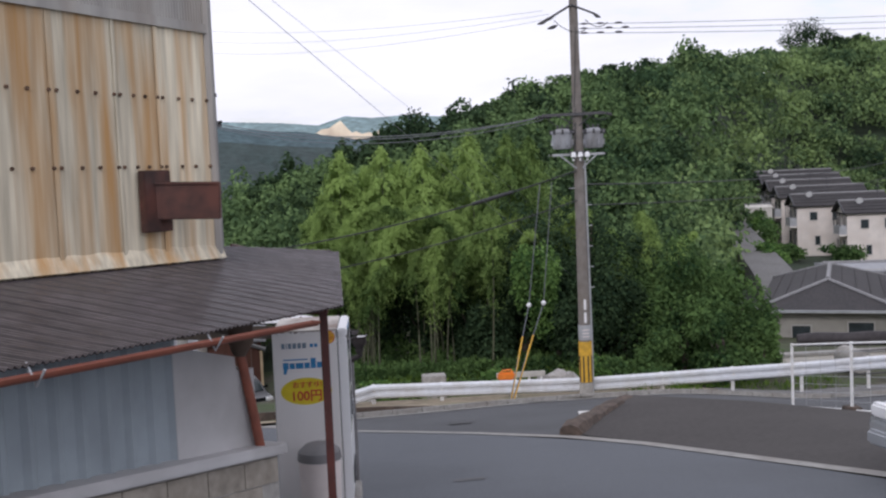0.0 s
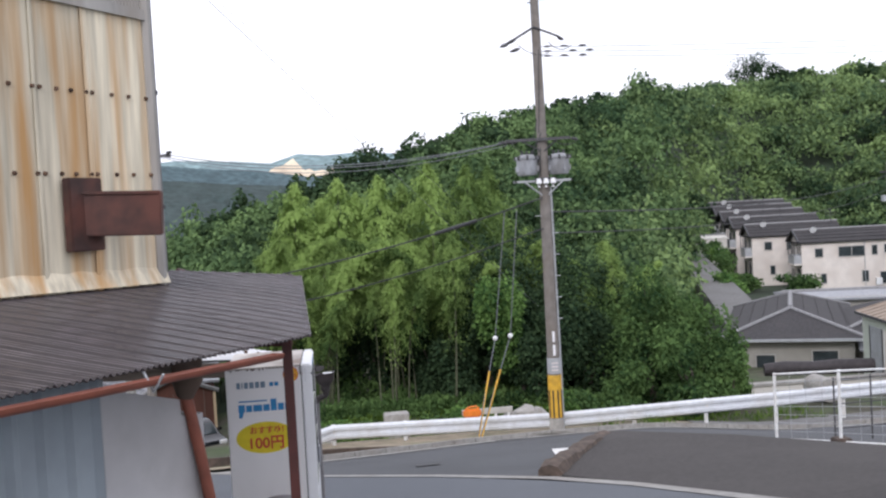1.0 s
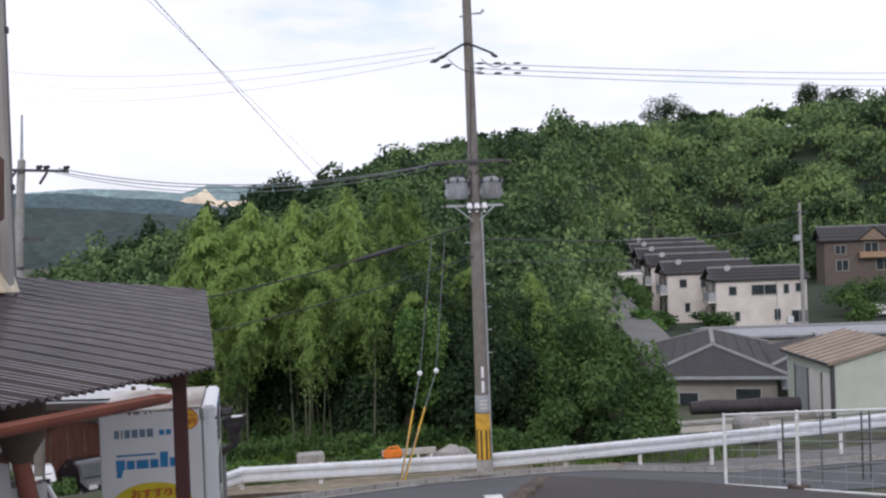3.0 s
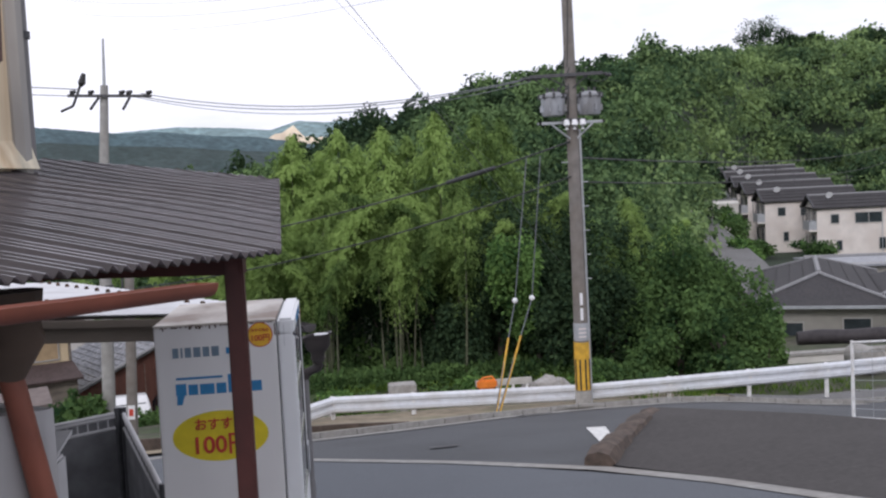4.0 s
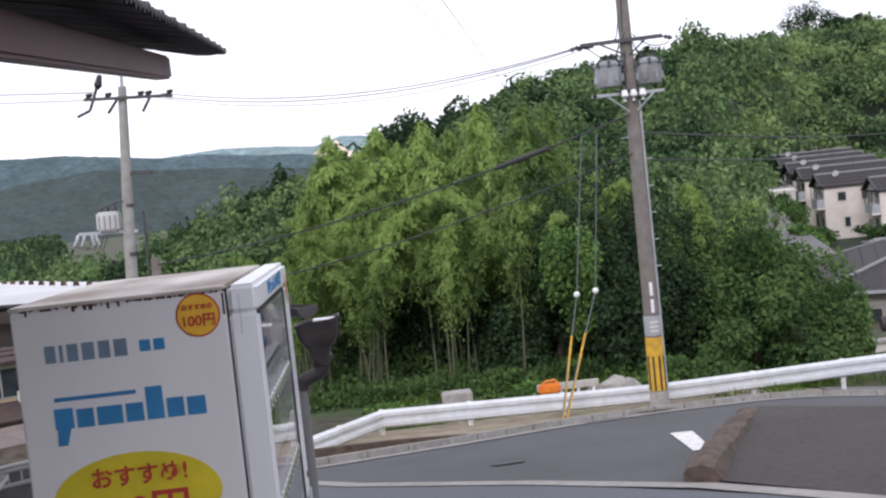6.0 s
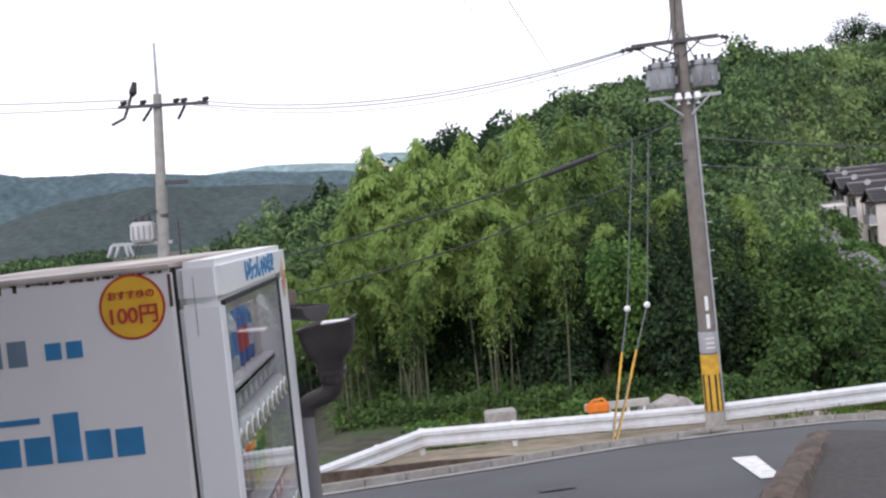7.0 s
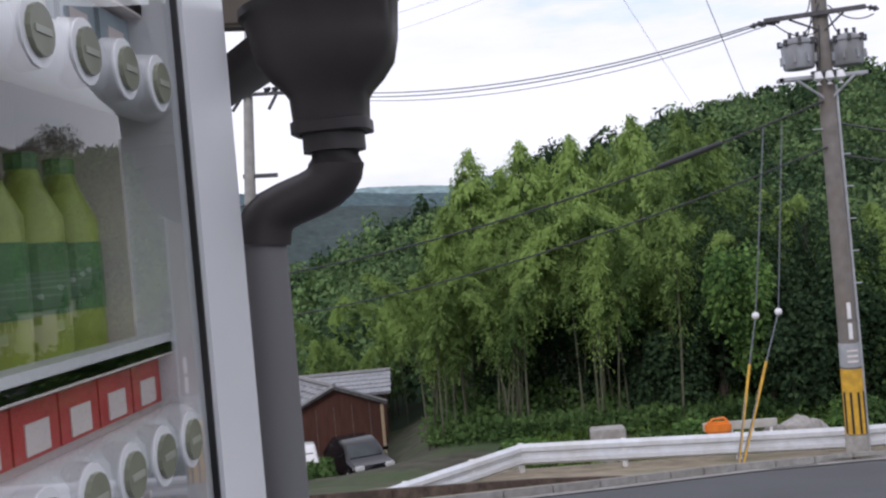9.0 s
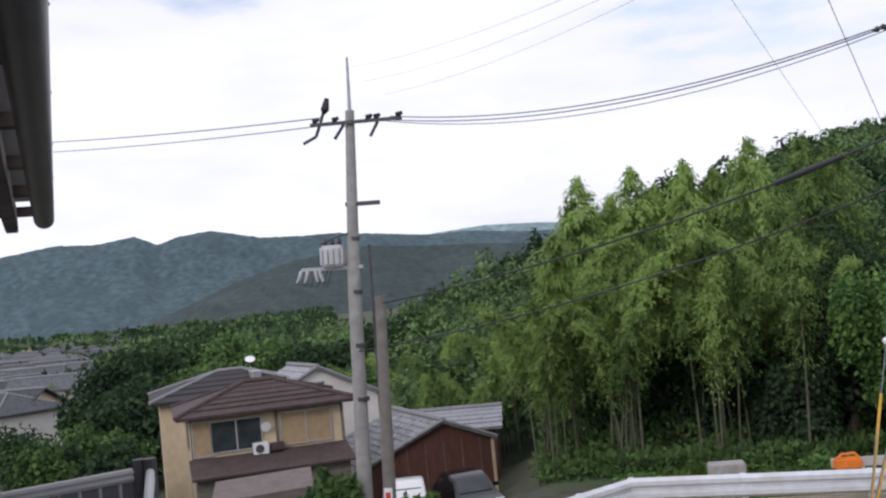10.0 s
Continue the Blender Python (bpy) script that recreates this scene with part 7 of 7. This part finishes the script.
def grove():
    r = random.Random(3)
    kinds = [bamboo(20 + i, 8.6 + 0.5 * (i % 5), 0.8 + 0.5 * (i % 4)) for i in range(8)]
    spots = []
    for i in range(175):
        u = r.random()
        x = -4.9 + 12.0 * u if i % 6 else -4.9 + 16.4 * u
        depth = r.random() ** 1.4 * 11
        front = 39.0 + 2.6 * max(0.0, (-x - 1.0) / 5.0) - 0.5 * math.sin(x * 0.9) + (3.6 if 3.2 < x < 8.5 else 0)
        x += 0.55 * math.sin(2.6 * x + 0.8 * front)
        spots.append((x + 0.12 * depth, front + depth, r.choice((r.uniform(0.56, 0.70), r.uniform(0.70, 0.83))) * (0.84 if x < -3 else 1.0)))
    for i in range(70):
        x = r.uniform(-17, -2)
        spots.append((x, 58 + r.uniform(0, 16) + (x + 17) * -0.1, r.uniform(0.5, 0.74)))
    for i in range(10):
        spots.append((r.uniform(-4.5, 5), 43 + r.uniform(0, 5), r.uniform(0.82, 0.88)))
    for i, (x, y, s) in enumerate(spots):
        m = pose(x, y, lane_z(x, y) - 0.1, r.uniform(-4, 4), r.uniform(-4, 4), r.uniform(0, 360)) @ Matrix.Scale(s, 4)
        if i < 8:
            kinds[i].matrix_world = m
        else:
            o = copy_thing(kinds[i % 8], m)
            o.matrix_world = m
    spire = bamboo(44, 9.8, 0.12, True)
    spots = [(x, y, (zt + 0.1 - lane_z(x, y)) / 8.65) for x, y, zt in ((-2.27, 46.0, 4.6), (-0.27, 46.0, 4.75), (1.65, 46.0, 4.8), (3.93, 46.0, 5.25), (5.6, 46.0, 5.1), (-2.6, 46.6, 3.6), (0.4, 47.0, 4.1), (-1.2, 46.8, 3.9), (2.6, 46.6, 4.4), (6.8, 47.0, 5.0))]
    for i, (x, y, s) in enumerate(spots):
        m = pose(x, y, lane_z(x, y) - 0.1, 0, 0, 50 * i) @ Matrix.Scale(s, 4)
        o = spire if i == 0 else copy_thing(spire, m)
        o.matrix_world = m


grove()


def bush(name, label, category, x, y, z, rx, ry, rz, n, leaf, material, seed, trunk=True, group=""):
    """A leafy crown of uneven lobes on limbs."""
    r = np.random.default_rng(seed)
    g = thing(name, label, category, (x, y, z), group=group)
    lobes = [(np.array([r.uniform(-0.6, 0.6) * rx, r.uniform(-0.6, 0.6) * ry, r.uniform(0.25, 0.85) * rz * 2]), r.uniform(0.3, 0.52)) for _ in range(11)]
    if trunk:
        b = Build().tube([(0, 0, -0.3), (0.05 * rx, 0, rz * 0.5), (0, 0.04 * ry, rz * 1.2)], [0.07 * rz, 0.05 * rz, 0.02 * rz], 8)
        for c, _ in lobes[:7]:
            b.tube([(0, 0, rz * 0.45), tuple(c * np.array([0.5, 0.5, 0.7])), tuple(c)], [0.03 * rz, 0.02 * rz, 0.008 * rz], 5)
        part("trunk", b, BARK, g)
    P, D, N = [], [], []
    for c, f in lobes:
        m = n // 11
        u = unit(r.normal(size=(m, 3)))
        rad = r.uniform(0.55, 1.08, m)[:, None]
        P.append(c + u * rad * np.array([rx, ry, rz]) * f)
        D.append(unit(u * 0.35 + np.array([0, 0, -0.6]) + r.normal(0, 0.5, (m, 3))))
        N.append(u)
    P, D, N = np.concatenate(P), np.concatenate(D), np.concatenate(N)
    keep = P[:, 2] > -0.1
    P, D, N = P[keep], D[keep], N[keep]
    L = r.uniform(0.6, 1.3, len(P)) * leaf
    ob = new("crown", fast_mesh("crown", P, D, L, L * 0.36, material, seed, N))
    ob.parent = g
    return g


bush("vine_mound", "bright green vine mound hanging over the bamboo", "vine", 5.35, 38.6, -3.6, 1.15, 1.1, 2.1, 5600, 0.16, VINE_LEAF, 41, False)
for i, (x, y, z, rx, rz, n) in enumerate(((11.3, 38.5, -5.2, 2.0, 2.9, 4200), (13.2, 39.0, -5.3, 2.0, 2.2, 3800), (14.9, 39.8, -5.4, 1.5, 1.5, 2600), (10.0, 40.5, -5.1, 1.9, 2.9, 3400), (12.2, 36.4, -5.0, 1.8, 1.7, 3000), (14.0, 37.0, -5.1, 1.3, 1.2, 2000), (9.6, 36.8, -4.8, 1.2, 1.0, 1600))):
    bush("broadleaf_tree", "leafy green broadleaf tree at the edge of the grove", "tree", x, y, z, rx, rx, rz, int(n * 1.9), 0.16, BROAD_LEAF, 50 + i, True, "broadleaf trees")
# Dark leaf colour here also stands in for shade inside the grove.
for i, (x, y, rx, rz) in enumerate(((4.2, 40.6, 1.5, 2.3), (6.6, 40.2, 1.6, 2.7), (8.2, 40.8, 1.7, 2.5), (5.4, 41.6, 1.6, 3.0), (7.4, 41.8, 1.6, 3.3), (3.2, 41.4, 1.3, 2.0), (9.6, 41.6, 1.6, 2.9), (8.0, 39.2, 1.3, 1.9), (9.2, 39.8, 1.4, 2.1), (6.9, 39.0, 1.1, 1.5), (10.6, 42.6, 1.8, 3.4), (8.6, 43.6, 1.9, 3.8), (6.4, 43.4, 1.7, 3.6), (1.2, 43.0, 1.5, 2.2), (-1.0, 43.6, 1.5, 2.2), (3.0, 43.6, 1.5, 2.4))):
    bush("shade_tree", "dark broadleaf tree filling the shaded gaps in the bamboo", "tree", x, y, lane_z(x, y) - 0.2, rx, rx, rz, 5200, 0.17, DARK_LEAF, 300 + i, True, "shade trees")
for i, (x, y, rx, rz) in enumerate(((6.9, 33.6, 0.8, 0.75), (7.6, 34.2, 0.7, 0.6), (0.2, 33.4, 0.6, 0.4), (-0.8, 34.0, 0.7, 0.45), (2.1, 33.8, 0.7, 0.4), (8.9, 33.2, 0.7, 0.45), (3.6, 34.6, 0.8, 0.45))):
    bush("shrub", "low leafy shrub on the verge", "shrub", x, y, lane_z(x, y), rx, rx, rz, 900, 0.15, BROAD_LEAF if i % 3 else VINE_LEAF, 70 + i, False, "verge shrubs")
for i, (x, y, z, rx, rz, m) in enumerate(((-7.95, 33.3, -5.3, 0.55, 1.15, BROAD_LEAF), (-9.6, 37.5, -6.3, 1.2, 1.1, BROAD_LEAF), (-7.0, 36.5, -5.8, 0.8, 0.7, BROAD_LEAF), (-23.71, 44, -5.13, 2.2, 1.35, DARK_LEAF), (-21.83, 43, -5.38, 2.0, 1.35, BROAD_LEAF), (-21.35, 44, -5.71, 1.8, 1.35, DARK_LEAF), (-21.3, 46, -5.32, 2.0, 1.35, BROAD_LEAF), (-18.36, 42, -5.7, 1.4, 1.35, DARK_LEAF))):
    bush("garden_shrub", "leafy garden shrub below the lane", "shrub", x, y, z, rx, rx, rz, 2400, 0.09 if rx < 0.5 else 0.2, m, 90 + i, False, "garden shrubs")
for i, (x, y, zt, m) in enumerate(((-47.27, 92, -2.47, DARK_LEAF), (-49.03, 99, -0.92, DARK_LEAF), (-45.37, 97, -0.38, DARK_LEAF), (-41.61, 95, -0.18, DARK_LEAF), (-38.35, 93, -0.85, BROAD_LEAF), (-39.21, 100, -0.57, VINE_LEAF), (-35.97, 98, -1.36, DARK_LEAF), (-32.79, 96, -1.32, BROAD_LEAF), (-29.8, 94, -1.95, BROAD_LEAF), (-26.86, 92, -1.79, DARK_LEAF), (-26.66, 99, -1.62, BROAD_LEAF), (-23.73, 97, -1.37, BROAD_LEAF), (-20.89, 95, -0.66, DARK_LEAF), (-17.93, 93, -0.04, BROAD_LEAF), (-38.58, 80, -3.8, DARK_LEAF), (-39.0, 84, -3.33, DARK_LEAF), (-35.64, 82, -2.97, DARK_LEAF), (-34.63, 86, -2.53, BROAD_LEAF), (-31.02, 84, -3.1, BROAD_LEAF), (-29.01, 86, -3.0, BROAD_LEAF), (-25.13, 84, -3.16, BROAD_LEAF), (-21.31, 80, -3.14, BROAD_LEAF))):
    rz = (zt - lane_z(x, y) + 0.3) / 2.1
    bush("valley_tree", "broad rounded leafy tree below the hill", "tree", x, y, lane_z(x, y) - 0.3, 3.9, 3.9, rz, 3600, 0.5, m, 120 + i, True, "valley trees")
for i, (x, y, rx, rz) in enumerate(((42, 103, 2.4, 1.0), (46, 98, 3.0, 1.1), (62, 98, 3.0, 1.6), (66.5, 106, 3.4, 2.2), (71.5, 104.5, 3.6, 2.4), (76.5, 103, 3.4, 2.2), (40, 110, 2, 1.2), (36, 100, 2.0, 1.0))):
    bush("hedge_shrub", "clipped green hedge shrub by the row houses", "hedge", x, y, lane_z(x, y), rx, rx * 0.7, rz, 1500, 0.35, BROAD_LEAF, 150 + i, False, "hedge shrubs")


def woods():
    """Woods over the hill: feathery crowns of many leaves."""
    r = np.random.default_rng(77)
    sets = {"light": ([], [], [], []), "dark": ([], [], [], []), "upper": ([], [], [], [])}
    rr = 60.0
    while rr < 330:
        step = max(3.0, rr * 0.027)
        for az in np.arange(-17, 52, math.degrees(step / rr)):
            a = az + r.uniform(-0.5, 0.5) * math.degrees(step / rr)
            q = rr + r.uniform(-0.5, 0.5) * step
            x, y = q * math.sin(radians(a)) - 0.7, q * math.cos(radians(a))
            d1 = 56 + 130 * float(smooth01((a - 17) / 6))
            d2 = 118 + 60 * float(smooth01(a / 14)) + 120 * float(smooth01((a - 16) / 10))
            if q < d1 - 2 or q > d2 + 26:
                continue
            if a > 24 and q < d1 + 8:
                continue
            edge = abs(q - d2) < 14
            dark = (edge and -2 < a < 15 and r.random() < 0.9) or r.random() < 0.10 or (a > 19 and q < d1 + 26 and r.random() < 0.55)
            P0, D0, L0, N0 = sets["dark" if dark else "upper" if a > 15 + r.uniform(0, 5) else "light"]
            h = r.uniform(6.0, 9.0) * (1.18 if edge and r.random() < 0.25 else 1) * (1.25 if a > 17 and not edge else 1)
            w = step * (r.uniform(0.62, 0.95) if a < 17 else r.uniform(0.85, 1.2))
            n = 300 if q < d2 + 8 else 180
            top = np.array([x, y, lane_z(x, y) + h * 0.44 - 1.9])
            c = unit(r.normal(size=(6, 3)))
            c[:, 2] = np.abs(c[:, 2]) - 0.2
            c = top + c * np.array([w, w, h * 0.46]) * r.uniform(0.45, 0.8, (6, 1))
            u = unit(r.normal(size=(n, 3)))
            u[:, 2] = np.abs(u[:, 2]) * 1.1 - 0.3
            rad = r.uniform(0.75, 1.05, n)[:, None]
            P0.append(np.repeat(c, n // 6, axis=0) + u * rad * np.array([w * 0.5, w * 0.5, h * 0.27]))
            D0.append(unit(u * 0.3 + np.array([0, 0, -0.6]) + r.normal(0, 0.45, (n, 3))))
            L0.append(r.uniform(0.7, 1.3, n) * (0.26 + 0.0031 * q))
            N0.append(u + np.array([0, 0, 0.25]))
        rr += step
    for key, (P0, D0, L0, N0) in sets.items():
        P0, D0, L0, N0 = np.concatenate(P0), np.concatenate(D0), np.concatenate(L0), np.concatenate(N0)
        ob = new("woods", fast_mesh("woods", P0, D0, L0, L0 * (0.42 if key == "dark" else 0.30), {"light": HILL_LEAF, "dark": DARK_LEAF, "upper": BRIGHT_HILL_LEAF}[key], 5, N0, 0.18))
        tagged(ob, {"light": "dense green bamboo woods covering the hillside", "dark": "dark broadleaf trees in the hillside woods", "upper": "lighter yellow-green bamboo woods on the right of the hillside"}[key], "woods", kind="stuff")


woods()

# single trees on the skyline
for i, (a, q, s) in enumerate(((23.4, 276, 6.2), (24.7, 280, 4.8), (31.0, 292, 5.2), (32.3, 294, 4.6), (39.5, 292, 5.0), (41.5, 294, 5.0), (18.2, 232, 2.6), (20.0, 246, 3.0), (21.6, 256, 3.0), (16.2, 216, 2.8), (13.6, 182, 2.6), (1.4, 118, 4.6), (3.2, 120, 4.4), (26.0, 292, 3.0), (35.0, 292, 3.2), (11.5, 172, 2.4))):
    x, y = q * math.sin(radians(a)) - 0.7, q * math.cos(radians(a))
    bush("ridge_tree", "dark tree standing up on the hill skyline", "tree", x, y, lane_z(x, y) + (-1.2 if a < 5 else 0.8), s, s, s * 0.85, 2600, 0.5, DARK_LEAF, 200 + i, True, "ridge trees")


def tufts():
    r = np.random.default_rng(9)
    P, D, L = [], [], []
    for _ in range(900):
        x = r.uniform(-1.5, 16)
        y = r.uniform(28.2, 41) if x > 4 else r.uniform(29.6, 42)
        if x < 1.5 and y < 32:
            continue
        if (2.6 < x < 7.0 and y < 32) or (x > 9 and y < 34):
            continue
        m = 16
        P.append(np.array([x, y, lane_z(x, y)]) + np.c_[r.normal(0, 0.14, (m, 2)), np.zeros(m)])
        D.append(unit(np.c_[r.normal(0, 0.4, (m, 2)), np.ones(m)]))
        L.append(r.uniform(0.08, 0.36, m))
    P, D, L = np.concatenate(P), np.concatenate(D), np.concatenate(L)
    tagged(new("grass", fast_mesh("grass", P, D, L, L * 0.07, GRASS, 4)), "tufts of green grass on the verge", "grass", kind="stuff")


tufts()


def undergrowth():
    r = np.random.default_rng(31)
    P, D, L = [], [], []
    for _ in range(640):
        x = r.uniform(-3.8, 13)
        y = 38.4 + 2.6 * max(0.0, (-x - 1.0) / 5.0) + abs(r.normal(0, 3.2))
        m = 34
        h = r.uniform(0.2, 0.6) + 0.35 * max(0.0, y - 40.5)
        h = min(h, 3.4)
        m = int(m * (1 + h))
        u = unit(r.normal(size=(m, 3)))
        P.append(np.array([x, y, lane_z(x, y) + h * 0.4]) + u * np.array([0.5, 0.5, h * 0.55]))
        D.append(unit(u + r.normal(0, 0.5, (m, 3))))
        L.append(r.uniform(0.12, 0.26, m))
    P, D, L = np.concatenate(P), np.concatenate(D), np.concatenate(L)
    tagged(new("undergrowth", fast_mesh("undergrowth", P, D, L, L * 0.3, BROAD_LEAF, 6)), "dark leafy undergrowth at the foot of the bamboo", "undergrowth", kind="stuff")


undergrowth()


def far_trees(seed, material, count, label):
    r = np.random.default_rng(seed)
    P, D, L = [], [], []
    for k in range(count):
        q = 130 * (7.5 ** r.random())
        a = radians(r.uniform(-30.5 if q < 500 else -38, -17))
        x, y = q * math.sin(a), q * math.cos(a)
        m = 70
        u = unit(r.normal(size=(m, 3)))
        h = r.uniform(2.2, 5.0) + q * 0.004
        P.append(np.array([x, y, lane_z(x, y) + h * 0.6]) + u * r.uniform(0.6, 1.0, (m, 1)) * np.array([h * 1.1, h * 1.1, h * 0.62]))
        D.append(unit(u + r.normal(0, 0.5, (m, 3))))
        L.append(r.uniform(0.7, 1.3, m) * (0.5 + 0.0032 * q))
    P, D, L = np.concatenate(P), np.concatenate(D), np.concatenate(L)
    tagged(new("far_trees", fast_mesh("far_trees", P, D, L, L * 0.4, material, 8)), label, "woods", kind="stuff")


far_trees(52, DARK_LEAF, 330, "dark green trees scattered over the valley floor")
far_trees(53, HILL_LEAF, 230, "light green trees scattered over the valley floor")

# lane up to the row houses
lane_pts = [(26.6, 64.0, -6.1), (28.4, 70.5, -5.6), (31.0, 80.0, -5.0), (33.8, 91.0, -4.35), (36.6, 102.0, -3.7), (40.2, 116.0, -2.85), (43.0, 128.0, -2.2)]
b = Build()
b.sheet([[(x - 1.5, y + 0.4, -9.5), (x - 1.5, y + 0.4, z), (x + 1.5, y - 0.4, z), (x + 1.5, y - 0.4, -9.5)] for x, y, z in lane_pts])
single("far_lane", b, BANK_PALE, "grey concrete lane climbing to the row houses", "lane", kind="structure")
for i, (x, y, z, r) in enumerate(((34.2, 88, -5.6, 1.6), (38.8, 101, -4.9, 1.8), (40.9, 107, -4.3, 1.6), (42.6, 113, -3.7, 1.4), (29.4, 84, -6.2, 1.6), (31.4, 94, -5.4, 1.7))):
    bush("lane_shrub", "leafy shrub beside the climbing lane", "shrub", x, y, z, r, r, r * 0.62, 1200, 0.3, BROAD_LEAF if i % 2 else VINE_LEAF, 400 + i, False, "lane shrubs")
fp = thing("utility_pole", "pale concrete utility pole by the row houses", "utility pole", (53.8, 95, -6.5))
part("shaft", Build().tube([(0, 0, -1), (0, 0, 12)], [0.2, 0.13], 10), POLE_LIGHT, fp, smooth=True)
part("crossarm", Build().box(-0.8, 0.8, -0.1, 0.1, 11.0, 11.15), STEEL_DARK, fp)
part("switch_box", Build().box(-0.7, -0.1, -0.2, 0.2, 8.2, 8.8), GREY_METAL, fp)
